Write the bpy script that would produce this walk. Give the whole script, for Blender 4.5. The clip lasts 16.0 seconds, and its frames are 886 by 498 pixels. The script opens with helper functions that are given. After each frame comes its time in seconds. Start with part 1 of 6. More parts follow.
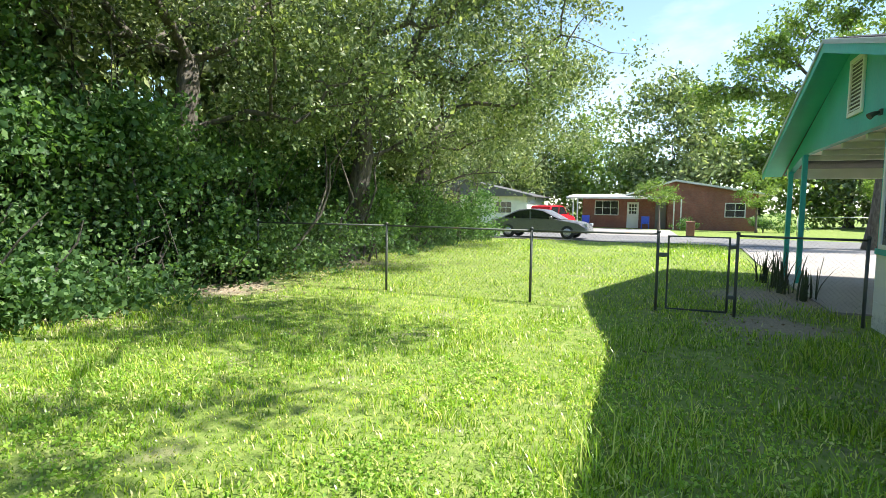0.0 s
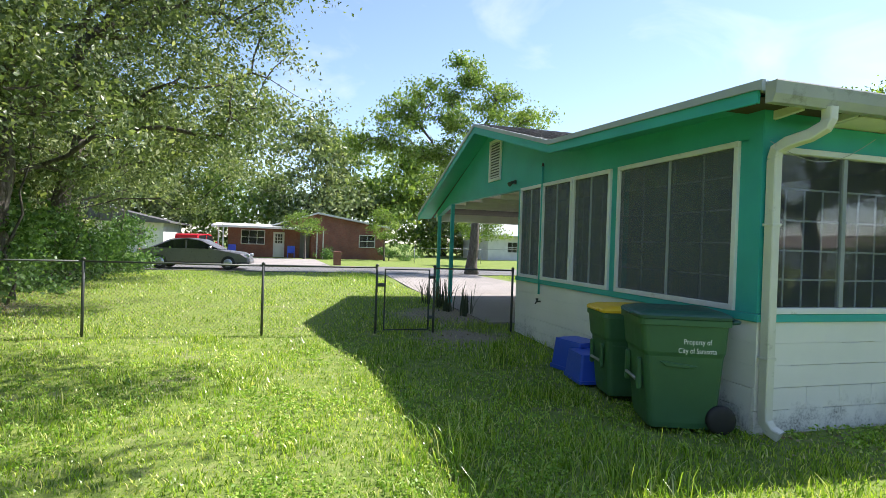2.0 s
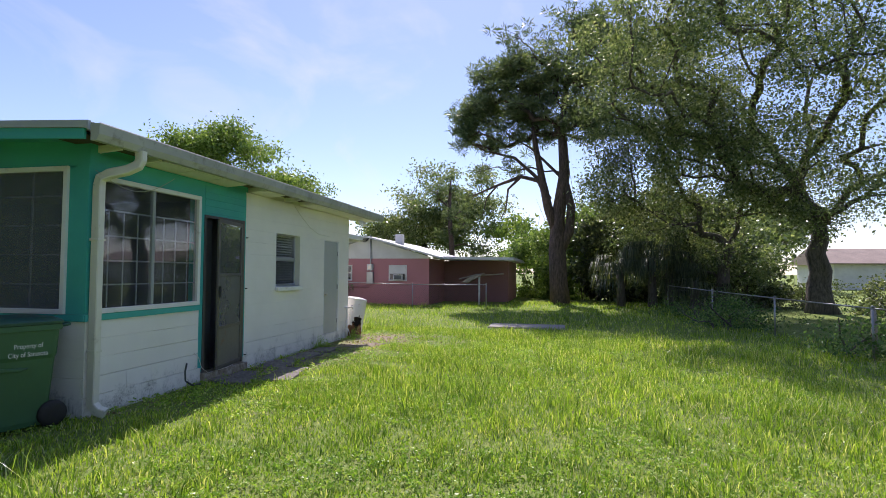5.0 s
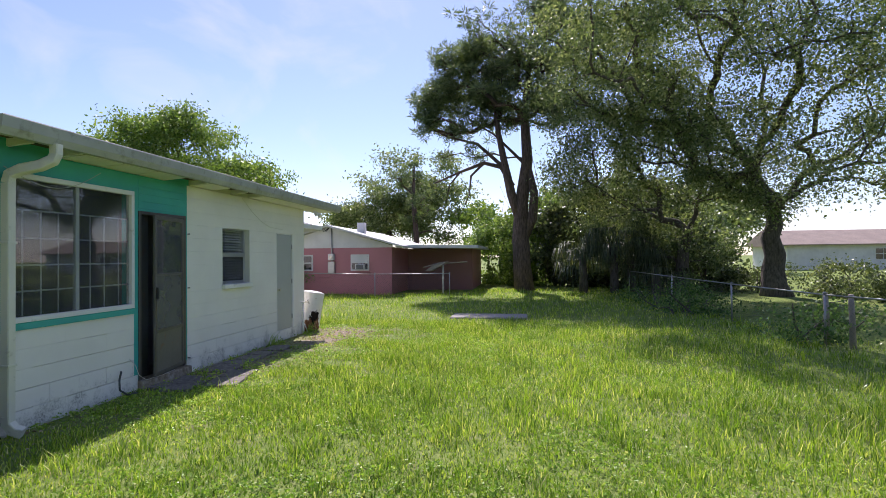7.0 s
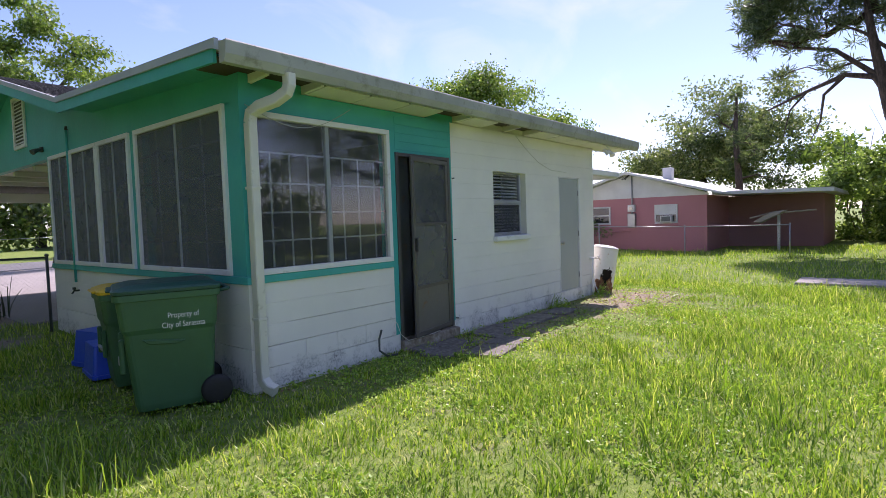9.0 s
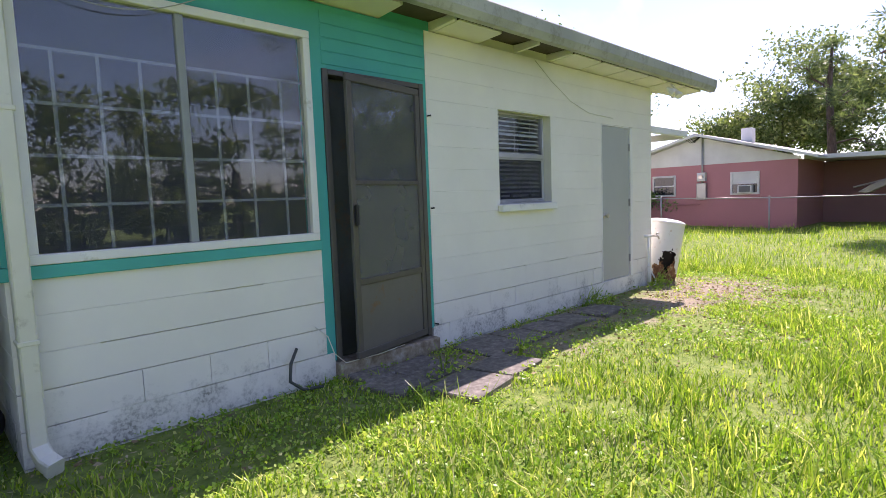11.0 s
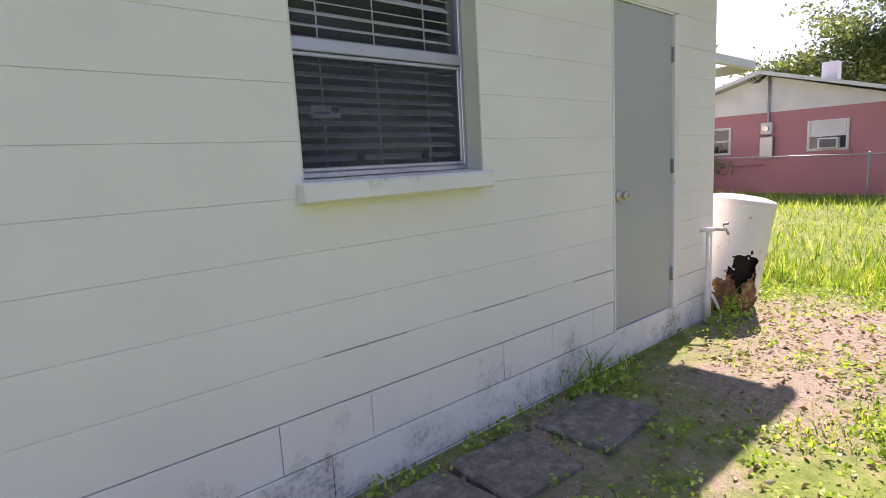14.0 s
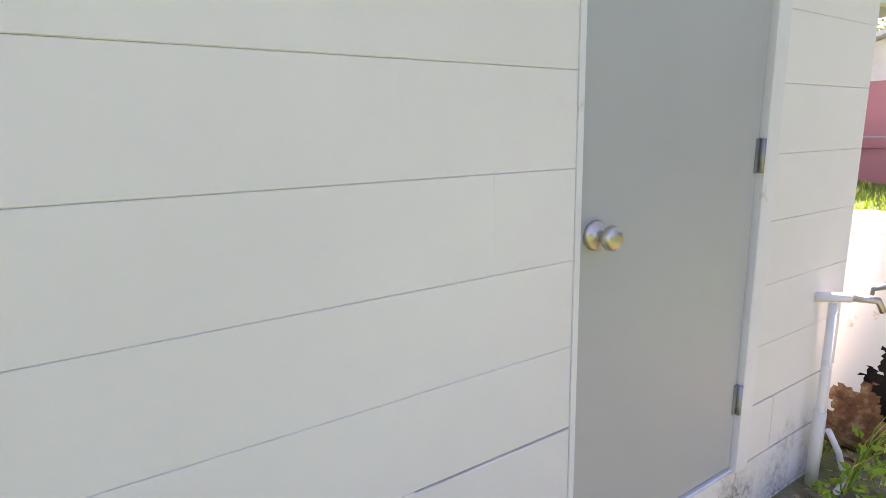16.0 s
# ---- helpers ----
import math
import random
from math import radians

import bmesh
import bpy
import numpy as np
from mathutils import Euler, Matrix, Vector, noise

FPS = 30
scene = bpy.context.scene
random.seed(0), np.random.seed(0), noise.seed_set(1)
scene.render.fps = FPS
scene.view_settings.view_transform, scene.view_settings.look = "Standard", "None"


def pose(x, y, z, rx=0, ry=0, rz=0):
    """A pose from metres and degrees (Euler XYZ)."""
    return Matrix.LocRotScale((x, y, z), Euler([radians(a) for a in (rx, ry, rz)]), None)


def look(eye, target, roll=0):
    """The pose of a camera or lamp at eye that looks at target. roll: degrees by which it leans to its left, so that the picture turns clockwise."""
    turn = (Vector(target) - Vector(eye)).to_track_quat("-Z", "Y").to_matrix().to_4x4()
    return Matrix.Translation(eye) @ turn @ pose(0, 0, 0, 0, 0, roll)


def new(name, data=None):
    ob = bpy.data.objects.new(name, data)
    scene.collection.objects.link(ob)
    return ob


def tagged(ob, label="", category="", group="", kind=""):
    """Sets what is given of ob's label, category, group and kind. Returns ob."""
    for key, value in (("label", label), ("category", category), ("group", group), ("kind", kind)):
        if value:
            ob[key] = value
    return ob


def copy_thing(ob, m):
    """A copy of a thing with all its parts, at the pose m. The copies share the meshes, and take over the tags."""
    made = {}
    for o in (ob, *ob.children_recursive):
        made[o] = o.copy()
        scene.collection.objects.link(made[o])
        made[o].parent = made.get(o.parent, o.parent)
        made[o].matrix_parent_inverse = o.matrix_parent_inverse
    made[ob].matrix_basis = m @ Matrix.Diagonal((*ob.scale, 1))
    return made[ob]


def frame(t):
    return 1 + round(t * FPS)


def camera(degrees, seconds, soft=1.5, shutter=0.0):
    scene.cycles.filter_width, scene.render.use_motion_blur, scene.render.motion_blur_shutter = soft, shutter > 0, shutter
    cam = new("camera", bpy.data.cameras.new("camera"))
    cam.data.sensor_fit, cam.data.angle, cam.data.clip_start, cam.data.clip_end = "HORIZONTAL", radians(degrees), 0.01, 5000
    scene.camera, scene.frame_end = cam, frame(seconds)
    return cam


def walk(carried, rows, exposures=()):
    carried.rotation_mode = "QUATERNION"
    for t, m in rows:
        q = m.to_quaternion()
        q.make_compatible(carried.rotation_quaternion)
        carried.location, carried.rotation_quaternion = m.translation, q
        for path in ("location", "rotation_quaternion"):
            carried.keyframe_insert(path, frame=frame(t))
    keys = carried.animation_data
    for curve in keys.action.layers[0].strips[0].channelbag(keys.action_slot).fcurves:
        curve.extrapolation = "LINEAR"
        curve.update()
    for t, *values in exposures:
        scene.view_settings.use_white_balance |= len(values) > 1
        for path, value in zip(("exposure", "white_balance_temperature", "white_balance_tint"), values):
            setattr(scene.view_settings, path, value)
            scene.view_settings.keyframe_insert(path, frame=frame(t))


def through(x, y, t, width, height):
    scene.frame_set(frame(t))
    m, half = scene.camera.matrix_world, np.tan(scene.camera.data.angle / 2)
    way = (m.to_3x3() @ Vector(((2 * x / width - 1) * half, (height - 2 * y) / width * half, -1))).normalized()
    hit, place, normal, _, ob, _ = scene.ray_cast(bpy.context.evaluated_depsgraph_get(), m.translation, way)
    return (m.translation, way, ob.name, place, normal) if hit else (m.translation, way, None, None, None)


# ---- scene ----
cam = camera(77.8, 16.0, soft=0.8)
PATH = [
    (0, (-2.586, -3.174, 1.541), (-3.322, -1.32, 1.39), 0.9),
    (0.5, (-3.051, -3.351, 1.546), (-3.539, -1.415, 1.42), 1.8),
    (1, (-3.438, -3.468, 1.593), (-3.725, -1.49, 1.511), 1.9),
    (1.5, (-3.826, -3.709, 1.615), (-3.806, -1.709, 1.612), 1.5),
    (2, (-4.11, -3.996, 1.641), (-3.564, -2.072, 1.624), 1.9),
    (2.5, (-4.193, -4.368, 1.71), (-3.178, -2.644, 1.699), 2.0),
    (3, (-4.488, -4.776, 1.66), (-3.078, -3.359, 1.678), 2.5),
    (3.5, (-4.81, -4.889, 1.637), (-3.167, -3.749, 1.691), 2.1),
    (4, (-4.979, -4.902, 1.634), (-3.199, -3.992, 1.69), 1.4),
    (4.5, (-5.017, -4.916, 1.591), (-3.133, -4.246, 1.656), 0.5),
    (5, (-4.993, -4.935, 1.578), (-3.036, -4.529, 1.663), 0.3),
    (7.5, (-4.323, -5.069, 1.742), (-2.345, -4.781, 1.772), -0.6),
    (8, (-3.848, -4.935, 1.742), (-1.939, -4.337, 1.74), -1.3),
    (8.5, (-3.326, -4.784, 1.711), (-1.572, -3.823, 1.679), -1.7),
    (9, (-2.742, -4.559, 1.559), (-1.196, -3.294, 1.456), -1.9),
    (11.5, (0.213, -3.437, 1.372), (1.603, -2.012, 1.176), -1.8),
    (12, (0.785, -3.251, 1.367), (2.17, -1.83, 1.119), -0.9),
    (12.5, (1.375, -2.849, 1.314), (2.769, -1.442, 1.04), -0.9),
    (13, (1.965, -2.478, 1.319), (3.355, -1.076, 0.998), -1.5),
    (13.5, (2.567, -2.16, 1.325), (3.934, -0.742, 0.979), -2.2),
    (14, (3.09, -1.856, 1.333), (4.386, -0.363, 1.032), -3.2),
    (14.5, (3.666, -1.612, 1.357), (4.821, 0.005, 1.131), -3.4),
    (15, (4.204, -1.345, 1.373), (5.293, 0.32, 1.17), -2.3),
    (15.5, (4.741, -1.096, 1.369), (5.808, 0.574, 1.098), -1.8),
    (16, (5.214, -0.848, 1.318), (6.279, 0.796, 0.914), -1.3),
]
EXPOSURES = [(0.0, 1.5, 6450, 10), (1.5, 1.34, 6400, 13), (2.5, 0.78, 6250, 22), (3.5, 0.44, 6130, 29), (8.4, 0.50, 6100, 34), (9.0, 0.70, 6080, 38), (11.5, 1.18, 6500, 39), (13.0, 1.36, 6750, 42), (14.5, 1.15, 6800, 45), (16.0, 1.78, 6750, 46)]
walk(cam, [(t, look(eye, target, roll)) for t, eye, target, roll in PATH], EXPOSURES)

# ---- world, sun ----
SUN = Vector((0.83, 0.165, 1.0)).normalized()
world = bpy.data.worlds.new("sky")
scene.world = world
world.use_nodes = True
wn, wl = world.node_tree.nodes, world.node_tree.links
wn.clear()
sky = wn.new("ShaderNodeTexSky")
sky.sky_type, sky.sun_disc = "NISHITA", False
sky.sun_elevation, sky.sun_rotation = math.asin(SUN.z), math.atan2(SUN.x, SUN.y)
sky.air_density, sky.dust_density, sky.ozone_density = 1.0, 0.3, 2.6
# thin high cloud over the whole sky
tc = wn.new("ShaderNodeTexCoord")
mp = wn.new("ShaderNodeMapping")
mp.inputs["Scale"].default_value = (1.3, 2.2, 3.0)
mp.inputs["Rotation"].default_value = (0.0, 0.0, 0.7)
wl.new(tc.outputs["Generated"], mp.inputs["Vector"])
cn = wn.new("ShaderNodeTexNoise")
cn.inputs["Scale"].default_value, cn.inputs["Detail"].default_value = 1.7, 7.0
cn.inputs["Roughness"].default_value, cn.inputs["Distortion"].default_value = 0.55, 0.6
wl.new(mp.outputs["Vector"], cn.inputs["Vector"])
cr = wn.new("ShaderNodeValToRGB")
cr.color_ramp.elements[0].position, cr.color_ramp.elements[1].position = 0.52, 0.86
cr.color_ramp.elements[0].color = (0.03, 0.03, 0.03, 1)
cr.color_ramp.elements[1].color = (0.75, 0.75, 0.75, 1)
wl.new(cn.outputs["Fac"], cr.inputs["Fac"])
cm = wn.new("ShaderNodeMix")
cm.data_type = "RGBA"
cm.inputs["B"].default_value = (5.9, 6.2, 6.8, 1)
wl.new(cr.outputs["Color"], cm.inputs["Factor"])
wl.new(sky.outputs["Color"], cm.inputs["A"])
bg = wn.new("ShaderNodeBackground")
bg.inputs["Strength"].default_value = 0.114
wl.new(cm.outputs["Result"], bg.inputs["Color"])
wo = wn.new("ShaderNodeOutputWorld")
wl.new(bg.outputs["Background"], wo.inputs["Surface"])

sun_data = bpy.data.lights.new("sun", "SUN")
sun_data.energy, sun_data.angle, sun_data.color = 4.9, radians(0.55), (1.0, 0.95, 0.86)
sun = new("sun", sun_data)
sun.matrix_world = look(SUN * 60, (0, 0, 0))


# ---- materials ----
def tree_of(name):
    m = bpy.data.materials.new(name)
    m.use_nodes = True
    nt = m.node_tree
    return m, nt, nt.nodes["Principled BSDF"]


def node(nt, kind, **sets):
    n = nt.nodes.new(kind)
    for k, v in sets.items():
        n.inputs[k.replace("_", " ")].default_value = v
    return n


def ramp(nt, fac, stops):
    r = nt.nodes.new("ShaderNodeValToRGB")
    e = r.color_ramp.elements
    while len(e) < len(stops):
        e.new(0.5)
    for el, (p, c) in zip(e, stops):
        el.position, el.color = p, (*c, 1) if len(c) == 3 else c
    nt.links.new(fac, r.inputs["Fac"])
    return r.outputs["Color"]


def mix(nt, fac, a, b, how="MIX"):
    n = nt.nodes.new("ShaderNodeMix")
    n.data_type, n.blend_type = "RGBA", how
    for sock, v in (("Factor", fac), ("A", a), ("B", b)):
        if isinstance(v, (int, float)):
            n.inputs[sock].default_value = v
        elif isinstance(v, tuple):
            n.inputs[sock].default_value = (*v, 1)
        else:
            nt.links.new(v, n.inputs[sock])
    return n.outputs["Result"]


def pos(nt):
    return nt.nodes.new("ShaderNodeNewGeometry").outputs["Position"]


def noise_of(nt, scale, detail=4.0, rough=0.55, vec=None):
    n = node(nt, "ShaderNodeTexNoise", Scale=scale, Detail=detail, Roughness=rough)
    nt.links.new(vec or pos(nt), n.inputs["Vector"])
    return n.outputs["Fac"]


def bump(nt, bsdf, height, strength=0.3, dist=0.01):
    b = node(nt, "ShaderNodeBump", Strength=strength, Distance=dist)
    nt.links.new(height, b.inputs["Height"])
    nt.links.new(b.outputs["Normal"], bsdf.inputs["Normal"])


def plain(name, color, rough=0.6, metal=0.0, grain=25.0, vary=0.16, bumpy=0.15, spec=0.5, wear=None):
    """A paint, plastic or metal with two scales of variation; wear: (colour, amount 0..1)."""
    m, nt, b = tree_of(name)
    lo = tuple(c * (1 - vary) for c in color)
    hi = tuple(min(1.0, c * (1 + vary)) for c in color)
    col = ramp(nt, noise_of(nt, 1.7, 5), [(0.3, lo), (0.7, hi)])
    if wear:
        w = ramp(nt, noise_of(nt, 6.0, 8, 0.7), [(0.62 - 0.2 * wear[1], (0, 0, 0)), (0.72 - 0.1 * wear[1], (1, 1, 1))])
        col = mix(nt, w, col, wear[0])
    nt.links.new(col, b.inputs["Base Color"])
    g = noise_of(nt, grain, 4)
    r = nt.nodes.new("ShaderNodeMapRange")
    r.inputs["To Min"].default_value, r.inputs["To Max"].default_value = max(0.02, rough - 0.12), min(1, rough + 0.12)
    nt.links.new(g, r.inputs["Value"])
    nt.links.new(r.outputs["Result"], b.inputs["Roughness"])
    b.inputs["Metallic"].default_value = metal
    b.inputs["Specular IOR Level"].default_value = spec
    if bumpy:
        bump(nt, b, g, bumpy, 0.004)
    return m


def leafy(name, stops, trans=0.35, rough=0.45):
    """Leaves and blades: colour by island, part of the light passes through."""
    m, nt, b = tree_of(name)
    geo = nt.nodes.new("ShaderNodeNewGeometry")
    big = noise_of(nt, 0.45, 3)
    base = ramp(nt, geo.outputs["Random Per Island"], stops)
    tint = ramp(nt, big, [(0.3, (0.72, 0.80, 0.72)), (0.7, (1.18, 1.12, 0.95))])
    col = mix(nt, 1.0, base, tint, "MULTIPLY")
    nt.links.new(col, b.inputs["Base Color"])
    b.inputs["Roughness"].default_value = rough
    b.inputs["Specular IOR Level"].default_value = 0.35
    t = nt.nodes.new("ShaderNodeBsdfTranslucent")
    tcol = mix(nt, 1.0, col, (1.5, 1.6, 0.7), "MULTIPLY")
    nt.links.new(tcol, t.inputs["Color"])
    ms = nt.nodes.new("ShaderNodeMixShader")
    ms.inputs["Fac"].default_value = trans
    nt.links.new(b.outputs["BSDF"], ms.inputs[1])
    nt.links.new(t.outputs["BSDF"], ms.inputs[2])
    nt.links.new(ms.outputs["Shader"], nt.nodes["Material Output"].inputs["Surface"])
    return m


def block_paint(name, base, mould=1.0, reach=0.62):
    """White masonry paint on concrete block: pores, patches, mildew blotches that grow up from the soil."""
    m, nt, b = tree_of(name)
    p = pos(nt)
    lo = tuple(c * 0.93 for c in base)
    col = ramp(nt, noise_of(nt, 1.1, 5, 0.6, p), [(0.35, lo), (0.65, base)])
    sep = nt.nodes.new("ShaderNodeSeparateXYZ")
    nt.links.new(p, sep.inputs["Vector"])
    hgt = nt.nodes.new("ShaderNodeMapRange")
    for k, v in (("From Min", 0.0), ("From Max", reach), ("To Min", 0.14), ("To Max", -0.16)):
        hgt.inputs[k].default_value = v
    nt.links.new(sep.outputs["Z"], hgt.inputs["Value"])
    add = nt.nodes.new("ShaderNodeMath")
    nt.links.new(noise_of(nt, 3.3, 9, 0.72, p), add.inputs[0])
    nt.links.new(hgt.outputs["Result"], add.inputs[1])
    fac = ramp(nt, add.outputs[0], [(0.52, (0, 0, 0)), (0.72, (mould * 0.8,) * 3)])
    speck = ramp(nt, noise_of(nt, 38.0, 3, 0.6, p), [(0.45, (0.35, 0.35, 0.35)), (0.6, (1, 1, 1))])
    fac2 = mix(nt, 1.0, fac, speck, "MULTIPLY")
    col = mix(nt, fac2, col, (0.16, 0.155, 0.13))
    nt.links.new(col, b.inputs["Base Color"])
    b.inputs["Roughness"].default_value = 0.62
    b.inputs["Specular IOR Level"].default_value = 0.35
    bump(nt, b, noise_of(nt, 70.0, 5, 0.65, p), 0.22, 0.004)
    return m


def glass(name, tint=(0.96, 0.98, 0.98), through=0.92, rough=0.0, ior=1.8, dust=1.0):
    """Window glass: a sheen by Fresnel over a clear, tinted pane."""
    m, nt, b = tree_of(name)
    nt.nodes.remove(b)
    tr = nt.nodes.new("ShaderNodeBsdfTransparent")
    tr.inputs["Color"].default_value = (*[c * through for c in tint], 1)
    gl = nt.nodes.new("ShaderNodeBsdfGlossy")
    gl.inputs["Roughness"].default_value = rough
    # sheen of one face: little when seen straight on, strong at a grazing angle
    head_on = ((ior - 1) / (ior + 1)) ** 2 * 0.75
    lw = nt.nodes.new("ShaderNodeLayerWeight")
    lw.inputs["Blend"].default_value = 0.5
    pw = nt.nodes.new("ShaderNodeMath")
    pw.operation = "POWER"
    pw.inputs[1].default_value = 4.0
    nt.links.new(lw.outputs["Facing"], pw.inputs[0])
    fr = nt.nodes.new("ShaderNodeMath")
    fr.operation, fr.use_clamp = "MULTIPLY_ADD", True
    fr.inputs[1].default_value, fr.inputs[2].default_value = 1 - head_on, head_on
    nt.links.new(pw.outputs[0], fr.inputs[0])
    ms = nt.nodes.new("ShaderNodeMixShader")
    nt.links.new(fr.outputs[0], ms.inputs["Fac"])
    nt.links.new(tr.outputs["BSDF"], ms.inputs[1])
    nt.links.new(gl.outputs["BSDF"], ms.inputs[2])
    # a film of dust on the pane
    du = nt.nodes.new("ShaderNodeBsdfDiffuse")
    du.inputs["Color"].default_value = (0.55, 0.56, 0.58, 1)
    md = nt.nodes.new("ShaderNodeMixShader")
    nt.links.new(ramp(nt, noise_of(nt, 2.5, 6, 0.6), [(0.3, (0.008 * dust,) * 3), (0.7, (0.028 * dust,) * 3)]), md.inputs["Fac"])
    nt.links.new(ms.outputs["Shader"], md.inputs[1])
    nt.links.new(du.outputs["BSDF"], md.inputs[2])
    nt.links.new(md.outputs["Shader"], nt.nodes["Material Output"].inputs["Surface"])
    return m


def screen_mesh(name, color, open_part):
    """Woven insect screen: part of the light passes between the threads."""
    m, nt, b = tree_of(name)
    b.inputs["Base Color"].default_value = (*color, 1)
    b.inputs["Roughness"].default_value = 0.55
    tr = nt.nodes.new("ShaderNodeBsdfTransparent")
    ms = nt.nodes.new("ShaderNodeMixShader")
    f = ramp(nt, noise_of(nt, 2.0, 3), [(0.3, (open_part * 0.85,) * 3), (0.7, (min(1, open_part * 1.15),) * 3)])
    nt.links.new(f, ms.inputs["Fac"])
    nt.links.new(b.outputs["BSDF"], ms.inputs[1])
    nt.links.new(tr.outputs["BSDF"], ms.inputs[2])
    nt.links.new(ms.outputs["Shader"], nt.nodes["Material Output"].inputs["Surface"])
    return m


def soil(name):
    """Lawn soil: thatch and green low growth, bare sandy patches by the gate and by the tank."""
    m, nt, b = tree_of(name)
    p = pos(nt)
    green = ramp(nt, noise_of(nt, 9.0, 8, 0.7, p), [(0.3, (0.08, 0.12, 0.03)), (0.5, (0.17, 0.24, 0.05)), (0.75, (0.32, 0.33, 0.12))])
    dirt = ramp(nt, noise_of(nt, 30.0, 8, 0.7, p), [(0.3, (0.19, 0.145, 0.105)), (0.6, (0.36, 0.295, 0.23)), (0.8, (0.54, 0.465, 0.38))])
    fac = ramp(nt, noise_of(nt, 1.6, 6, 0.65, p), [(0.56, (0, 0, 0)), (0.72, (0.55, 0.55, 0.55))])
    col = mix(nt, fac, green, dirt)
    for cx, cy, r in ((-1.2, 4.9, 1.0), (7.6, -0.9, 1.3), (4.0, -0.45, 0.8), (2.9, -0.45, 0.7), (5.2, -0.4, 0.7), (6.3, -0.8, 0.8), (-0.6, 7.5, 1.6), (-10.1, 4.5, 1.4), (-10.2, 8.5, 1.5), (-9.9, 1.6, 0.9)):
        d = nt.nodes.new("ShaderNodeVectorMath")
        d.operation = "DISTANCE"
        nt.links.new(p, d.inputs[0])
        d.inputs[1].default_value = (cx, cy, 0.05)
        s = nt.nodes.new("ShaderNodeMath")
        s.operation = "MULTIPLY_ADD"
        nt.links.new(noise_of(nt, 2.3, 7, 0.7, p), s.inputs[0])
        s.inputs[1].default_value = 2.4
        nt.links.new(d.outputs["Value"], s.inputs[2])
        div = nt.nodes.new("ShaderNodeMath")
        div.operation = "DIVIDE"
        nt.links.new(s.outputs[0], div.inputs[0])
        div.inputs[1].default_value = r + 1.2
        f = ramp(nt, div.outputs[0], [(0.72, (0.9, 0.9, 0.9)), (1.0, (0, 0, 0))])
        col = mix(nt, f, col, dirt)
    nt.links.new(col, b.inputs["Base Color"])
    b.inputs["Roughness"].default_value = 0.95
    b.inputs["Specular IOR Level"].default_value = 0.15
    bump(nt, b, noise_of(nt, 45.0, 6, 0.7, p), 0.7, 0.02)
    return m


def mineral(name, stops, scale=40.0, bumpy=0.4, rough=0.9):
    m, nt, b = tree_of(name)
    p = pos(nt)
    fine = ramp(nt, noise_of(nt, scale, 6, 0.7, p), stops)
    big = ramp(nt, noise_of(nt, 0.8, 5, 0.6, p), [(0.3, (0.82, 0.82, 0.82)), (0.7, (1.1, 1.1, 1.1))])
    nt.links.new(mix(nt, 1.0, fine, big, "MULTIPLY"), b.inputs["Base Color"])
    b.inputs["Roughness"].default_value = rough
    bump(nt, b, noise_of(nt, scale * 1.5, 5, 0.7, p), bumpy, 0.008)
    return m


def brick_face(name, c1, c2, mortar):
    m, nt, b = tree_of(name)
    t = nt.nodes.new("ShaderNodeTexBrick")
    t.inputs["Color1"].default_value, t.inputs["Color2"].default_value = (*c1, 1), (*c2, 1)
    t.inputs["Mortar"].default_value = (*mortar, 1)
    t.inputs["Scale"].default_value, t.inputs["Mortar Size"].default_value = 4.5, 0.012
    sep = nt.nodes.new("ShaderNodeSeparateXYZ")
    nt.links.new(pos(nt), sep.inputs["Vector"])
    cmb = nt.nodes.new("ShaderNodeCombineXYZ")
    ad = nt.nodes.new("ShaderNodeMath")
    nt.links.new(sep.outputs["X"], ad.inputs[0])
    nt.links.new(sep.outputs["Y"], ad.inputs[1])
    nt.links.new(ad.outputs[0], cmb.inputs["X"])
    nt.links.new(sep.outputs["Z"], cmb.inputs["Y"])
    nt.links.new(cmb.outputs["Vector"], t.inputs["Vector"])
    v = ramp(nt, noise_of(nt, 1.2, 5), [(0.3, (0.8, 0.8, 0.8)), (0.7, (1.15, 1.15, 1.15))])
    nt.links.new(mix(nt, 1.0, t.outputs["Color"], v, "MULTIPLY"), b.inputs["Base Color"])
    b.inputs["Roughness"].default_value = 0.85
    bump(nt, b, t.outputs["Fac"], 0.3, 0.01)
    return m


def bark(name, a, c):
    m, nt, b = tree_of(name)
    p = pos(nt)
    mp2 = nt.nodes.new("ShaderNodeMapping")
    mp2.inputs["Scale"].default_value = (1, 1, 0.22)
    nt.links.new(p, mp2.inputs["Vector"])
    n = noise_of(nt, 16.0, 8, 0.7, mp2.outputs["Vector"])
    nt.links.new(ramp(nt, n, [(0.35, a), (0.65, c)]), b.inputs["Base Color"])
    b.inputs["Roughness"].default_value = 0.95
    bump(nt, b, n, 0.9, 0.04)
    return m


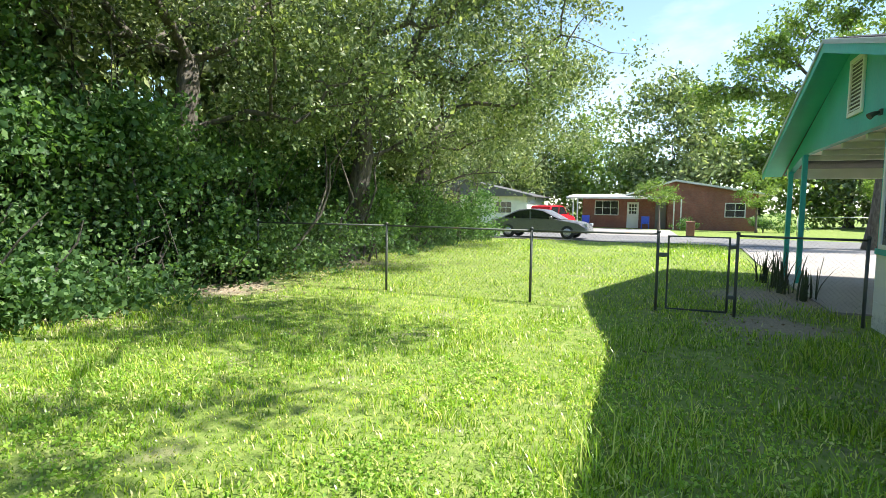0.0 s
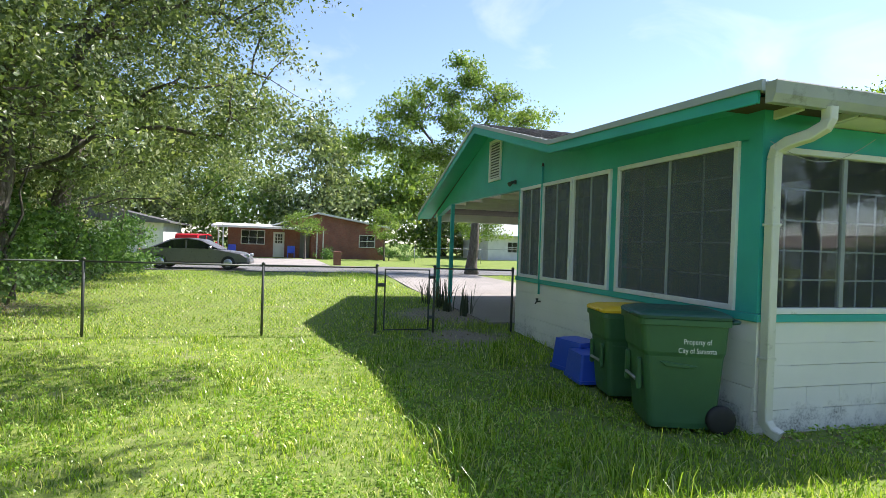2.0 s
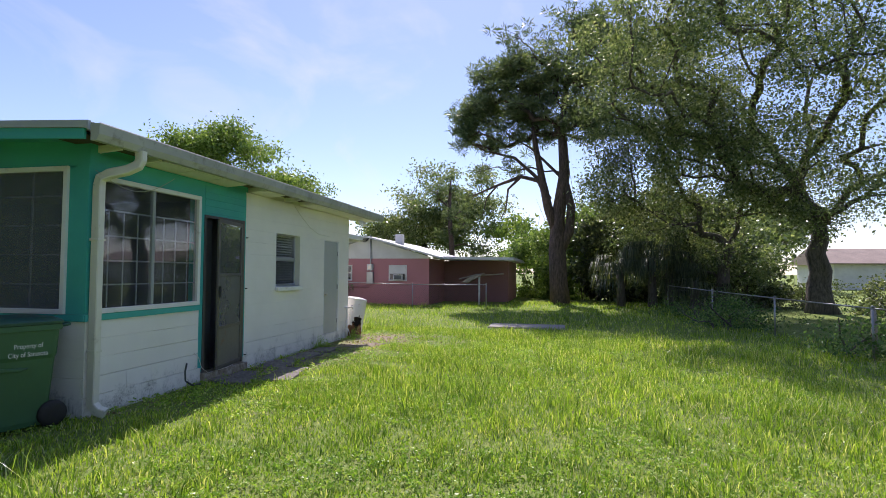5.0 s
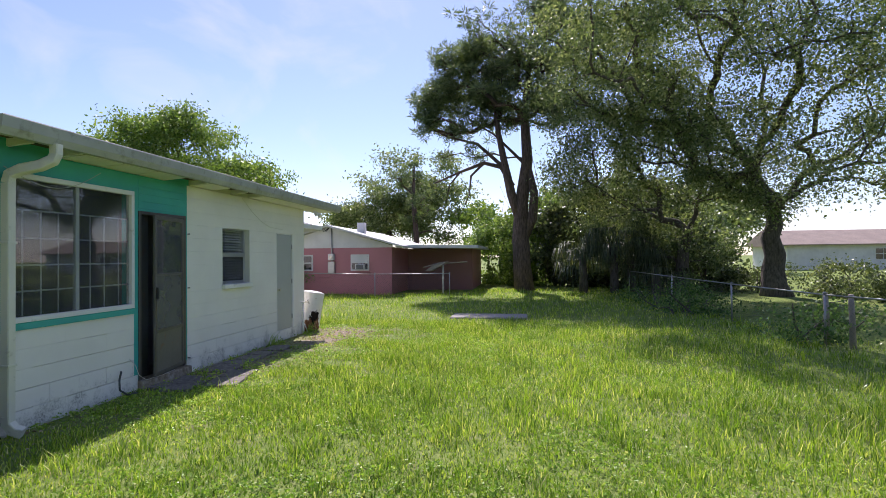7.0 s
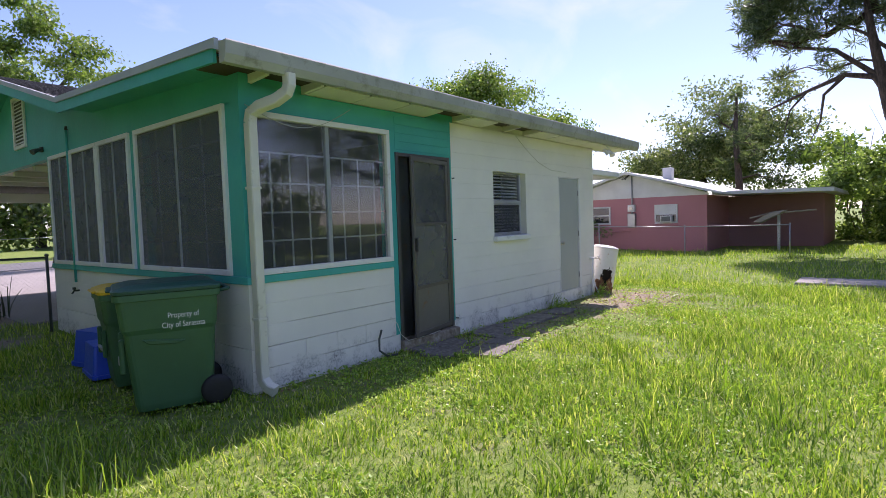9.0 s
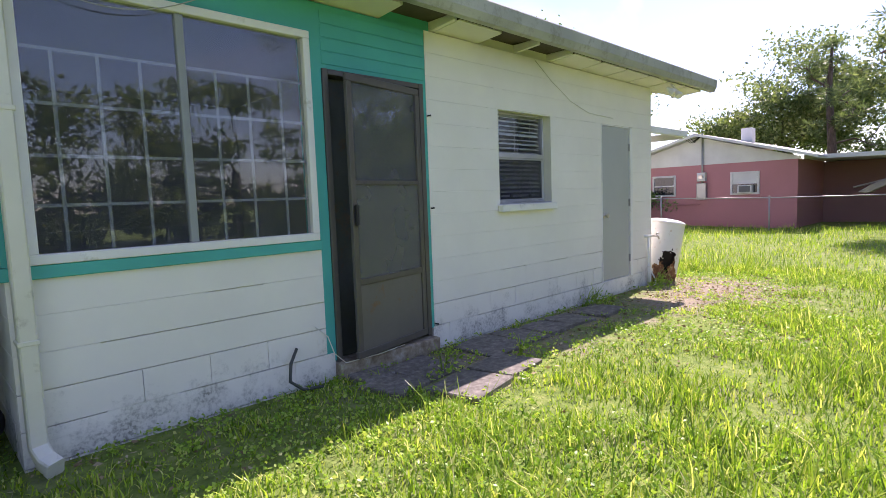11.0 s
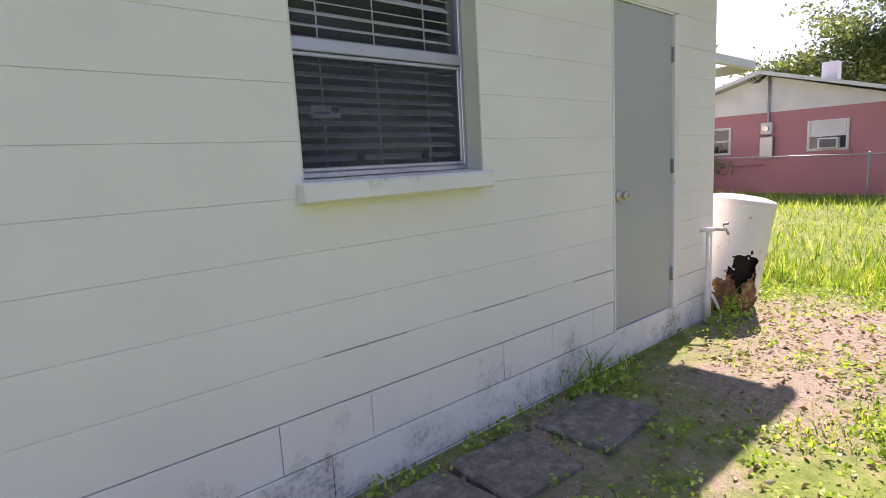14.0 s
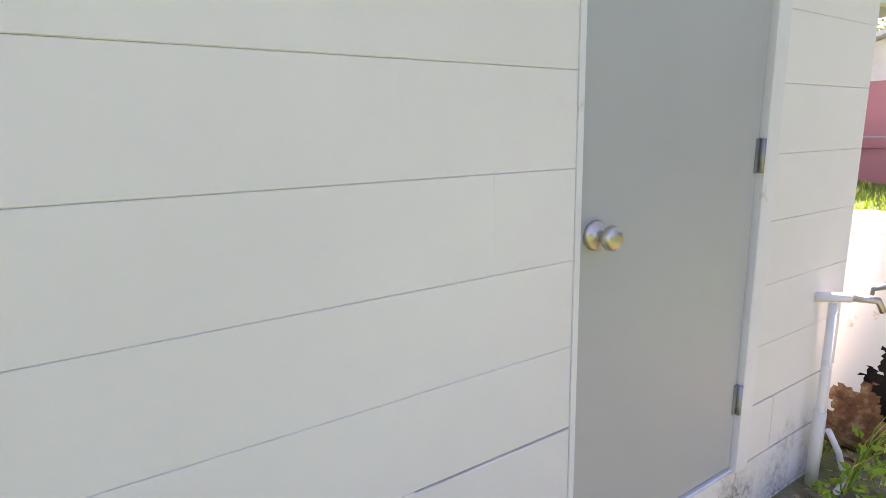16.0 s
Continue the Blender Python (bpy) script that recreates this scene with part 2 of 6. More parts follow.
MAT = {
    "white_block": block_paint("white_block_paint", (0.85, 0.83, 0.775)),
    "mortar": block_paint("stained_joint_mortar", (0.72, 0.69, 0.57), 1.15, 1.0),
    "white": plain("white_trim_paint", (0.78, 0.78, 0.76), 0.5, vary=0.06, bumpy=0.05, wear=((0.55, 0.54, 0.48), 0.1)),
    "ceiling_white": plain("white_ceiling_board", (0.74, 0.72, 0.68), 0.7, vary=0.06),
    "teal": plain("teal_house_paint", (0.038, 0.41, 0.37), 0.55, vary=0.09, grain=18, bumpy=0.12),
    "gutter": plain("weathered_gutter_paint", (0.40, 0.41, 0.37), 0.5, vary=0.15, wear=((0.27, 0.27, 0.22), 0.5)),
    "cream": plain("cream_downspout_enamel", (0.70, 0.69, 0.60), 0.4, vary=0.07, wear=((0.45, 0.43, 0.35), 0.15)),
    "roof": mineral("grey_asphalt_shingle", [(0.3, (0.05, 0.052, 0.055)), (0.7, (0.15, 0.15, 0.15))], 60),
    "roof_edge": plain("grey_roof_edge_metal", (0.42, 0.45, 0.47), 0.5, vary=0.12),
    "greydoor": plain("grey_door_enamel", (0.44, 0.46, 0.45), 0.4, vary=0.035, grain=8, bumpy=0.04),
    "bronze": plain("dark_bronze_aluminium", (0.115, 0.105, 0.095), 0.45, 0.25, vary=0.15, bumpy=0.06, wear=((0.16, 0.13, 0.10), 0.1)),
    "kick": plain("brown_door_panel", (0.155, 0.145, 0.13), 0.5, 0.1, vary=0.1, wear=((0.20, 0.11, 0.05), 0.16)),
    "alu": plain("mill_aluminium", (0.55, 0.57, 0.62), 0.35, 0.8, vary=0.14, wear=((0.45, 0.46, 0.5), 0.3)),
    "steel": plain("galvanised_steel", (0.35, 0.36, 0.36), 0.45, 0.75, vary=0.2),
    "darksteel": plain("weathered_fence_steel", (0.09, 0.10, 0.09), 0.6, 0.5, vary=0.25, wear=((0.13, 0.09, 0.06), 0.3)),
    "brass": plain("satin_nickel", (0.60, 0.56, 0.48), 0.4, 1.0, vary=0.05, bumpy=0.0),
    "screen": screen_mesh("charcoal_insect_screen", (0.12, 0.14, 0.145), 0.42),
    "doorscreen": screen_mesh("door_screen_fabric", (0.16, 0.165, 0.145), 0.4),
    "glass": glass("window_glass"),
    "dustyglass": glass("dusty_porch_glass", ior=1.9, dust=2.2),
    "thinglass": glass("plain_sash_glass", ior=1.42),
    "sashscreen": screen_mesh("fine_sash_screen", (0.045, 0.047, 0.055), 0.68),
    "blind": plain("white_blind_slat", (0.86, 0.86, 0.86), 0.45, vary=0.05, bumpy=0.0),
    # dark base colours that stand for unlit rooms behind the windows
    "dim": plain("unlit_room_dark", (0.10, 0.10, 0.10), 0.9, vary=0.1),
    "interior": plain("darkened_interior_wall", (0.15, 0.15, 0.15), 0.9, vary=0.1),
    "lattice": plain("grey_lattice_bar", (0.27, 0.29, 0.32), 0.6, vary=0.08, bumpy=0.0),
    "mid_bar": plain("dull_window_mullion", (0.30, 0.32, 0.33), 0.6, vary=0.1),
    "inner_bar": plain("grey_inner_window_bar", (0.55, 0.58, 0.6), 0.6, vary=0.08),
    "bin": plain("green_cart_plastic", (0.045, 0.135, 0.058), 0.5, vary=0.12, grain=12, bumpy=0.06, wear=((0.05, 0.15, 0.06), 0.2)),
    "bin_lid": plain("dark_green_lid_plastic", (0.02, 0.085, 0.06), 0.4, vary=0.12),
    "yellow": plain("yellow_lid_plastic", (0.80, 0.50, 0.02), 0.42, vary=0.07),
    "blue": plain("blue_crate_plastic", (0.03, 0.09, 0.55), 0.4, vary=0.1),
    "black": plain("black_rubber", (0.02, 0.02, 0.02), 0.6, vary=0.2),
    "lettering": plain("white_stencil_ink", (0.8, 0.82, 0.8), 0.6, vary=0.03, bumpy=0),
    "paver": mineral("concrete_paver", [(0.3, (0.10, 0.088, 0.07)), (0.5, (0.175, 0.157, 0.13)), (0.72, (0.32, 0.29, 0.245))], 18, 0.25),
    "concrete": mineral("driveway_concrete", [(0.3, (0.25, 0.225, 0.20)), (0.7, (0.38, 0.35, 0.32))], 30, 0.25),
    "threshold": mineral("worn_concrete_sill", [(0.3, (0.13, 0.09, 0.055)), (0.5, (0.30, 0.25, 0.18)), (0.72, (0.52, 0.49, 0.42))], 9, 0.4),
    "asphalt": mineral("old_asphalt", [(0.3, (0.10, 0.10, 0.10)), (0.7, (0.22, 0.215, 0.21))], 50, 0.4),
    "soil": soil("lawn_soil"),
    "grass": leafy("grass_blades", [(0.0, (0.085, 0.165, 0.02)), (0.35, (0.21, 0.355, 0.036)), (0.75, (0.39, 0.51, 0.07)), (0.88, (0.55, 0.58, 0.17)), (1.0, (0.74, 0.68, 0.42))], 0.37, 0.25),
    "weed": leafy("low_weed_leaves", [(0.0, (0.15, 0.29, 0.04)), (0.6, (0.30, 0.46, 0.07)), (0.9, (0.45, 0.55, 0.15)), (1.0, (0.62, 0.60, 0.32))], 0.34, 0.42),
    "litter": leafy("dry_leaf_litter", [(0.0, (0.18, 0.115, 0.075)), (0.6, (0.36, 0.27, 0.18)), (1.0, (0.56, 0.48, 0.37))], 0.1, 0.8),
    "oakleaf": leafy("oak_leaves", [(0.0, (0.075, 0.11, 0.055)), (0.5, (0.165, 0.215, 0.11)), (0.9, (0.28, 0.325, 0.18)), (1.0, (0.48, 0.50, 0.36))], 0.36, 0.36),
    "darkoak": leafy("dark_oak_leaves", [(0.0, (0.05, 0.072, 0.042)), (0.5, (0.105, 0.138, 0.075)), (0.9, (0.20, 0.235, 0.13)), (1.0, (0.36, 0.38, 0.26))], 0.34, 0.33),
    "palmleaf": leafy("dull_palm_fronds", [(0.0, (0.04, 0.06, 0.04)), (0.6, (0.085, 0.115, 0.07)), (1.0, (0.17, 0.18, 0.11))], 0.25, 0.6),
    "vine": leafy("vine_leaves", [(0.0, (0.05, 0.105, 0.045)), (0.55, (0.10, 0.19, 0.075)), (1.0, (0.20, 0.31, 0.135))], 0.45, 0.45),
    "lightleaf": leafy("light_green_leaves", [(0.0, (0.085, 0.15, 0.04)), (0.5, (0.165, 0.25, 0.065)), (1.0, (0.28, 0.36, 0.125))], 0.4, 0.38),
    "pineneedle": leafy("pine_needles", [(0.0, (0.08, 0.12, 0.075)), (0.6, (0.145, 0.195, 0.115)), (1.0, (0.25, 0.30, 0.18))], 0.42, 0.4),
    "snakeleaf": leafy("dark_sword_leaves", [(0.0, (0.03, 0.05, 0.025)), (0.6, (0.06, 0.075, 0.04)), (1.0, (0.16, 0.13, 0.09))], 0.1, 0.4),
    "bark": bark("grey_brown_bark", (0.05, 0.042, 0.035), (0.17, 0.15, 0.125)),
    "pinebark": bark("pine_bark", (0.045, 0.032, 0.026), (0.16, 0.115, 0.09)),
    "pink": block_paint("pink_wall_paint", (0.46, 0.20, 0.215), 0.3),
    # the house pink again, darkened to carry the patio roof's shade
    "pinkshade": block_paint("shaded_pink_wall_paint", (0.30, 0.15, 0.15), 0.3),
    "brick": brick_face("red_brown_brick", (0.25, 0.10, 0.07), (0.19, 0.075, 0.055), (0.2, 0.15, 0.12)),
    "farwhite": plain("far_white_wall", (0.62, 0.62, 0.60), 0.7, vary=0.1),
    "tanroof": mineral("tan_shingle_roof", [(0.3, (0.22, 0.17, 0.13)), (0.7, (0.36, 0.29, 0.23))], 20),
    "silver": plain("silver_car_paint", (0.17, 0.17, 0.185), 0.3, 0.3, vary=0.04, bumpy=0.0),
    "red": plain("red_car_paint", (0.55, 0.02, 0.03), 0.25, 0.1, vary=0.04, bumpy=0.0),
    "carglass": plain("dark_car_glass", (0.015, 0.018, 0.02), 0.06, 0.0, vary=0.0, bumpy=0.0, spec=0.8),
    "enamel": plain("white_tank_enamel", (0.76, 0.76, 0.73), 0.32, vary=0.05, bumpy=0.05, wear=((0.42, 0.22, 0.09), 0.06)),
    "rust": mineral("flaking_rust", [(0.3, (0.05, 0.022, 0.012)), (0.5, (0.24, 0.11, 0.045)), (0.7, (0.50, 0.36, 0.18))], 14, 0.9),
    # near-black that stands for the shaded inside of the tank
    "tank_dark": mineral("tank_inside_dark", [(0.3, (0.008, 0.006, 0.005)), (0.7, (0.03, 0.02, 0.015))], 20, 0.9),
    # board colour darkened so open eave gaps read as shaded holes
    "gap_shade_board": plain("shade_dark_roof_board", (0.075, 0.06, 0.048), 0.85, vary=0.3, bumpy=0.3),
    "tan_wood": plain("bare_grey_wood", (0.33, 0.29, 0.24), 0.8, vary=0.25, bumpy=0.3),
}


# ---- building tools ----
def link_mesh(name, me, material, parent=None, label=""):
    ob = new(name, me)
    if material:
        me.materials.append(material if not isinstance(material, str) else MAT[material])
    if parent:
        ob.parent = parent
    if label:
        ob["label"] = label
    return ob


def part(name, bm, material, parent=None, label="", smooth=False):
    me = bpy.data.meshes.new(name)
    bmesh.ops.recalc_face_normals(bm, faces=bm.faces)
    if smooth:
        for f in bm.faces:
            f.smooth = True
    bm.to_mesh(me)
    bm.free()
    return link_mesh(name, me, material, parent, label)


def thing(name, m, label, category, group="", kind=""):
    ob = new(name)
    ob.matrix_world = m if isinstance(m, Matrix) else Matrix.Translation(m)
    ob.empty_display_size = 0.1
    return tagged(ob, label, category, group, kind)


def box(x0, y0, z0, x1, y1, z1, bevel=0.0, bm=None, seg=1):
    bm2 = bmesh.new()
    bmesh.ops.create_cube(bm2, size=1.0)
    for v in bm2.verts:
        v.co = Vector(((x0 + x1) / 2 + v.co.x * (x1 - x0), (y0 + y1) / 2 + v.co.y * (y1 - y0), (z0 + z1) / 2 + v.co.z * (z1 - z0)))
    if bevel:
        bmesh.ops.bevel(bm2, geom=bm2.edges[:], offset=bevel, segments=seg, affect="EDGES", profile=0.5)
    return merge(bm, bm2)


def merge(bm, bm2):
    if bm is None:
        return bm2
    me = bpy.data.meshes.new("t")
    bm2.to_mesh(me)
    bm2.free()
    bm.from_mesh(me)
    bpy.data.meshes.remove(me)
    return bm


def prism(poly, axis, a, b, bevel=0.0, bm=None):
    """A polygon pushed along an axis: for 'x' the polygon is in (y, z), for 'y' in (x, z), for 'z' in (x, y)."""
    bm2 = bmesh.new()
    put = {"x": lambda u, v, w: (w, u, v), "y": lambda u, v, w: (u, w, v), "z": lambda u, v, w: (u, v, w)}[axis]
    lo = [bm2.verts.new(put(u, v, a)) for u, v in poly]
    hi = [bm2.verts.new(put(u, v, b)) for u, v in poly]
    bm2.faces.new(lo), bm2.faces.new(hi[::-1])
    n = len(poly)
    for i in range(n):
        bm2.faces.new((lo[i], lo[(i + 1) % n], hi[(i + 1) % n], hi[i]))
    if bevel:
        bmesh.ops.bevel(bm2, geom=bm2.edges[:], offset=bevel, segments=1, affect="EDGES")
    return merge(bm, bm2)


def tube(points, radii, sides=8, bm=None, caps=True, squash=1.0):
    """A round, tapering tube along points."""
    bm = bm or bmesh.new()
    pts = [Vector(p) for p in points]
    if isinstance(radii, (int, float)):
        radii = [radii] * len(pts)
    rings, side = [], None
    for i, p in enumerate(pts):
        d = (pts[min(i + 1, len(pts) - 1)] - pts[max(i - 1, 0)]).normalized()
        if side is None:
            side = d.orthogonal().normalized()
        side = (side - d * side.dot(d)).normalized()
        up = d.cross(side)
        rings.append([bm.verts.new(p + radii[i] * (math.cos(k * 2 * math.pi / sides) * side + squash * math.sin(k * 2 * math.pi / sides) * up)) for k in range(sides)])
    for r0, r1 in zip(rings, rings[1:]):
        for k in range(sides):
            f = bm.faces.new((r0[k], r0[(k + 1) % sides], r1[(k + 1) % sides], r1[k]))
            f.smooth = True
    if caps:
        bm.faces.new(rings[0][::-1]), bm.faces.new(rings[-1])
    return bm


def lathe(profile, sides=24, bm=None):
    """(radius, z) pairs turned about z."""
    bm = bm or bmesh.new()
    rings = [[bm.verts.new((r * math.cos(k * 2 * math.pi / sides), r * math.sin(k * 2 * math.pi / sides), z)) for k in range(sides)] for r, z in profile]
    for r0, r1 in zip(rings, rings[1:]):
        for k in range(sides):
            bm.faces.new((r0[k], r0[(k + 1) % sides], r1[(k + 1) % sides], r1[k])).smooth = True
    bm.faces.new(rings[0][::-1]), bm.faces.new(rings[-1])
    return bm


def raw_mesh(name, verts, faces):
    """A mesh from numpy arrays: verts (n, 3), faces (m, k) with one k for all."""
    me = bpy.data.meshes.new(name)
    verts = np.ascontiguousarray(verts, dtype=np.float32)
    faces = np.ascontiguousarray(faces, dtype=np.int32)
    m, k = faces.shape
    me.vertices.add(len(verts))
    me.vertices.foreach_set("co", verts.ravel())
    me.loops.add(m * k)
    me.loops.foreach_set("vertex_index", faces.ravel())
    me.polygons.add(m)
    me.polygons.foreach_set("loop_start", np.arange(0, m * k, k, dtype=np.int32))
    me.update(calc_edges=True)
    return me


RNG = np.random.default_rng(7)


def leaf_cloud(name, centres, size, material, parent=None, aspect=0.55, droop=0.25, flat=0.0, kind="stuff", label="", dirs=None):
    """Many leaves, each a folded diamond of two triangles, turned at random."""
    n = len(centres)
    s = size * RNG.uniform(0.6, 1.35, n)[:, None]
    d = RNG.normal(size=(n, 3))
    d[:, 2] = d[:, 2] * (1 - flat) - droop
    if dirs is not None:
        d = dirs + 0.25 * d
    d /= np.linalg.norm(d, axis=1)[:, None]
    w = np.cross(d, RNG.normal(size=(n, 3)))
    w /= np.linalg.norm(w, axis=1)[:, None]
    up = np.cross(d, w)
    mid = centres + d * s * 0.45 + up * s * 0.10
    v = np.stack([centres, mid + w * s * aspect / 2, centres + d * s, mid - w * s * aspect / 2], 1).reshape(-1, 3)
    i = np.arange(n)[:, None] * 4
    f = np.concatenate([i + np.array([[0, 1, 2]]), i + np.array([[0, 2, 3]])])
    ob = link_mesh(name, raw_mesh(name, v, f), material, parent, label)
    if kind:
        ob["kind"] = kind
    return ob


def clusters(blobs, per, spread, shell=0.55):
    """Leaf places: flat sprays of clumps inside ellipsoids (x, y, z, rx, ry, rz, clumps), more of them near the outside."""
    out, mids, sprays = [], [], []
    for x, y, z, rx, ry, rz, n in blobs:
        m = max(3, int(n / 6.5))
        d = RNG.normal(size=(m, 3))
        d /= np.linalg.norm(d, axis=1)[:, None]
        r = RNG.uniform(shell ** 3, 1, m) ** (1 / 3)
        r *= 1 + 0.13 * RNG.normal(size=m)
        pad = np.array([x, y, z]) + d * r[:, None] * np.array([rx, ry, rz])
        sprays.append(pad)
        wide = (0.17 * math.sqrt(rx * ry) + 0.12) * RNG.uniform(0.6, 1.4, m)
        which = RNG.integers(0, m, n)
        c = pad[which] + RNG.normal(size=(n, 3)) * wide[which][:, None] * np.array([1.0, 1.0, 0.42])
        mids.append(c)
        k = RNG.poisson(per, n) + 1
        big = np.repeat(c, k, 0)
        big += RNG.normal(size=big.shape) * np.repeat(0.8 * spread * RNG.uniform(0.6, 1.4, n), k)[:, None] * np.array([1.0, 1.0, 0.75])
        out.append(big)
    return np.concatenate(out), np.concatenate(mids), np.concatenate(sprays)


def bent(a, b, n=5, wob=0.08):
    a, b = Vector(a), Vector(b)
    length = (b - a).length
    return [a.lerp(b, i / n) + (Vector(RNG.normal(size=3)) * wob * length * 0.5 if 0 < i < n else Vector((0, 0, 0))) for i in range(n + 1)]


def grow(bm, stem, radii, tips, thin_end, wander=0.16):
    """Limbs that branch from a stem to every tip: each tip joins the nearest wood; limbs thicken with what they carry."""
    pts = [Vector(p) for p in stem]
    up = [max(0, i - 1) for i in range(len(pts))]
    base_n = len(pts)
    first = max(1, base_n // 2)
    far = [0.0] * base_n
    chains = []
    fork = pts[first]
    for tip in sorted((Vector(t) for t in tips), key=lambda t: (t - fork).length):
        arr = np.array([tuple(p) for p in pts[first:]])
        cost = np.linalg.norm(arr - np.array(tip), axis=1) + 0.42 * np.array(far[first:]) + 0.9 * np.maximum(0, arr[:, 2] - tip.z)
        at = first + int(np.argmin(cost))
        a = pts[at]
        gap = (tip - a).length
        n = max(2, min(7, int(gap / 0.55) + 1))
        rise = Vector((0, 0, 0.10 * gap))
        chain = [at]
        for i in range(1, n + 1):
            t = i / n
            q = a.lerp(tip, t) + rise * math.sin(math.pi * t)
            if i < n:
                q += Vector(RNG.normal(size=3)) * wander * gap / n
            pts.append(q)
            up.append(chain[-1])
            far.append(far[at] + gap * t)
            chain.append(len(pts) - 1)
        chains.append(chain)
    load = [0] * len(pts)
    for chain in chains:
        i = chain[-1]
        while i >= base_n:
            load[i] += 1
            i = up[i]
    for chain in chains:
        wide = [thin_end * load[i] ** 0.52 for i in chain[1:]]
        start = min(radii[min(chain[0], len(radii) - 1)], wide[0] * 1.15) if chain[0] < base_n else wide[0] * 1.08
        tube([pts[i] for i in chain], [start] + wide, 8 if load[chain[1]] > 6 else 5, bm, False)


def tree(name, base, height, radius, blobs, leaf, per, spread, leafmat, barkmat, label, lean=(0, 0), twigs=60, group="", aspect=0.55, shell=0.55, droop=0.25, category="tree"):
    root = thing(name, base, label, category, group)
    b = Vector(base)
    path = bent((0, 0, -0.15), (lean[0], lean[1], height), 6, 0.035)
    radii = [radius * (1.5 if i == 0 else 1.08 - 0.5 * i / 6) for i in range(7)]
    bm = tube(path, radii, 10)
    leaves, mids, sprays = clusters([(x - b.x, y - b.y, z - b.z, rx, ry, rz, n) for x, y, z, rx, ry, rz, n in blobs], per, spread, shell)
    centres = np.array([(x - b.x, y - b.y, z - b.z) for x, y, z, rx, ry, rz, n in blobs])
    grow(bm, path, radii, np.concatenate([centres, sprays]), radius * 0.036 + 0.004)
    for q in mids[RNG.choice(len(mids), min(len(mids), twigs), replace=False)]:
        s = sprays[int(np.argmin(np.linalg.norm(sprays - q, axis=1)))]
        tube(bent(s, q, 2, 0.2), [0.014, 0.010, 0.004], 4, bm, False)
    part("trunk", bm, barkmat, root)
    leaf_cloud("crown", leaves, leaf, leafmat, root, aspect, droop)
    return root


# ---- ground, road, drive ----
def gz(x, y):
    """Height of the ground: almost flat, a little higher towards the street and the far neighbour."""
    s = np.clip((np.asarray(y, float) - 1.5) / 5.0, 0, 1) * 0.10 + np.clip((np.asarray(x, float) - 9) / 8.0, 0, 1) * 0.15
    return s + 0.018 * np.sin(np.asarray(x) * 1.3 + 0.7) * np.sin(np.asarray(y) * 1.1)


def warp(n, near, far):
    u = np.linspace(-1, 1, n)
    return np.sign(u) * (near * np.abs(u) + (far - near) * np.abs(u) ** 5)


gx, gy = np.meshgrid(warp(141, 45, 900), warp(141, 45, 900), indexing="ij")
gv = np.stack([gx, gy, gz(gx, gy)], -1).reshape(-1, 3)
ii = (np.arange(140)[:, None] * 141 + np.arange(140)[None]).ravel()[:, None]
ground = link_mesh("ground", raw_mesh("ground", gv, ii + np.array([[0, 141, 142, 1]])), "soil")
tagged(ground, "overgrown lawn soil with bare sandy patches", "ground", kind="structure")

road = part("road", box(-120, 22.6, 0.0, 120, 29.6, 0.135), "asphalt")
tagged(road, "worn pale grey residential asphalt street", "road", kind="structure")
drive = part("driveway", prism([(-0.25, 6.2), (5.2, 6.2), (5.2, 22.6), (5.8, 23.2), (-0.3, 23.2), (0.4, 21.5), (-0.05, 14.0)], "z", 0.0, 0.125), "concrete")
tagged(drive, "pale concrete driveway running to the street", "driveway", kind="structure")
far_drive = part("driveway", prism([(-11.5, 29.3), (-1.6, 29.3), (-2.0, 40.5), (-11.5, 40.5)], "z", 0.0, 0.14), "concrete")
tagged(far_drive, "pale concrete forecourt of the brick house", "driveway", kind="structure")

# ---- the house ----
WALL_END, TOP = 7.55, 2.86
C0, CH = 0.0155, 0.2045  # lowest joint and height of a block course


def cut(spans, a, b):
    out = []
    for u, v in spans:
        if b <= u or a >= v:
            out.append((u, v))
        else:
            out += [(u, a)] * (a - u > 0.02) + [(b, v)] * (v - b > 0.02)
    return out


_block = {}


def block_mesh(length, height):
    key = (round(length, 3), round(height, 3))
    if key not in _block:
        c = 0.0023
        p = [(0.0, 0.0017), (c, 0.0), (0.03, 0.0), (0.03, height), (c, height), (0.0, height - 0.0017)]
        bm = prism([(y, z) for y, z in p], "x", 0, length)
        me = bpy.data.meshes.new("block")
        bmesh.ops.recalc_face_normals(bm, faces=bm.faces)
        bm.to_mesh(me)
        bm.free()
        me.materials.append(MAT["white_block"])
        _block[key] = me
    return _block[key]


def lay_blocks(wall, spans_at, z_top, place, first=0):
    """Courses of painted block on a wall; spans_at(z0, z1) gives the stretches that are masonry."""
    k = -2
    while True:
        z0, z1 = C0 + k * CH, C0 + (k + 1) * CH
        if z0 >= z_top - 0.03:
            break
        h = min(z1, z_top) - z0 - 0.0001
        for u, v in spans_at(z0, z1):
            x = u
            step = 0.406
            nxt = math.floor(u / step + 0.001) * step + (0.203 if k % 2 else 0.0)
            while nxt <= u + 0.05:
                nxt += step
            while x < v - 0.001:
                e = min(nxt, v)
                if v - e < 0.05:
                    e = v
                gap = 0.004 if k < 2 and RNG.random() < 0.55 else 0.0
                crack = 0.0055 if RNG.random() < (0.9, 0.85, 0.4, 0.08, 0.0)[min(4, max(0, k))] else 0.0005
                ob = new("block", block_mesh(e - x - gap, h - crack))
                ob.parent = wall
                ob.matrix_local = place(x, z0) @ pose(0, RNG.normal() * (0.0006 if k < 2 else 0.00015), 0)
                x, nxt = e, e + step
        k += 1


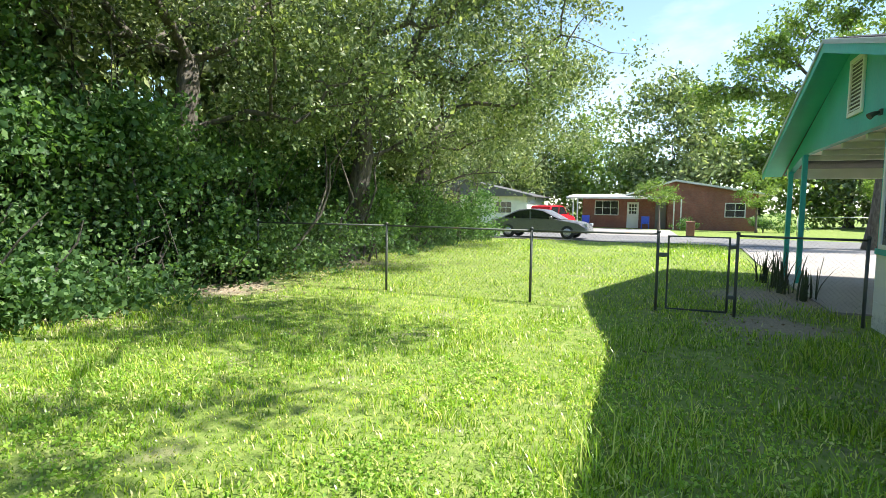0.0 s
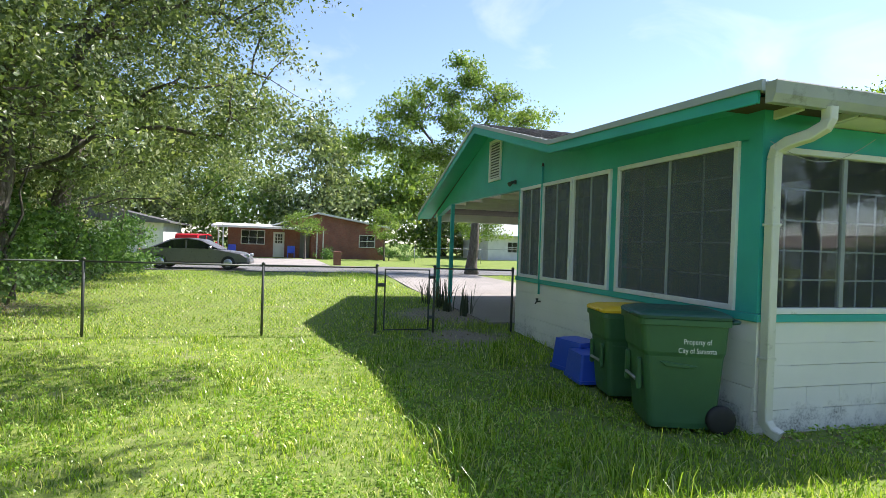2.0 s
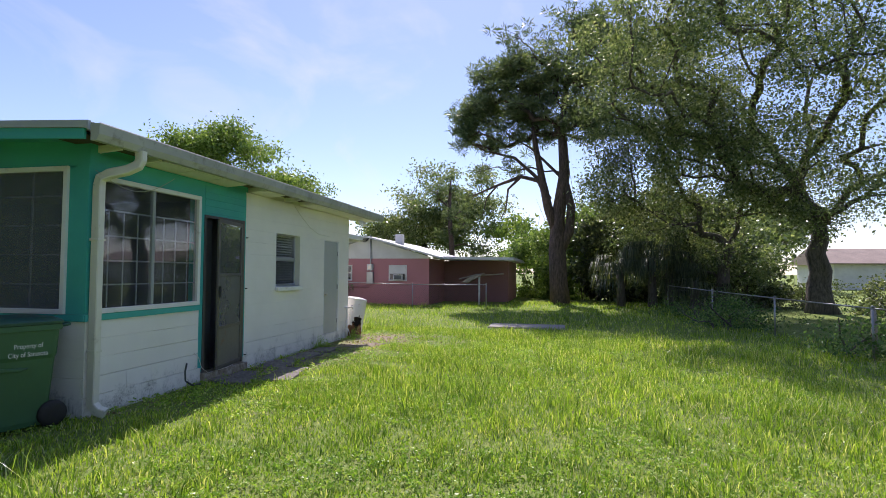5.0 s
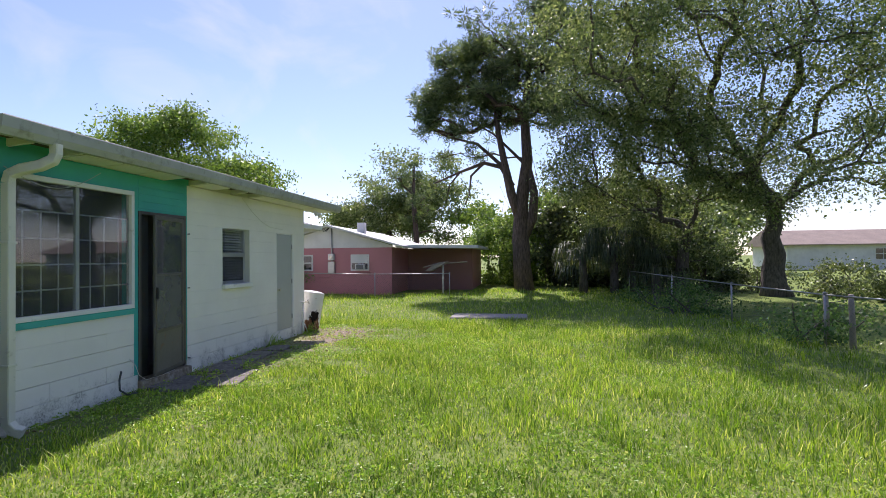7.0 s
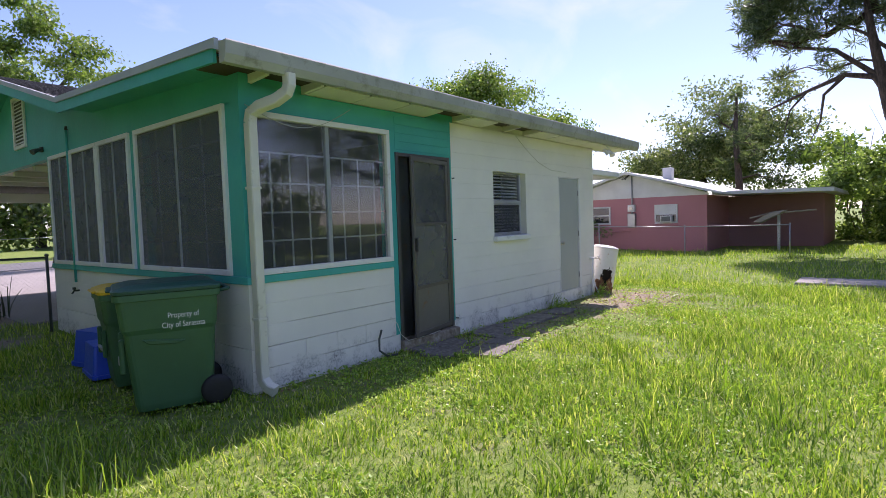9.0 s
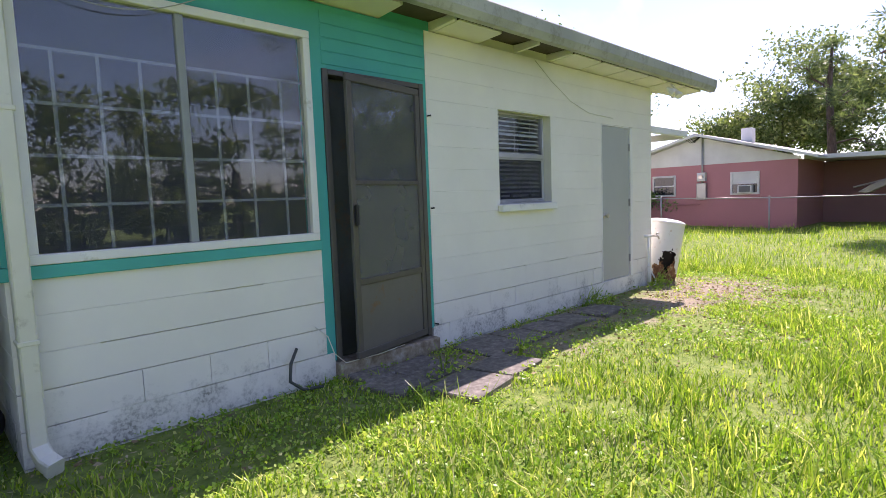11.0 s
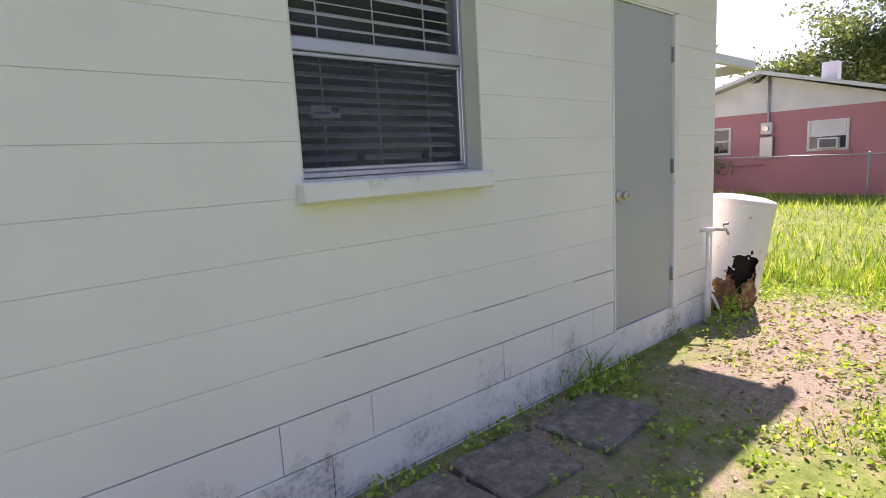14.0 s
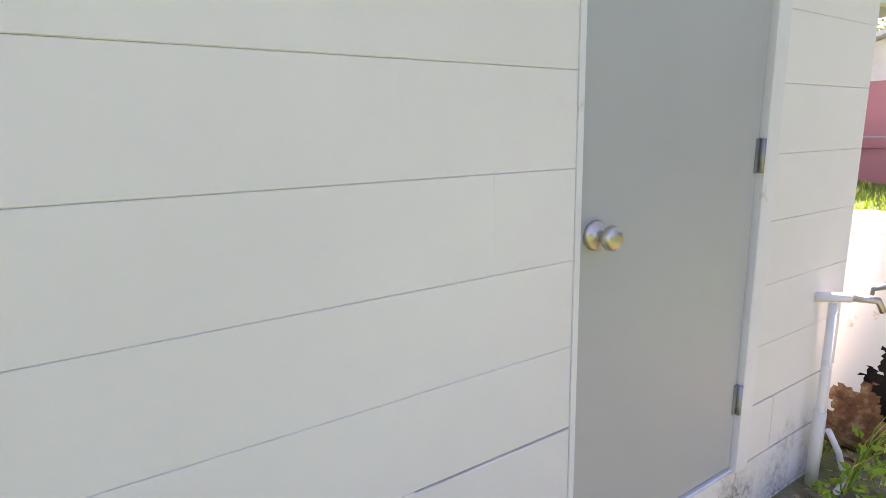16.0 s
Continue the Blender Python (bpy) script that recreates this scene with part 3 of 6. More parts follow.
# back wall: white block east of the porch, framing with teal boards to the west
bm = box(3.055, 0.02, -0.3, 4.04, 0.2, TOP)
box(4.04, 0.02, -0.3, 4.985, 0.2, 1.30, bm=bm)
box(4.04, 0.02, 2.28, 4.985, 0.2, TOP, bm=bm)
box(4.985, 0.02, -0.3, 6.12, 0.2, TOP, bm=bm)
box(6.12, 0.02, -0.3, 6.95, 0.2, 0.21, bm=bm)
box(6.12, 0.02, 2.255, 6.95, 0.2, TOP, bm=bm)
box(6.95, 0.02, -0.3, WALL_END, 0.2, TOP, bm=bm)
box(0.02, 0.02, -0.3, 1.97, 0.2, 1.03, bm=bm)
box(1.97, 0.02, -0.3, 3.055, 0.2, 0.10, bm=bm)
wall_back = tagged(part("wall_back", bm, "mortar"), "white painted concrete block wall with mildew near the soil", "wall", kind="structure")
bm = box(WALL_END - 0.18, 0.2, -0.3, WALL_END - 0.005, 4.0, TOP)
tagged(part("wall_east", bm, "white_block"), "white painted block end wall", "wall", kind="structure")
bm = box(0.02, 0.2, -0.3, 0.2, 5.44, 1.03)
wall_gable = tagged(part("wall_gable", bm, "mortar"), "white painted block base of the gable wall", "wall", kind="structure")

# teal framing of the porch room, back side
bm = box(-0.005, 0.004, 1.105, 0.10, 0.16, TOP)
box(0.10, 0.004, 2.63, 1.88, 0.16, TOP, bm=bm)
box(1.88, 0.004, 1.105, 1.985, 0.16, TOP, bm=bm)
box(1.985, 0.004, 2.39, 3.055, 0.16, TOP, bm=bm)
box(3.015, 0.002, 0.205, 3.053, 0.16, 2.39, bm=bm)
box(1.90, 0.004, 0.15, 1.985, 0.16, 1.105, bm=bm)
tagged(part("wall_porch_back", bm, "teal"), "teal painted timber framing of the enclosed porch", "wall", kind="structure")
bm = box(-0.02, -0.022, 1.03, 1.90, 0.018, 1.103, 0.004)
tagged(part("trim", bm, "teal"), "teal painted ledge board under the window", "trim", kind="structure")
for z in (2.42, 2.52, 2.62, 2.72):
    bm = box(1.99, -0.003, z, 3.05, 0.003, z + 0.092, 0.003)
    part("board", bm, "teal", bpy.data.objects["wall_porch_back"])

# gable wall: framing, posts between windows, gable triangle with overhang
PEAK, VAL = (7.0, 4.19), (3.49, 3.237)
EAVE = (11.95, 2.50)
for y0, y1 in ((0.16, 0.26), (2.24, 2.40), (5.33, 5.44)):
    tagged(part("trim", box(0.004, y0, 1.105, 0.16, y1, 2.714), "teal"), "teal painted post between the porch windows", "trim", kind="structure")
tagged(part("trim", box(0.122, 0.26, 2.715, 0.16, 5.44, 3.0), "teal"), "teal painted header over the porch windows", "trim", kind="structure")
bm = prism([(0.0, 2.70), (5.44, 2.712), (5.44, 2.70), (9.9, 2.70), (11.2, 2.42), (11.6, 2.42), (PEAK[0], PEAK[1] - 0.12), (VAL[0], VAL[1] - 0.11), (0.0, 2.985)], "x", 0.004, 0.12)
wg = tagged(part("wall_gable_boards", bm, "teal"), "teal painted gable boards above the porch windows", "wall", kind="structure")
bm = box(-0.024, 0.0, 1.03, 0.018, 5.44, 1.103, 0.004)
tagged(part("trim", bm, "teal"), "teal painted ledge board under the porch windows", "trim", kind="structure")

# roofs
bm = prism([(-0.36, 2.99), (-0.36, 3.075), (VAL[0], VAL[1]), (VAL[0], VAL[1] - 0.10)], "x", -0.36, 8.85)
tagged(part("roof_leanto", bm, "roof_edge"), "low pitched roof over the porch and utility rooms", "roof", kind="structure")
bm = prism([(VAL[0], VAL[1] - 0.08), (VAL[0], VAL[1] + 0.02), PEAK, EAVE, (EAVE[0], EAVE[1] - 0.09), (PEAK[0], PEAK[1] - 0.11)], "x", -0.37, 8.9)
prism([(2.2, 2.80), (2.2, 2.89), PEAK, EAVE, (EAVE[0], EAVE[1] - 0.09), (PEAK[0], PEAK[1] - 0.11)], "x", 8.9, 14.2, bm=bm)
roof_main = tagged(part("roof_main", bm, "roof"), "grey shingled gable roof", "roof", kind="structure")
for i in range(14):  # shingle courses seen along the slope
    y = VAL[0] + (PEAK[0] - VAL[0]) * i / 14
    z = VAL[1] + (PEAK[1] - VAL[1]) * i / 14 + 0.02
    part("shingle_course", box(-0.37, y, z + 0.004, 6.0, y + 0.27, z + 0.012, 0.002), "roof", roof_main).rotation_euler = (0, 0, 0)
bm = box(8.92, 2.10, 2.74, 14.3, 2.195, 2.90, 0.01)
box(14.205, 2.2, 2.70, 14.24, 7.0, 2.87, bm=bm)
tagged(part("trim", bm, "white"), "white gutter board at the far eave of the house", "trim", kind="structure")
# barge boards: grey metal edge over a teal board
bm = prism([(-0.36, 2.99), (-0.36, 3.082), (VAL[0], VAL[1] + 0.012), (PEAK[0], PEAK[1] + 0.02), (EAVE[0], EAVE[1] + 0.02), (EAVE[0], EAVE[1] - 0.05), (PEAK[0], PEAK[1] - 0.05), (VAL[0], VAL[1] - 0.055), (-0.3, 3.01)], "x", -0.41, -0.372)
tagged(part("trim", bm, "roof_edge"), "grey drip edge along the gable roof", "trim", kind="structure")
bm = prism([(-0.30, 2.90), (-0.30, 3.008), (VAL[0], VAL[1] - 0.057), (PEAK[0], PEAK[1] - 0.052), (EAVE[0], EAVE[1] - 0.052), (EAVE[0], EAVE[1] - 0.17), (PEAK[0], PEAK[1] - 0.19), (VAL[0], VAL[1] - 0.18)], "x", -0.392, -0.362)
tagged(part("trim", bm, "teal"), "teal painted barge board of the gable", "trim", kind="structure")
bm = prism([(-0.30, 2.955), (-0.30, 2.975), (VAL[0], VAL[1] - 0.105), (PEAK[0], PEAK[1] - 0.115), (EAVE[0], EAVE[1] - 0.095), (EAVE[0], EAVE[1] - 0.115), (PEAK[0], PEAK[1] - 0.135), (VAL[0], VAL[1] - 0.125)], "x", -0.36, 0.004)
tagged(part("soffit", bm, "teal"), "teal painted underside of the gable overhang", "soffit", kind="structure")
# underside boards of the back eave, gap shade put into their colour, and rafter tails
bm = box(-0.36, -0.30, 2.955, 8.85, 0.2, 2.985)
tagged(part("soffit", bm, "gap_shade_board"), "bare roof boards above the back eave, darkened for the shade in the gaps", "soffit", kind="structure")
tail = None
for i in range(15):
    x = 0.12 + i * 0.61
    m = pose(x, 0, 0)
    if tail is None:
        tail = part("rafter_tail", prism([(0.16, 2.862), (0.16, 2.953), (-0.28, 2.953), (-0.28, 2.895)], "x", -0.022, 0.022, 0.003), "ceiling_white")
        tagged(tail, "off-white painted rafter tail under the eave", "rafter", "rafter tails under the eave")
        tail.matrix_world = m
    else:
        copy_thing(tail, m)
for i in range(14):  # blocking between the rafters above the wall
    x = 0.12 + i * 0.61
    mt = "teal" if x < 2.9 else "ceiling_white"
    tagged(part("trim", box(x + 0.025, 0.03, 2.865, x + 0.585, 0.10, 2.952), mt), "painted blocking board between rafters", "trim", kind="structure")

for i in range(14):  # boards that close the eave between the tails; a few have fallen
    if i not in (0, 4, 6, 7):
        x = 0.12 + i * 0.61
        tagged(part("eave_board", prism([(0.03, 2.868), (0.03, 2.878), (-0.31, 2.902), (-0.31, 2.892)], "x", x + 0.024, x + 0.586), "ceiling_white"), "off-white eave board closing the gap between rafters", "board", "eave boards")

# carport ceiling, beams, posts, rear house walls
bm = box(0.13, 5.45, 2.72, 5.4, 11.4, 2.75)
tagged(part("ceiling", bm, "ceiling_white"), "white boarded carport ceiling", "ceiling", kind="structure")
for y in (6.6, 7.8, 9.0, 10.2):
    b2 = part("ceiling_beam", box(0.14, y, 2.62, 5.4, y + 0.09, 2.718, 0.004), "ceiling_white")
    tagged(b2, "white painted beam under the carport ceiling", "beam", "carport beams")
b2 = part("ceiling_beam", box(0.0, 11.2, 2.30, 5.4, 11.32, 2.52, 0.005), "ceiling_white")
tagged(b2, "white painted front beam of the carport", "beam", "carport beams")
for y in (9.75, 11.0):
    z = float(gz(0, y)) - 0.02
    post = thing("carport_post", (0.02, y, z), "teal painted square timber carport post", "post", "carport posts")
    part("shaft", box(-0.045, -0.045, 0, 0.045, 0.045, 2.70 - z if y < 10 else 2.44 - z, 0.006), "teal", post)
    part("foot_plate", box(-0.07, -0.07, 0.0, 0.07, 0.07, 0.03, 0.004), "concrete", post)
bm = box(0.2, 5.30, -0.3, 5.4, 5.44, 2.74)
box(5.4, 5.30, -0.3, 5.55, 11.4, 2.9, bm=bm)
box(WALL_END, 2.9, -0.3, 13.9, 3.05, 2.95, bm=bm)
box(13.75, 3.05, -0.3, 13.9, 11.4, 2.6, bm=bm)
box(5.55, 11.25, -0.3, 13.75, 11.4, 2.6, bm=bm)
tagged(part("wall_main", bm, "white_block"), "white painted block walls of the main house", "wall", kind="structure")
# inside of the porch and utility rooms; their lack of light is in the colour
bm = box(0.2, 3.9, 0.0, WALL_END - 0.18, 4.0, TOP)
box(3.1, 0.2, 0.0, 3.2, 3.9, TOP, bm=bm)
tagged(part("wall_inner", bm, "interior"), "interior wall behind the windows, coloured dark as if unlit", "wall", kind="structure")
tagged(part("floor", box(0.2, 0.2, 0.05, WALL_END - 0.18, 3.9, 0.12), "interior"), "concrete floor inside the porch, coloured dark as if unlit", "floor", kind="structure")
tagged(part("ceiling", box(0.16, 0.16, 2.745, WALL_END - 0.18, 3.9, 2.77), "interior"), "porch ceiling coloured dark as if unlit", "ceiling", kind="structure")


def frame_bars(x0, z0, x1, z1, w, y0, y1, bevel=0.004):
    bm = box(x0, y0, z0, x1, y1, z0 + w, bevel)
    box(x0, y0, z1 - w, x1, y1, z1, bevel, bm)
    box(x0, y0, z0 + w + 0.0005, x0 + w, y1, z1 - w - 0.0005, bevel, bm)
    box(x1 - w, y0, z0 + w + 0.0005, x1, y1, z1 - w - 0.0005, bevel, bm)
    return bm


def pane(parent, x0, z0, x1, z1, y, mat, name="pane"):
    bm = box(x0, y, z0, x1, y + 0.004, z1)
    ob = part(name, bm, mat, parent)
    ob.visible_shadow = False
    return ob


def porch_window(name, m, width, z0, z1, mullions, screen):
    """A white framed porch window; local x along the wall, y into the room."""
    w = thing(name, m, "white framed porch window with dark insect screen", "window", "porch windows", "structure")
    part("frame", frame_bars(0, z0, width, z1, 0.055, -0.03, 0.05), "white", w)
    for x in mullions:
        part("mullion", box(x - 0.02, -0.012, z0 + 0.056, x + 0.02, 0.06, z1 - 0.056, 0.003), "mid_bar", w)
    if screen:
        pane(w, 0.05, z0 + 0.05, width - 0.05, z1 - 0.05, -0.004, "screen", "screen")
        for k in range(1, 5):
            z = z0 + (z1 - z0) * k / 5
            part("glazing_bar", box(0.056, 0.012, z - 0.008, width - 0.056, 0.03, z + 0.008), "inner_bar", w)
        for k in range(1, 2 * len(mullions) + 2):
            x = width * k / (2 * len(mullions) + 2)
            if all(abs(x - u) > 0.05 for u in mullions):
                part("glazing_bar", box(x - 0.008, 0.014, z0 + 0.056, x + 0.008, 0.028, z1 - 0.056), "inner_bar", w)
    return w


# gable side: local x runs towards -y
for y0, y1 in ((4.43, 5.31), (3.42, 4.41)):
    porch_window("window_1", pose(0, y1, 0, 0, 0, -90), y1 - y0, 1.105, 2.715, [(y1 - y0) / 2], True)
porch_window("window_1", pose(0, 3.40, 0, 0, 0, -90), 3.40 - 2.40, 1.105, 2.715, [0.5], True)
porch_window("window_2", pose(0, 2.24, 0, 0, 0, -90), 2.24 - 0.26, 1.105, 2.715, [0.99], True)

w = porch_window("window_3", pose(0.10, 0, 0), 1.78, 1.105, 2.63, [], False)
w["label"] = "large white framed porch window with reflecting glass"
part("mullion", box(0.85, -0.01, 1.162, 0.90, 0.04, 2.574, 0.004), "mid_bar", w)
pane(w, 0.05, 1.155, 0.852, 2.58, 0.009, "dustyglass")
pane(w, 0.898, 1.155, 1.73, 2.58, 0.009, "dustyglass")
# the inner lattice of small panes behind the glass
for x in (0.20, 0.42, 0.64, 1.09, 1.31, 1.55):
    part("lattice_bar", box(x - 0.009, 0.020, 1.161, x + 0.009, 0.028, 2.266), "lattice", w)
for z in (1.42, 1.69, 1.97, 2.26):
    part("lattice_bar", box(0.056, 0.0205, z - 0.009, 0.849, 0.0285, z + 0.009), "lattice", w)
    part("lattice_bar", box(0.901, 0.0205, z - 0.009, 1.724, 0.0285, z + 0.009), "lattice", w)
# cable looped over the window head
bm = tube([(0.02 + 1.25 * k / 16, -0.055, 2.66 + 0.12 * k / 16 - 0.20 * math.sin(math.pi * k / 16)) for k in range(17)], 0.0035, 5)
tagged(part("cable", bm, "gutter"), "thin grey cable sagging across the porch window", "cable")

# small window
w = thing("window_4", (4.04, 0, 0), "aluminium single hung window with lowered white blinds", "window", kind="structure")
bm = box(0.0, 0.0, 1.302, 0.008, 0.2, 2.28)
box(0.937, 0.0, 1.302, 0.945, 0.2, 2.28, bm=bm)
box(0.008, 0.0, 2.272, 0.937, 0.2, 2.28, bm=bm)
part("reveal", bm, "cream", w)
part("frame", frame_bars(0.010, 1.31, 0.935, 2.27, 0.022, 0.095, 0.15, 0.003), "alu", w)
part("meeting_rail", box(0.034, 0.088, 1.79, 0.912, 0.13, 1.84, 0.004), "alu", w)
part("sash", frame_bars(0.034, 1.334, 0.912, 1.788, 0.016, 0.098, 0.125, 0.003), "alu", w)
pane(w, 0.033, 1.842, 0.912, 2.248, 0.118, "thinglass")
pane(w, 0.05, 1.35, 0.896, 1.772, 0.112, "thinglass")
pane(w, 0.05, 1.35, 0.896, 1.772, 0.104, "sashscreen", "screen")
part("inner_sill", box(0.0, 0.0, 1.295, 0.945, 0.094, 1.309, 0.003), "alu", w)
for x in (0.33, 0.68):
    part("latch", prism([(x - 0.018, 1.372), (x + 0.018, 1.372), (x + 0.008, 1.402), (x - 0.010, 1.402)], "y", 0.100, 0.1115), "black", w)
bm = box(-0.03, -0.075, 1.222, 0.945, 0.0, 1.298, 0.008)
part("sill", bm, "white", w, "thick white painted projecting sill")
st = part("sticker", box(0.125, 0.117, 1.545, 0.255, 0.118, 1.592), "white", w, "small white security sticker")
part("mark", box(0.215, 0.1162, 1.565, 0.25, 0.1168, 1.588), "bin_lid", w)
part("mark", box(0.135, 0.1162, 1.560, 0.205, 0.1168, 1.566), "blue", w)
blind = thing("window_blind", (4.04, 0, 0), "white horizontal slat blind hanging behind the window", "blind")
for k in range(19):
    z = 1.375 + k * 0.047
    bm = box(0.05, -0.0, -0.002, 0.895 if k % 5 else 0.885, 0.05, 0.002)
    s = part("slat", bm, "blind", blind)
    s.location, s.rotation_euler = (0, 0.134, z), (radians(27 + RNG.normal() * 3 + (12 if k in (4, 14) else 0)), 0, radians(RNG.normal() * 0.15))
for x in (0.2, 0.47, 0.75):
    part("cord", box(x - 0.003, 0.152, 1.345, x + 0.003, 0.154, 2.25), "blind", blind)
part("bottom_rail", box(0.05, 0.155, 1.325, 0.895, 0.195, 1.345, 0.004), "blind", blind)
part("head_rail", box(0.05, 0.152, 2.245, 0.895, 0.198, 2.275, 0.003), "blind", blind)
# loose dark sheet that supplies the room's darkness behind the slats
part("unlit_room_panel", box(3.9, 0.62, 1.0, 5.2, 0.63, 2.6), "dim", None)
tagged(bpy.data.objects["unlit_room_panel"], "dark panel behind the blinds standing in for the unlit room", "wall", kind="structure")

wire2 = part("cable", tube([(4.7, -0.010, 2.84), (5.0, -0.010, 2.66), (5.4, -0.010, 2.47), (5.8, -0.010, 2.37), (6.4, -0.010, 2.35)], 0.005, 5), "cream")
tagged(wire2, "thin pale cable drooping along the white wall", "cable")
for z in (0.24, 1.30, 2.12):
    bolt = part("bolt", tube([(3.066, 0.01, z), (3.066, -0.02, z), (3.075, -0.035, z)], [0.007, 0.007, 0.009], 8), "black")
    tagged(bolt, "small black bolt beside the screen door jamb", "bolt", "jamb bolts")

# grey utility door
d = thing("door_1", (6.125, 0, 0), "plain grey painted utility door, closed", "door", kind="structure")
part("leaf", box(0.006, 0.012, 0.226, 0.752, 0.052, 2.246, 0.002), "greydoor", d)
bm = box(0.756, -0.012, 0.212, 0.822, 0.16, 2.254, 0.004)
box(0.0, 0.002, 2.249, 0.754, 0.16, 2.262, bm=bm)
box(-0.014, -0.004, 0.212, 0.003, 0.16, 2.262, bm=bm)
part("door_frame", bm, "white", d)
part("threshold", box(-0.01, 0.004, 0.188, 0.82, 0.16, 0.2185, 0.002), "white", d)
for z in (0.47, 1.24, 1.99):
    h = part("hinge", tube([(0.754, 0.0, z - 0.05), (0.754, 0.0, z + 0.05)], 0.0085, 8), "steel", d)
    part("hinge_plate", box(0.735, 0.006, z - 0.05, 0.7535, 0.0115, z + 0.05), "steel", d)
k = part("door_knob", lathe([(0.006, 0.0), (0.034, 0.001), (0.036, 0.006), (0.03, 0.012), (0.014, 0.016), (0.0125, 0.034), (0.022, 0.040), (0.029, 0.050), (0.029, 0.060), (0.022, 0.068), (0.010, 0.070)], 24), "brass", d, "satin metal round door knob")
k.location, k.rotation_euler = (0.062, 0.012, 1.085), (radians(90), 0, 0)

# screen door with a side light, standing slightly ajar
d = thing("door_2", (2.0, 0.0, 0), "dark bronze screen door standing slightly ajar", "door", kind="structure")
bm = box(-0.012, -0.012, 0.13, 0.035, 0.12, 2.388, 0.003)
box(0.965, -0.012, 0.15, 1.012, 0.12, 2.388, 0.003, bm)
box(0.036, -0.010, 2.345, 0.964, 0.12, 2.386, 0.003, bm)
part("door_frame", bm, "bronze", d)
part("threshold", box(-0.03, -0.09, -0.05, 1.04, 0.12, 0.135, 0.012), "threshold", d, "worn concrete door sill with brown stains")
part("side_panel", box(0.04, 0.09, 0.14, 0.30, 0.10, 2.34), "darksteel", d)
leaf = part("leaf", frame_bars(-0.90, 0.165, 0.0, 2.335, 0.055, -0.016, 0.016, 0.004), "bronze", d)
leaf.matrix_local = pose(0.955, 0.004, 0, 0, 0, 11)
part("rail", box(-0.846, -0.015, 1.51, -0.056, 0.015, 1.545, 0.003), "bronze", leaf)
part("rail", box(-0.846, -0.018, 0.735, -0.056, 0.018, 0.785, 0.004), "bronze", leaf)
part("kick_panel", box(-0.846, -0.004, 0.219, -0.056, 0.004, 0.734), "kick", leaf, "brown kick panel with a rust stain")
pane(leaf, -0.85, 0.78, -0.05, 1.515, -0.003, "doorscreen", "screen")
pane(leaf, -0.85, 1.54, -0.05, 2.285, -0.003, "glass", "pane")
pane(leaf, -0.85, 1.54, -0.05, 2.285, 0.006, "doorscreen", "screen")
hd = part("handle", box(-0.885, -0.05, 1.20, -0.86, -0.018, 1.36, 0.006), "black", leaf)

# roof gutter and downspout
g = thing("gutter", (-0.37, -0.36, 0), "weathered pale gutter along the back eave", "gutter")
prof = [(-0.10, 3.055), (-0.105, 3.062), (-0.11, 3.05), (-0.10, 2.95), (-0.07, 2.885), (0.0, 2.885), (0.0, 3.06), (-0.008, 3.06), (-0.008, 2.893), (-0.066, 2.893), (-0.094, 2.953)]
part("channel", prism(prof, "x", 0.0, 9.22), "gutter", g)
for x, nm in ((0.0, "end_cap"), (9.216, "end_cap")):
    part(nm, prism([(-0.105, 3.055), (-0.10, 2.95), (-0.07, 2.885), (0.0, 2.885), (0.0, 3.055)], "x", x - 0.003, x), "gutter", g)
s = thing("downspout", (0.06, -0.065, 0), "cream painted square downspout with a curved elbow", "downspout")


def square_pipe(points, w, dpt):
    bm = bmesh.new()
    rings = []
    for i, p in enumerate(points):
        a, b = Vector(points[max(i - 1, 0)]), Vector(points[min(i + 1, len(points) - 1)])
        dd = (b - a).normalized()
        sx = Vector((1, 0, 0)) if abs(dd.x) < 0.9 else Vector((0, 1, 0))
        sx = (sx - dd * sx.dot(dd)).normalized()
        sy = dd.cross(sx)
        rings.append([bm.verts.new(Vector(p) + sx * u * w / 2 + sy * v * dpt / 2) for u, v in ((-1, -0.8), (-0.8, -1), (0.8, -1), (1, -0.8), (1, 0.8), (0.8, 1), (-0.8, 1), (-1, 0.8))])
    for r0, r1 in zip(rings, rings[1:]):
        for q in range(8):
            bm.faces.new((r0[q], r0[(q + 1) % 8], r1[(q + 1) % 8], r1[q]))
    bm.faces.new(rings[0][::-1]), bm.faces.new(rings[-1])
    return bm


part("elbow", square_pipe([(0.18, -0.36, 2.90), (0.18, -0.36, 2.80), (0.165, -0.34, 2.74), (0.12, -0.24, 2.68), (0.04, -0.10, 2.635), (0.0, -0.02, 2.58), (0.0, 0.0, 2.50)], 0.085, 0.10), "cream", s)
part("pipe", square_pipe([(0.0, 0.0, 2.499), (0.0, 0.0, 0.22)], 0.085, 0.10), "cream", s)
part("shoe", square_pipe([(0.0, 0.0, 0.219), (0.0, -0.005, 0.15), (0.02, -0.05, 0.08), (0.05, -0.12, 0.045)], 0.085, 0.10), "cream", s)
for z in (0.7, 1.9):
    part("strap", box(-0.05, -0.056, z, 0.05, 0.06, z + 0.025, 0.003), "cream", s)

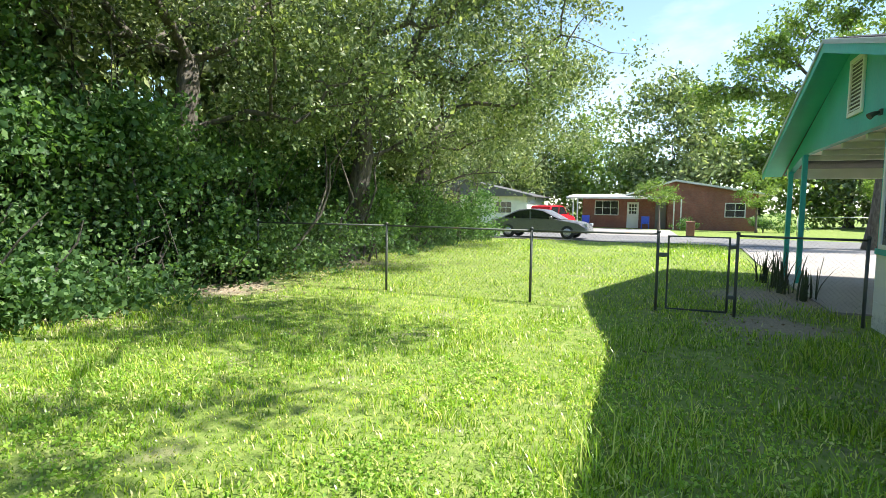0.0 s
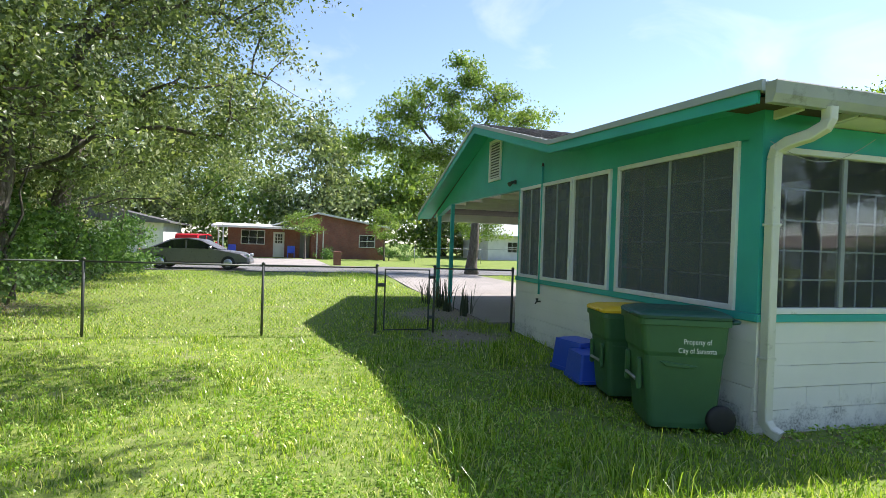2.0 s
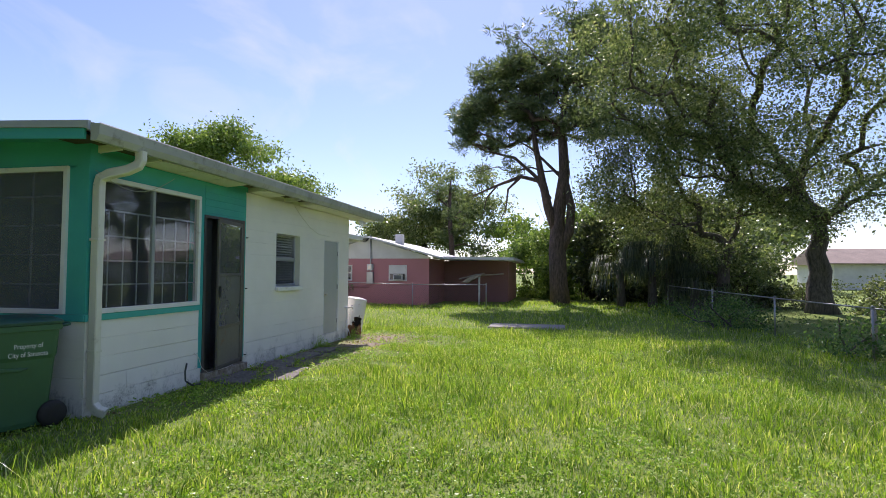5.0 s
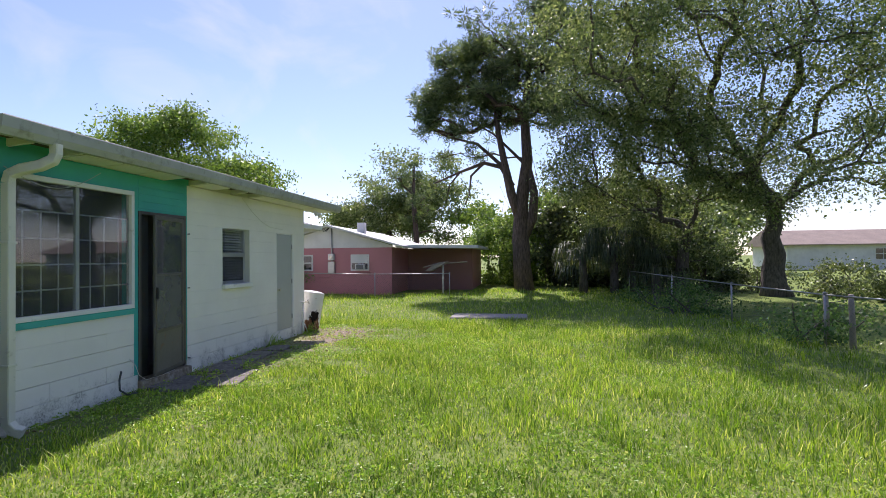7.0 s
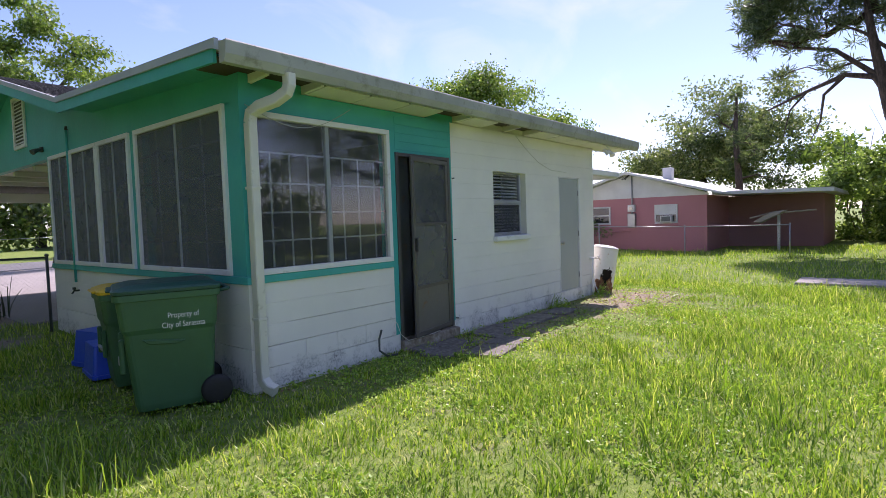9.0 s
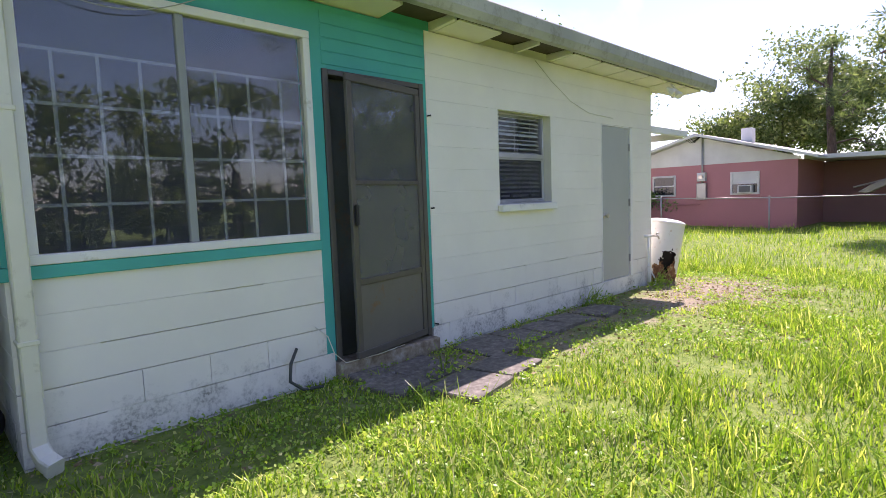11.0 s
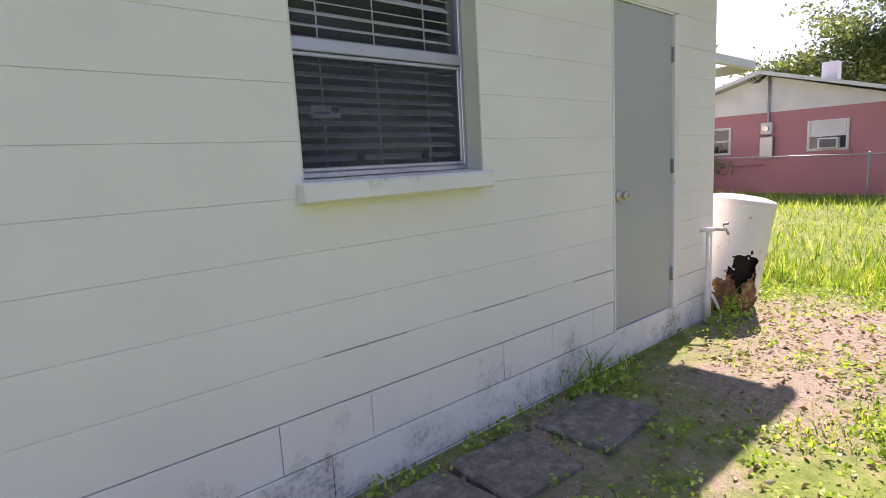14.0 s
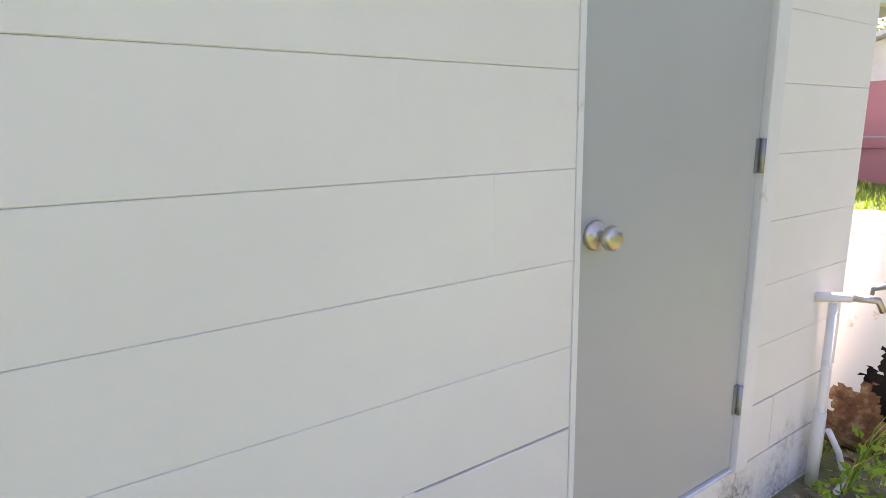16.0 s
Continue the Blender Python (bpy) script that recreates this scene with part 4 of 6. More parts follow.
# louvred gable vent
v = thing("gable_vent", (0.0, 6.70, 2.99), "white louvred gable vent in the teal gable", "vent")
bm = box(-0.03, -0.33, 0.0, 0.004, -0.27, 0.86, 0.004)
box(-0.03, 0.27, 0.0, 0.004, 0.33, 0.86, 0.004, bm)
box(-0.03, -0.269, 0.0, 0.004, 0.269, 0.06, 0.004, bm)
box(-0.03, -0.269, 0.80, 0.004, 0.269, 0.86, 0.004, bm)
part("frame", bm, "white", v)
# dark sheet whose colour gives the shade between the slats
part("backing", box(-0.001, -0.268, 0.062, 0.003, 0.268, 0.798), "interior", v)
for k in range(13):
    q = part("slat", box(-0.003, -0.267, -0.024, 0.003, 0.267, 0.024), "white", v)
    q.location, q.rotation_euler = (-0.018, 0, 0.09 + k * 0.057), (0, radians(38), 0)

# lamp, conduit and tap on the gable side
f = thing("wall_lamp", (0.0, 5.62, 2.86), "small dark wall lamp under the gable", "lamp")
part("base", box(-0.03, -0.04, -0.04, 0.004, 0.04, 0.04, 0.006), "darksteel", f)
part("lamp_head", tube([(-0.02, 0, 0.0), (-0.09, -0.03, -0.02), (-0.15, -0.05, -0.06)], [0.022, 0.03, 0.045], 10), "darksteel", f)
c = thing("conduit", (-0.03, 4.42, 0), "dark green conduit pipe down the porch wall", "conduit")
part("pipe", tube([(0, 0, 3.0), (0, 0, 2.2), (0.0, 0, 0.86)], 0.018, 8), "teal", c)
part("cap", tube([(0, 0, 3.0), (0, 0, 3.06)], [0.026, 0.012], 8), "darksteel", c)
h = thing("hose_tap", (-0.02, 4.40, 0.74), "small dark hose tap on the white wall", "tap")
part("pipe", tube([(0.02, 0, 0.0), (-0.05, 0, 0.0), (-0.075, 0, -0.04)], 0.013, 8), "darksteel", h)
part("wheel", tube([(-0.045, 0, 0.015), (-0.045, 0, 0.05)], [0.022, 0.022], 8), "darksteel", h)
f = thing("flood_light", (7.58, -0.26, 2.86), "twin white flood lamp under the eave corner", "lamp")
part("base", tube([(0, 0, 0.09), (0, 0, 0.05)], 0.045, 12), "white", f)
part("arm", tube([(0, 0, 0.05), (0.05, -0.03, 0.0), (0.09, -0.05, -0.05)], 0.012, 8), "white", f)
hd = part("lamp_head", lathe([(0.018, -0.06), (0.025, -0.03), (0.05, 0.03), (0.055, 0.06), (0.045, 0.066)], 16), "white", f)
hd.location, hd.rotation_euler = (0.11, -0.07, -0.10), (radians(150), radians(25), 0)
hd = copy_thing(hd, pose(-0.10, -0.05, -0.08, 140, -30, 0))

# stand pipe with tap by the corner
s = thing("stand_pipe", (7.36, -0.045, 0.0), "white plastic stand pipe with a brass tap", "tap")
part("riser", tube([(0, 0, -0.05), (0.0, 0, 0.35), (0.0, 0.0, 0.715)], 0.014, 10), "white", s)
part("sleeve", tube([(0, 0, -0.02), (0.0, 0, 0.3)], 0.021, 10), "cream", s)
part("elbow", tube([(-0.03, 0.05, 0.73), (0, 0.0, 0.735), (0.03, -0.04, 0.735)], 0.017, 10), "white", s)
part("spout", tube([(0.03, -0.04, 0.735), (0.085, -0.10, 0.73), (0.095, -0.115, 0.69)], [0.013, 0.013, 0.011], 8), "brass", s)
part("handle", tube([(0.07, -0.085, 0.75), (0.07, -0.085, 0.77), (0.115, -0.10, 0.775)], [0.006, 0.008, 0.012], 8), "steel", s)
part("hose", tube([(0.04, -0.02, 0.22), (0.10, -0.04, 0.12), (0.12, -0.06, 0.02), (0.03, -0.08, 0.015), (-0.02, -0.09, 0.03)], 0.011, 8), "white", s)

# rusted tank behind the corner, leaning
tk = thing("water_tank", pose(7.93, 0.07, 0.10, 9, 3, 20), "old white water tank leaning on the soil, rusted through", "tank")
sides, rows = 96, 64
bm = bmesh.new()
rings = []
for j in range(rows + 1):
    ring = []
    for a in range(sides):
        an = (a + (RNG.uniform(-0.42, 0.42) if 0 < j < rows else 0)) * 2 * math.pi / sides
        ring.append(bm.verts.new((0.265 * math.cos(an), 0.265 * math.sin(an), 0.80 * (j + (RNG.uniform(-0.4, 0.4) if 0 < j < rows else 0)) / rows)))
    rings.append(ring)
hole_a = 3.62
for j in range(rows):
    for a in range(sides):
        ang = (a + 0.5) * 2 * math.pi / sides
        dz, da = (0.80 * (j + 0.5) / rows - 0.25) / 0.17, (ang - hole_a) * 0.285 / 0.13
        n = noise.noise(Vector((ang * 3.5, j * 0.13, 0))) * 0.9 + noise.noise(Vector((ang * 14, j * 0.5, 3))) * 0.5
        if dz * dz + da * da < 0.75 + n:
            continue
        bm.faces.new((rings[j][a], rings[j][(a + 1) % sides], rings[j + 1][(a + 1) % sides], rings[j + 1][a])).smooth = True
shell = part("shell", bm, "enamel", tk)
shell.data.materials.append(MAT["rust"])
for p in shell.data.polygons:
    c = p.center
    ang = math.atan2(c.y, c.x) % (2 * math.pi)
    da, dz = (ang - hole_a) * 0.285 / 0.20, (c.z - 0.11) / 0.16
    if da * da + dz * dz < 0.9 + 0.8 * noise.noise(c * 9) or (c.z < 0.05 and noise.noise(c * 7) > -0.2):
        p.material_index = 1
part("lid", lathe([(0.268, 0.795), (0.272, 0.815), (0.25, 0.835), (0.16, 0.858), (0.02, 0.866)], 40), "enamel", tk)
# drum coloured near black so the rusted hole looks deep and unlit
part("inner_drum", lathe([(0.18, 0.02), (0.215, 0.03), (0.215, 0.78), (0.18, 0.79)], 24), "tank_dark", tk)
part("base_ring", lathe([(0.24, -0.09), (0.25, -0.06), (0.262, 0.0), (0.23, 0.004)], 24), "rust", tk)


# ---- things by the house ----
def rounded_loop(hx, hy, r, n=4):
    pts = []
    for cx, cy, a0 in ((hx - r, hy - r, 0), (-hx + r, hy - r, 90), (-hx + r, -hy + r, 180), (hx - r, -hy + r, 270)):
        for k in range(n + 1):
            a = radians(a0 + 90 * k / n)
            pts.append((cx + r * math.cos(a), cy + r * math.sin(a)))
    return pts


def loft(sections, bm=None, caps=(True, True)):
    """sections: (z, hx, hy, radius, shift x)"""
    bm = bm or bmesh.new()
    rings = [[bm.verts.new((x + dx, y, z)) for x, y in rounded_loop(hx, hy, r)] for z, hx, hy, r, dx in sections]
    n = len(rings[0])
    for r0, r1 in zip(rings, rings[1:]):
        for k in range(n):
            bm.faces.new((r0[k], r0[(k + 1) % n], r1[(k + 1) % n], r1[k]))
    if caps[0]:
        bm.faces.new(rings[0][::-1])
    if caps[1]:
        bm.faces.new(rings[-1])
    return bm


def wheeled_cart(m, label, hx, hy, h, lid, lettered):
    """A refuse cart: local -x is its front, +x the wheels and handle."""
    c = thing("wheeled_bin", m, label, "bin", "refuse carts by the wall")
    part("body", loft([(0.03, hx * 0.72, hy * 0.74, 0.05, 0.02), (0.08, hx * 0.76, hy * 0.78, 0.06, 0.02), (h * 0.55, hx * 0.86, hy * 0.88, 0.06, 0.01),
                       (h * 0.66, hx * 0.88, hy * 0.90, 0.06, 0.01), (h * 0.70, hx * 0.92, hy * 0.94, 0.06, 0.005), (h - 0.10, hx * 0.96, hy * 0.97, 0.06, 0.0), (h - 0.03, hx * 0.97, hy * 0.98, 0.06, 0.0)]), "bin", c)
    part("rim", loft([(h - 0.075, hx * 0.985, hy * 0.99, 0.06, 0), (h - 0.07, hx * 1.02, hy * 1.03, 0.07, 0), (h - 0.02, hx * 1.02, hy * 1.03, 0.07, 0), (h - 0.015, hx * 0.98, hy * 0.98, 0.06, 0)]), "bin", c)
    ld = part("lid", loft([(h - 0.013, hx * 1.03, hy * 1.03, 0.07, 0.0), (h + 0.012, hx * 1.04, hy * 1.04, 0.07, 0.0), (h + 0.03, hx * 1.0, hy * 1.0, 0.07, 0.0), (h + 0.055, hx * 0.82, hy * 0.84, 0.08, 0.02), (h + 0.062, hx * 0.6, hy * 0.6, 0.08, 0.02)]), lid, c)
    part("grip", box(-hx * 1.13, -0.16, h - 0.002, -hx * 1.0, 0.16, h + 0.02, 0.008), lid, ld)
    part("bar", tube([(-hx * 0.93, -hy * 0.45, h * 0.42), (-hx * 0.93, hy * 0.45, h * 0.42)], 0.016, 8), "steel", c)
    part("lift_pocket", box(-hx * 0.95, -hy * 0.62, h * 0.34, -hx * 0.83, -hy * 0.46, h * 0.62, 0.012), "bin", c)
    part("lift_pocket", box(-hx * 0.95, hy * 0.46, h * 0.34, -hx * 0.83, hy * 0.62, h * 0.62, 0.012), "bin", c)
    part("side_pocket", prism([(-0.22, h * 0.62), (0.12, h * 0.585), (0.04, h * 0.56), (-0.16, h * 0.575)], "y", -hy * 0.93, -hy * 0.84, 0.006), "bin", c)
    part("handle", tube([(hx * 1.0, -hy * 0.85, h - 0.04), (hx * 1.18, -hy * 0.85, h - 0.03), (hx * 1.2, -hy * 0.8, h - 0.03), (hx * 1.2, hy * 0.8, h - 0.03), (hx * 1.18, hy * 0.85, h - 0.03), (hx * 1.0, hy * 0.85, h - 0.04)], 0.017, 8), lid, c)
    part("axle", tube([(hx * 0.86, -hy * 0.8, 0.13), (hx * 0.86, hy * 0.8, 0.13)], 0.012, 8), "steel", c)
    for sy in (-1, 1):
        wh = part("wheel", lathe([(0.03, -0.03), (0.10, -0.032), (0.128, -0.02), (0.132, 0.0), (0.128, 0.02), (0.10, 0.032), (0.03, 0.03)], 24), "black", c)
        wh.location, wh.rotation_euler = (hx * 0.86, sy * hy * 0.82, 0.13), (radians(90), 0, 0)
    if lettered:
        for text, z, x in (("Property of", h - 0.235, 0.0), ("City of Sarasota", h - 0.315, 0.0)):
            cu = bpy.data.curves.new("lettering", "FONT")
            cu.body, cu.size, cu.extrude, cu.align_x = text, 0.066, 0.0012, "CENTER"
            ob = new("lettering", cu)
            cu.materials.append(MAT["lettering"])
            ob.parent = c
            ob.matrix_local = pose(hx * 0.26, -hy * 0.955 - 0.004, z, 90 - 3.5, 0, 0) @ Matrix.Diagonal((0.78, 1, 1, 1))
    return c


wheeled_cart(pose(-0.56, 0.42, 0.02, 0, 0, -20), "large dark green wheeled bin with white lettering", 0.40, 0.36, 1.04, "bin_lid", True)
wheeled_cart(pose(-0.45, 1.36, 0.03, 0, 0, -12), "dark green wheeled bin with a yellow lid", 0.34, 0.29, 0.95, "yellow", False)


def crate(m, hx, hy, h):
    c = thing("plastic_crate", m, "blue plastic recycling crate standing by the wall", "crate", "blue crates")
    bm = loft([(0.0, hx * 0.84, hy * 0.84, 0.03, 0), (h * 0.9, hx * 0.97, hy * 0.97, 0.035, 0), (h, hx * 0.98, hy * 0.98, 0.035, 0), (h, hx * 0.92, hy * 0.92, 0.03, 0), (0.03, hx * 0.78, hy * 0.78, 0.03, 0)])
    part("shell", bm, "blue", c)
    part("rim", loft([(h * 0.88, hx * 0.985, hy * 0.985, 0.035, 0), (h * 0.885, hx * 1.04, hy * 1.04, 0.04, 0), (h * 1.005, hx * 1.04, hy * 1.04, 0.04, 0), (h * 1.006, hx * 0.93, hy * 0.93, 0.035, 0)], caps=(False, False)), "blue", c)
    return c


crate(pose(-0.36, 2.50, 0.04, 180, 0, 12) @ pose(0, 0, -0.40), 0.22, 0.30, 0.40)
crate(pose(-0.50, 2.02, 0.035, 180, 0, -8) @ pose(0, 0, -0.34), 0.20, 0.27, 0.34)

# pavers by the back wall, and the slab in the lawn
pav = thing("paver_path", (0, 0, 0), "loose worn concrete pavers sunk beside the wall", "paving", kind="structure")
PAVERS = ((2.14, -0.50, 0.34, 0.42, 12), (2.53, -0.41, 0.44, 0.46, 5), (2.48, -0.95, 0.50, 0.46, 9), (3.0, -0.86, 0.48, 0.42, 7), (3.38, -0.38, 0.50, 0.52, 1),
                        (3.86, -0.36, 0.42, 0.44, -2), (4.30, -0.35, 0.42, 0.43, 2), (4.76, -0.34, 0.45, 0.40, -3), (5.38, -0.35, 0.52, 0.42, 3))
for x, y, w2, d2, a in PAVERS:
    p = part("paver", box(-w2 / 2, -d2 / 2, -0.04, w2 / 2, d2 / 2, 0.022, 0.008), "paver", pav)
    p.matrix_local = pose(x, y, float(gz(x, y)) + 0.012, RNG.normal() * 1.5, RNG.normal() * 1.5, a)
slab = tagged(part("slab", box(10.25, -5.15, -0.05, 11.3, -3.05, 0.085, 0.012), "concrete"), "low grey concrete slab lying in the lawn", "slab")
tagged(part("doorstep", box(2.0, -0.33, -0.06, 2.3, -0.10, 0.05, 0.01), "paver"), "broken concrete step before the screen door", "step")
hose = part("garden_hose", tube([(1.62, -0.04, 0.33), (1.55, -0.07, 0.24), (1.52, -0.10, 0.12), (1.60, -0.14, 0.05), (1.75, -0.16, 0.04)], 0.012, 8), "darksteel")
tagged(hose, "short dark hose end against the wall", "hose")
wire = part("cable", tube([(1.80, -0.012, 0.45), (1.90, -0.02, 0.36), (1.94, -0.04, 0.22), (2.0, -0.10, 0.145), (2.3, -0.12, 0.147), (2.6, -0.10, 0.16)], 0.004, 6), "cream")
tagged(wire, "thin pale cable along the door sill", "cable")


# ---- fences ----
def chain_fence(name, pts, height, label, base=None, posts=None, rail=True, cell=0.062, steel="darksteel", fabric=True):
    """A chain-link fence along straight pieces between points (x, y)."""
    f = thing(name, (*pts[0], 0), label, "fence")
    o = Vector((*pts[0], 0))
    wires_v, wires_f = [], []

    def wire_between(a, b, r=0.0011):
        d = (b - a).normalized()
        s = d.orthogonal().normalized() * r
        u = d.cross(s).normalized() * r
        i = len(wires_v)
        for q in (a, b):
            wires_v.extend([q + s, q - 0.5 * s + 0.87 * u, q - 0.5 * s - 0.87 * u])
        for k in range(3):
            wires_f.append((i + k, i + (k + 1) % 3, i + 3 + (k + 1) % 3, i + 3 + k))

    for a, b in zip(pts, pts[1:]):
        a, b = Vector((*a, 0)), Vector((*b, 0))
        length, d = (b - a).length, (b - a).normalized()
        za, zb = float(gz(a.x, a.y)), float(gz(b.x, b.y))
        if rail:
            part("top_rail", tube([a - o + Vector((0, 0, za + height)), b - o + Vector((0, 0, zb + height))], 0.015, 8), steel, f)
        if fabric:
            n = int((length + height) / cell)
            for k in range(n):
                for sgn in (0, 1):
                    u0 = k * cell - height
                    u1 = u0 + height
                    z0, z1 = 0.03, height
                    if u0 < 0:
                        z0, u0 = z0 - u0 * 1.0, 0
                    if u1 > length:
                        z1, u1 = z1 - (u1 - length), length
                    if u1 <= u0 + 0.02:
                        continue
                    p0, p1 = (u0, z0), (u1, z1)
                    if sgn:
                        p0, p1 = (length - u0, z0), (length - u1, z1)
                    zz = (za + zb) / 2
                    wire_between(a - o + d * p0[0] + Vector((0, 0, zz + p0[1])), a - o + d * p1[0] + Vector((0, 0, zz + p1[1])))
    for x, y in (posts or pts):
        z = float(gz(x, y))
        p = part("post", tube([(x - o.x, y - o.y, z - 0.1), (x - o.x, y - o.y, z + height + 0.02)], 0.021, 10), steel, f)
        part("cap", tube([(x - o.x, y - o.y, z + height + 0.02), (x - o.x, y - o.y, z + height + 0.045), (x - o.x, y - o.y, z + height + 0.06)], [0.03, 0.028, 0.008], 10), steel, p)
    if fabric:
        wm = link_mesh("wire_mesh", raw_mesh("wire_mesh", np.array([tuple(v) for v in wires_v]), np.array(wires_f)), "darksteel", f)
        wm["kind"] = "stuff"
    return f


FY, FH = 5.33, 1.13
chain_fence("chain_fence", [(-2.62, FY), (-4.47, FY), (-7.02, FY), (-9.8, FY)], FH, "dark chain-link yard fence with a thin top rail")
chain_fence("chain_fence", [(-0.12, FY), (-1.60, FY)], FH, "short dark chain-link panel between gate and house")


def gate():
    g = thing("garden_gate", (-1.70, FY - 0.02, float(gz(-1.7, FY))), "narrow chain-link garden gate, closed", "gate")
    bm = tube([(0, 0, 0.06), (0, 0, 1.10), (-0.78, 0, 1.10), (-0.78, 0, 0.06), (0, 0, 0.06)], 0.017, 8)
    part("gate_frame", bm, "darksteel", g)
    bm = bmesh.new()
    n = 26
    for k in range(n):
        u = -0.78 + k * 0.062
        for s in (1, -1):
            x0 = u if s == 1 else -0.78 - u
            z0, z1 = 0.07, 1.09
            p0x, p1x = x0 - s * 0.5, x0 + s * 0.52
            t0 = max(0.0, min(1.0, ((-0.78 if s == 1 else 0.0) - p0x) / (p1x - p0x)))
            t1 = max(0.0, min(1.0, ((0.0 if s == 1 else -0.78) - p0x) / (p1x - p0x)))
            if t1 - t0 < 0.03:
                continue
            f = lambda t: (p0x + (p1x - p0x) * t, 0, z0 + (z1 - z0) * t)
            tube([f(t0), f(t1)], 0.0012, 3, bm, False)
    ob = part("wire_mesh", bm, "darksteel", g)
    ob["kind"] = "stuff"
    for z in (0.25, 0.95):
        part("hinge", box(-0.01, -0.03, z, 0.09, 0.03, z + 0.05, 0.006), "darksteel", g)
    part("latch", box(-0.90, -0.025, 0.80, -0.77, 0.025, 0.86, 0.008), "darksteel", g)
    return g


gate()
chain_fence("chain_fence", [(16.6, 7.0), (16.6, 3.8), (16.6, 0.8), (16.6, -2.2)], 0.95, "galvanised chain-link fence before the pink house", steel="steel", cell=0.09)
chain_fence("chain_fence", [(18.5, -9.3), (13.8, -9.75), (10.0, -10.2), (6.5, -10.6), (4.5, -11.2), (0.0, -11.9)], 0.95, "galvanised chain-link fence along the back boundary", steel="steel", cell=0.09)
for x, y in ((6.2, -10.9), (6.75, -10.75)):
    p = thing("fence_post", (x, y, 0), "weathered timber post beside the boundary fence", "post", "timber posts")
    part("shaft", tube([(0, 0, -0.1), (0.01, 0, 0.5), (0.0, 0.02, 0.98)], [0.055, 0.05, 0.045], 9), "tan_wood", p)

# sword-leaved plants by the carport post
for x, y, n in ((-0.55, 8.2, 16), (-0.45, 9.0, 20), (-0.35, 7.4, 14), (-0.6, 9.7, 14)):
    z = float(gz(x, y))
    pl = thing("sword_plant", (x, y, z), "dark upright sword-leaved plant in the bare bed", "plant", "sword plants by the carport")
    for k in range(n):
        a, h2 = RNG.uniform(0, 6.28), RNG.uniform(0.35, 0.75)
        r0, ln = RNG.uniform(0.02, 0.22), RNG.normal() * 0.12
        bx, by = r0 * math.cos(a), r0 * math.sin(a)
        wd = 0.028
        bm = bmesh.new()
        prev = None
        for j in range(5):
            t = j / 4
            c = Vector((bx + ln * t * t * math.cos(a), by + ln * t * t * math.sin(a), h2 * t))
            ww = wd * (1 - 0.85 * t * t) * (0.7 + 0.6 * t * (1 - t))
            sd = Vector((-math.sin(a), math.cos(a), 0)) * ww
            q = [bm.verts.new(c - sd), bm.verts.new(c + Vector((math.cos(a), math.sin(a), 0)) * 0.008), bm.verts.new(c + sd)]
            if prev:
                bm.faces.new((prev[0], prev[1], q[1], q[0])), bm.faces.new((prev[1], prev[2], q[2], q[1]))
            prev = q
        part("leaf", bm, "snakeleaf", pl)

# ---- neighbours ----
def hung_window(parent, x0, z0, x1, z1, axis_m, cross=True):
    wn2 = part("window", frame_bars(x0, z0, x1, z1, 0.06, -0.03, 0.03, 0.004), "farwhite", parent)
    wn2.matrix_local = axis_m
    part("pane", box(x0 + 0.05, 0.0, z0 + 0.05, x1 - 0.05, 0.01, z1 - 0.05), "carglass", wn2)
    if cross:
        zm = (z0 + z1) / 2
        part("glazing_bar", box(x0 + 0.06, -0.02, zm - 0.02, x1 - 0.06, -0.001, zm + 0.02), "farwhite", wn2)
        n = max(1, int((x1 - x0) / 0.5))
        for k in range(1, n):
            xm = x0 + (x1 - x0) * k / n
            part("glazing_bar", box(xm - 0.02, -0.021, z0 + 0.06, xm + 0.02, -0.002, z1 - 0.06), "farwhite", wn2)
    return wn2


# pink house
PX = 18.45
ph = thing("pink_house", (PX, 0, 0.15), "pink painted block house with a white gable and wing", "house")
bm = box(0, 0.55, -0.2, 3.4, 6.3, 2.03)
box(3.4, -2.6, -0.2, 9, 6.3, 2.0, bm=bm)
part("wall", bm, "pink", ph)
# thin sheet over the wing wall; its darker pink paints the patio shade
part("wing_wall", box(3.38, -2.62, -0.2, 3.40, 0.55, 2.0), "pinkshade", ph, "pink wing wall with the patio roof's shade put into its colour")
part("gable", prism([(0.5, 2.03), (6.3, 2.03), (6.3, 2.10), (3.35, 2.93), (0.5, 2.10)], "x", -0.02, 0.12), "farwhite", ph, "white painted gable boards")
rf = part("roof", prism([(0.0, 2.02), (0.0, 2.10), (3.35, 3.04), (6.8, 2.07), (6.8, 1.99), (3.35, 2.95)], "x", -0.35, 9.3), "farwhite", ph, "white low gable roof")
part("chimney", box(1.5, 2.2, 2.6, 1.85, 2.55, 3.22, 0.02), "farwhite", rf)
part("patio_roof", prism([(-3.1, 1.97), (-3.1, 2.10), (0.6, 2.16), (0.6, 2.04)], "x", 0.9, 9.2), "farwhite", ph)
fw = pose(-0.01, 0, 0, 0, 0, -90)
hung_window(ph, -2.38, 1.03, -1.55, 1.74, fw, False)
part("blind", box(-0.012, 1.62, 1.36, -0.004, 2.32, 1.68), "farwhite", ph)
part("window_sill", box(-0.06, 1.5, 0.95, 0.0, 2.44, 1.03, 0.006), "pink", ph)
ac = part("air_conditioner", box(-0.20, 1.72, 1.08, 0.0, 2.12, 1.32, 0.01), "farwhite", ph, "white window air conditioner")
part("grille", box(-0.205, 1.76, 1.11, -0.2, 2.08, 1.29), "interior", ac)
hung_window(ph, -4.9, 1.03, -4.1, 1.74, fw)
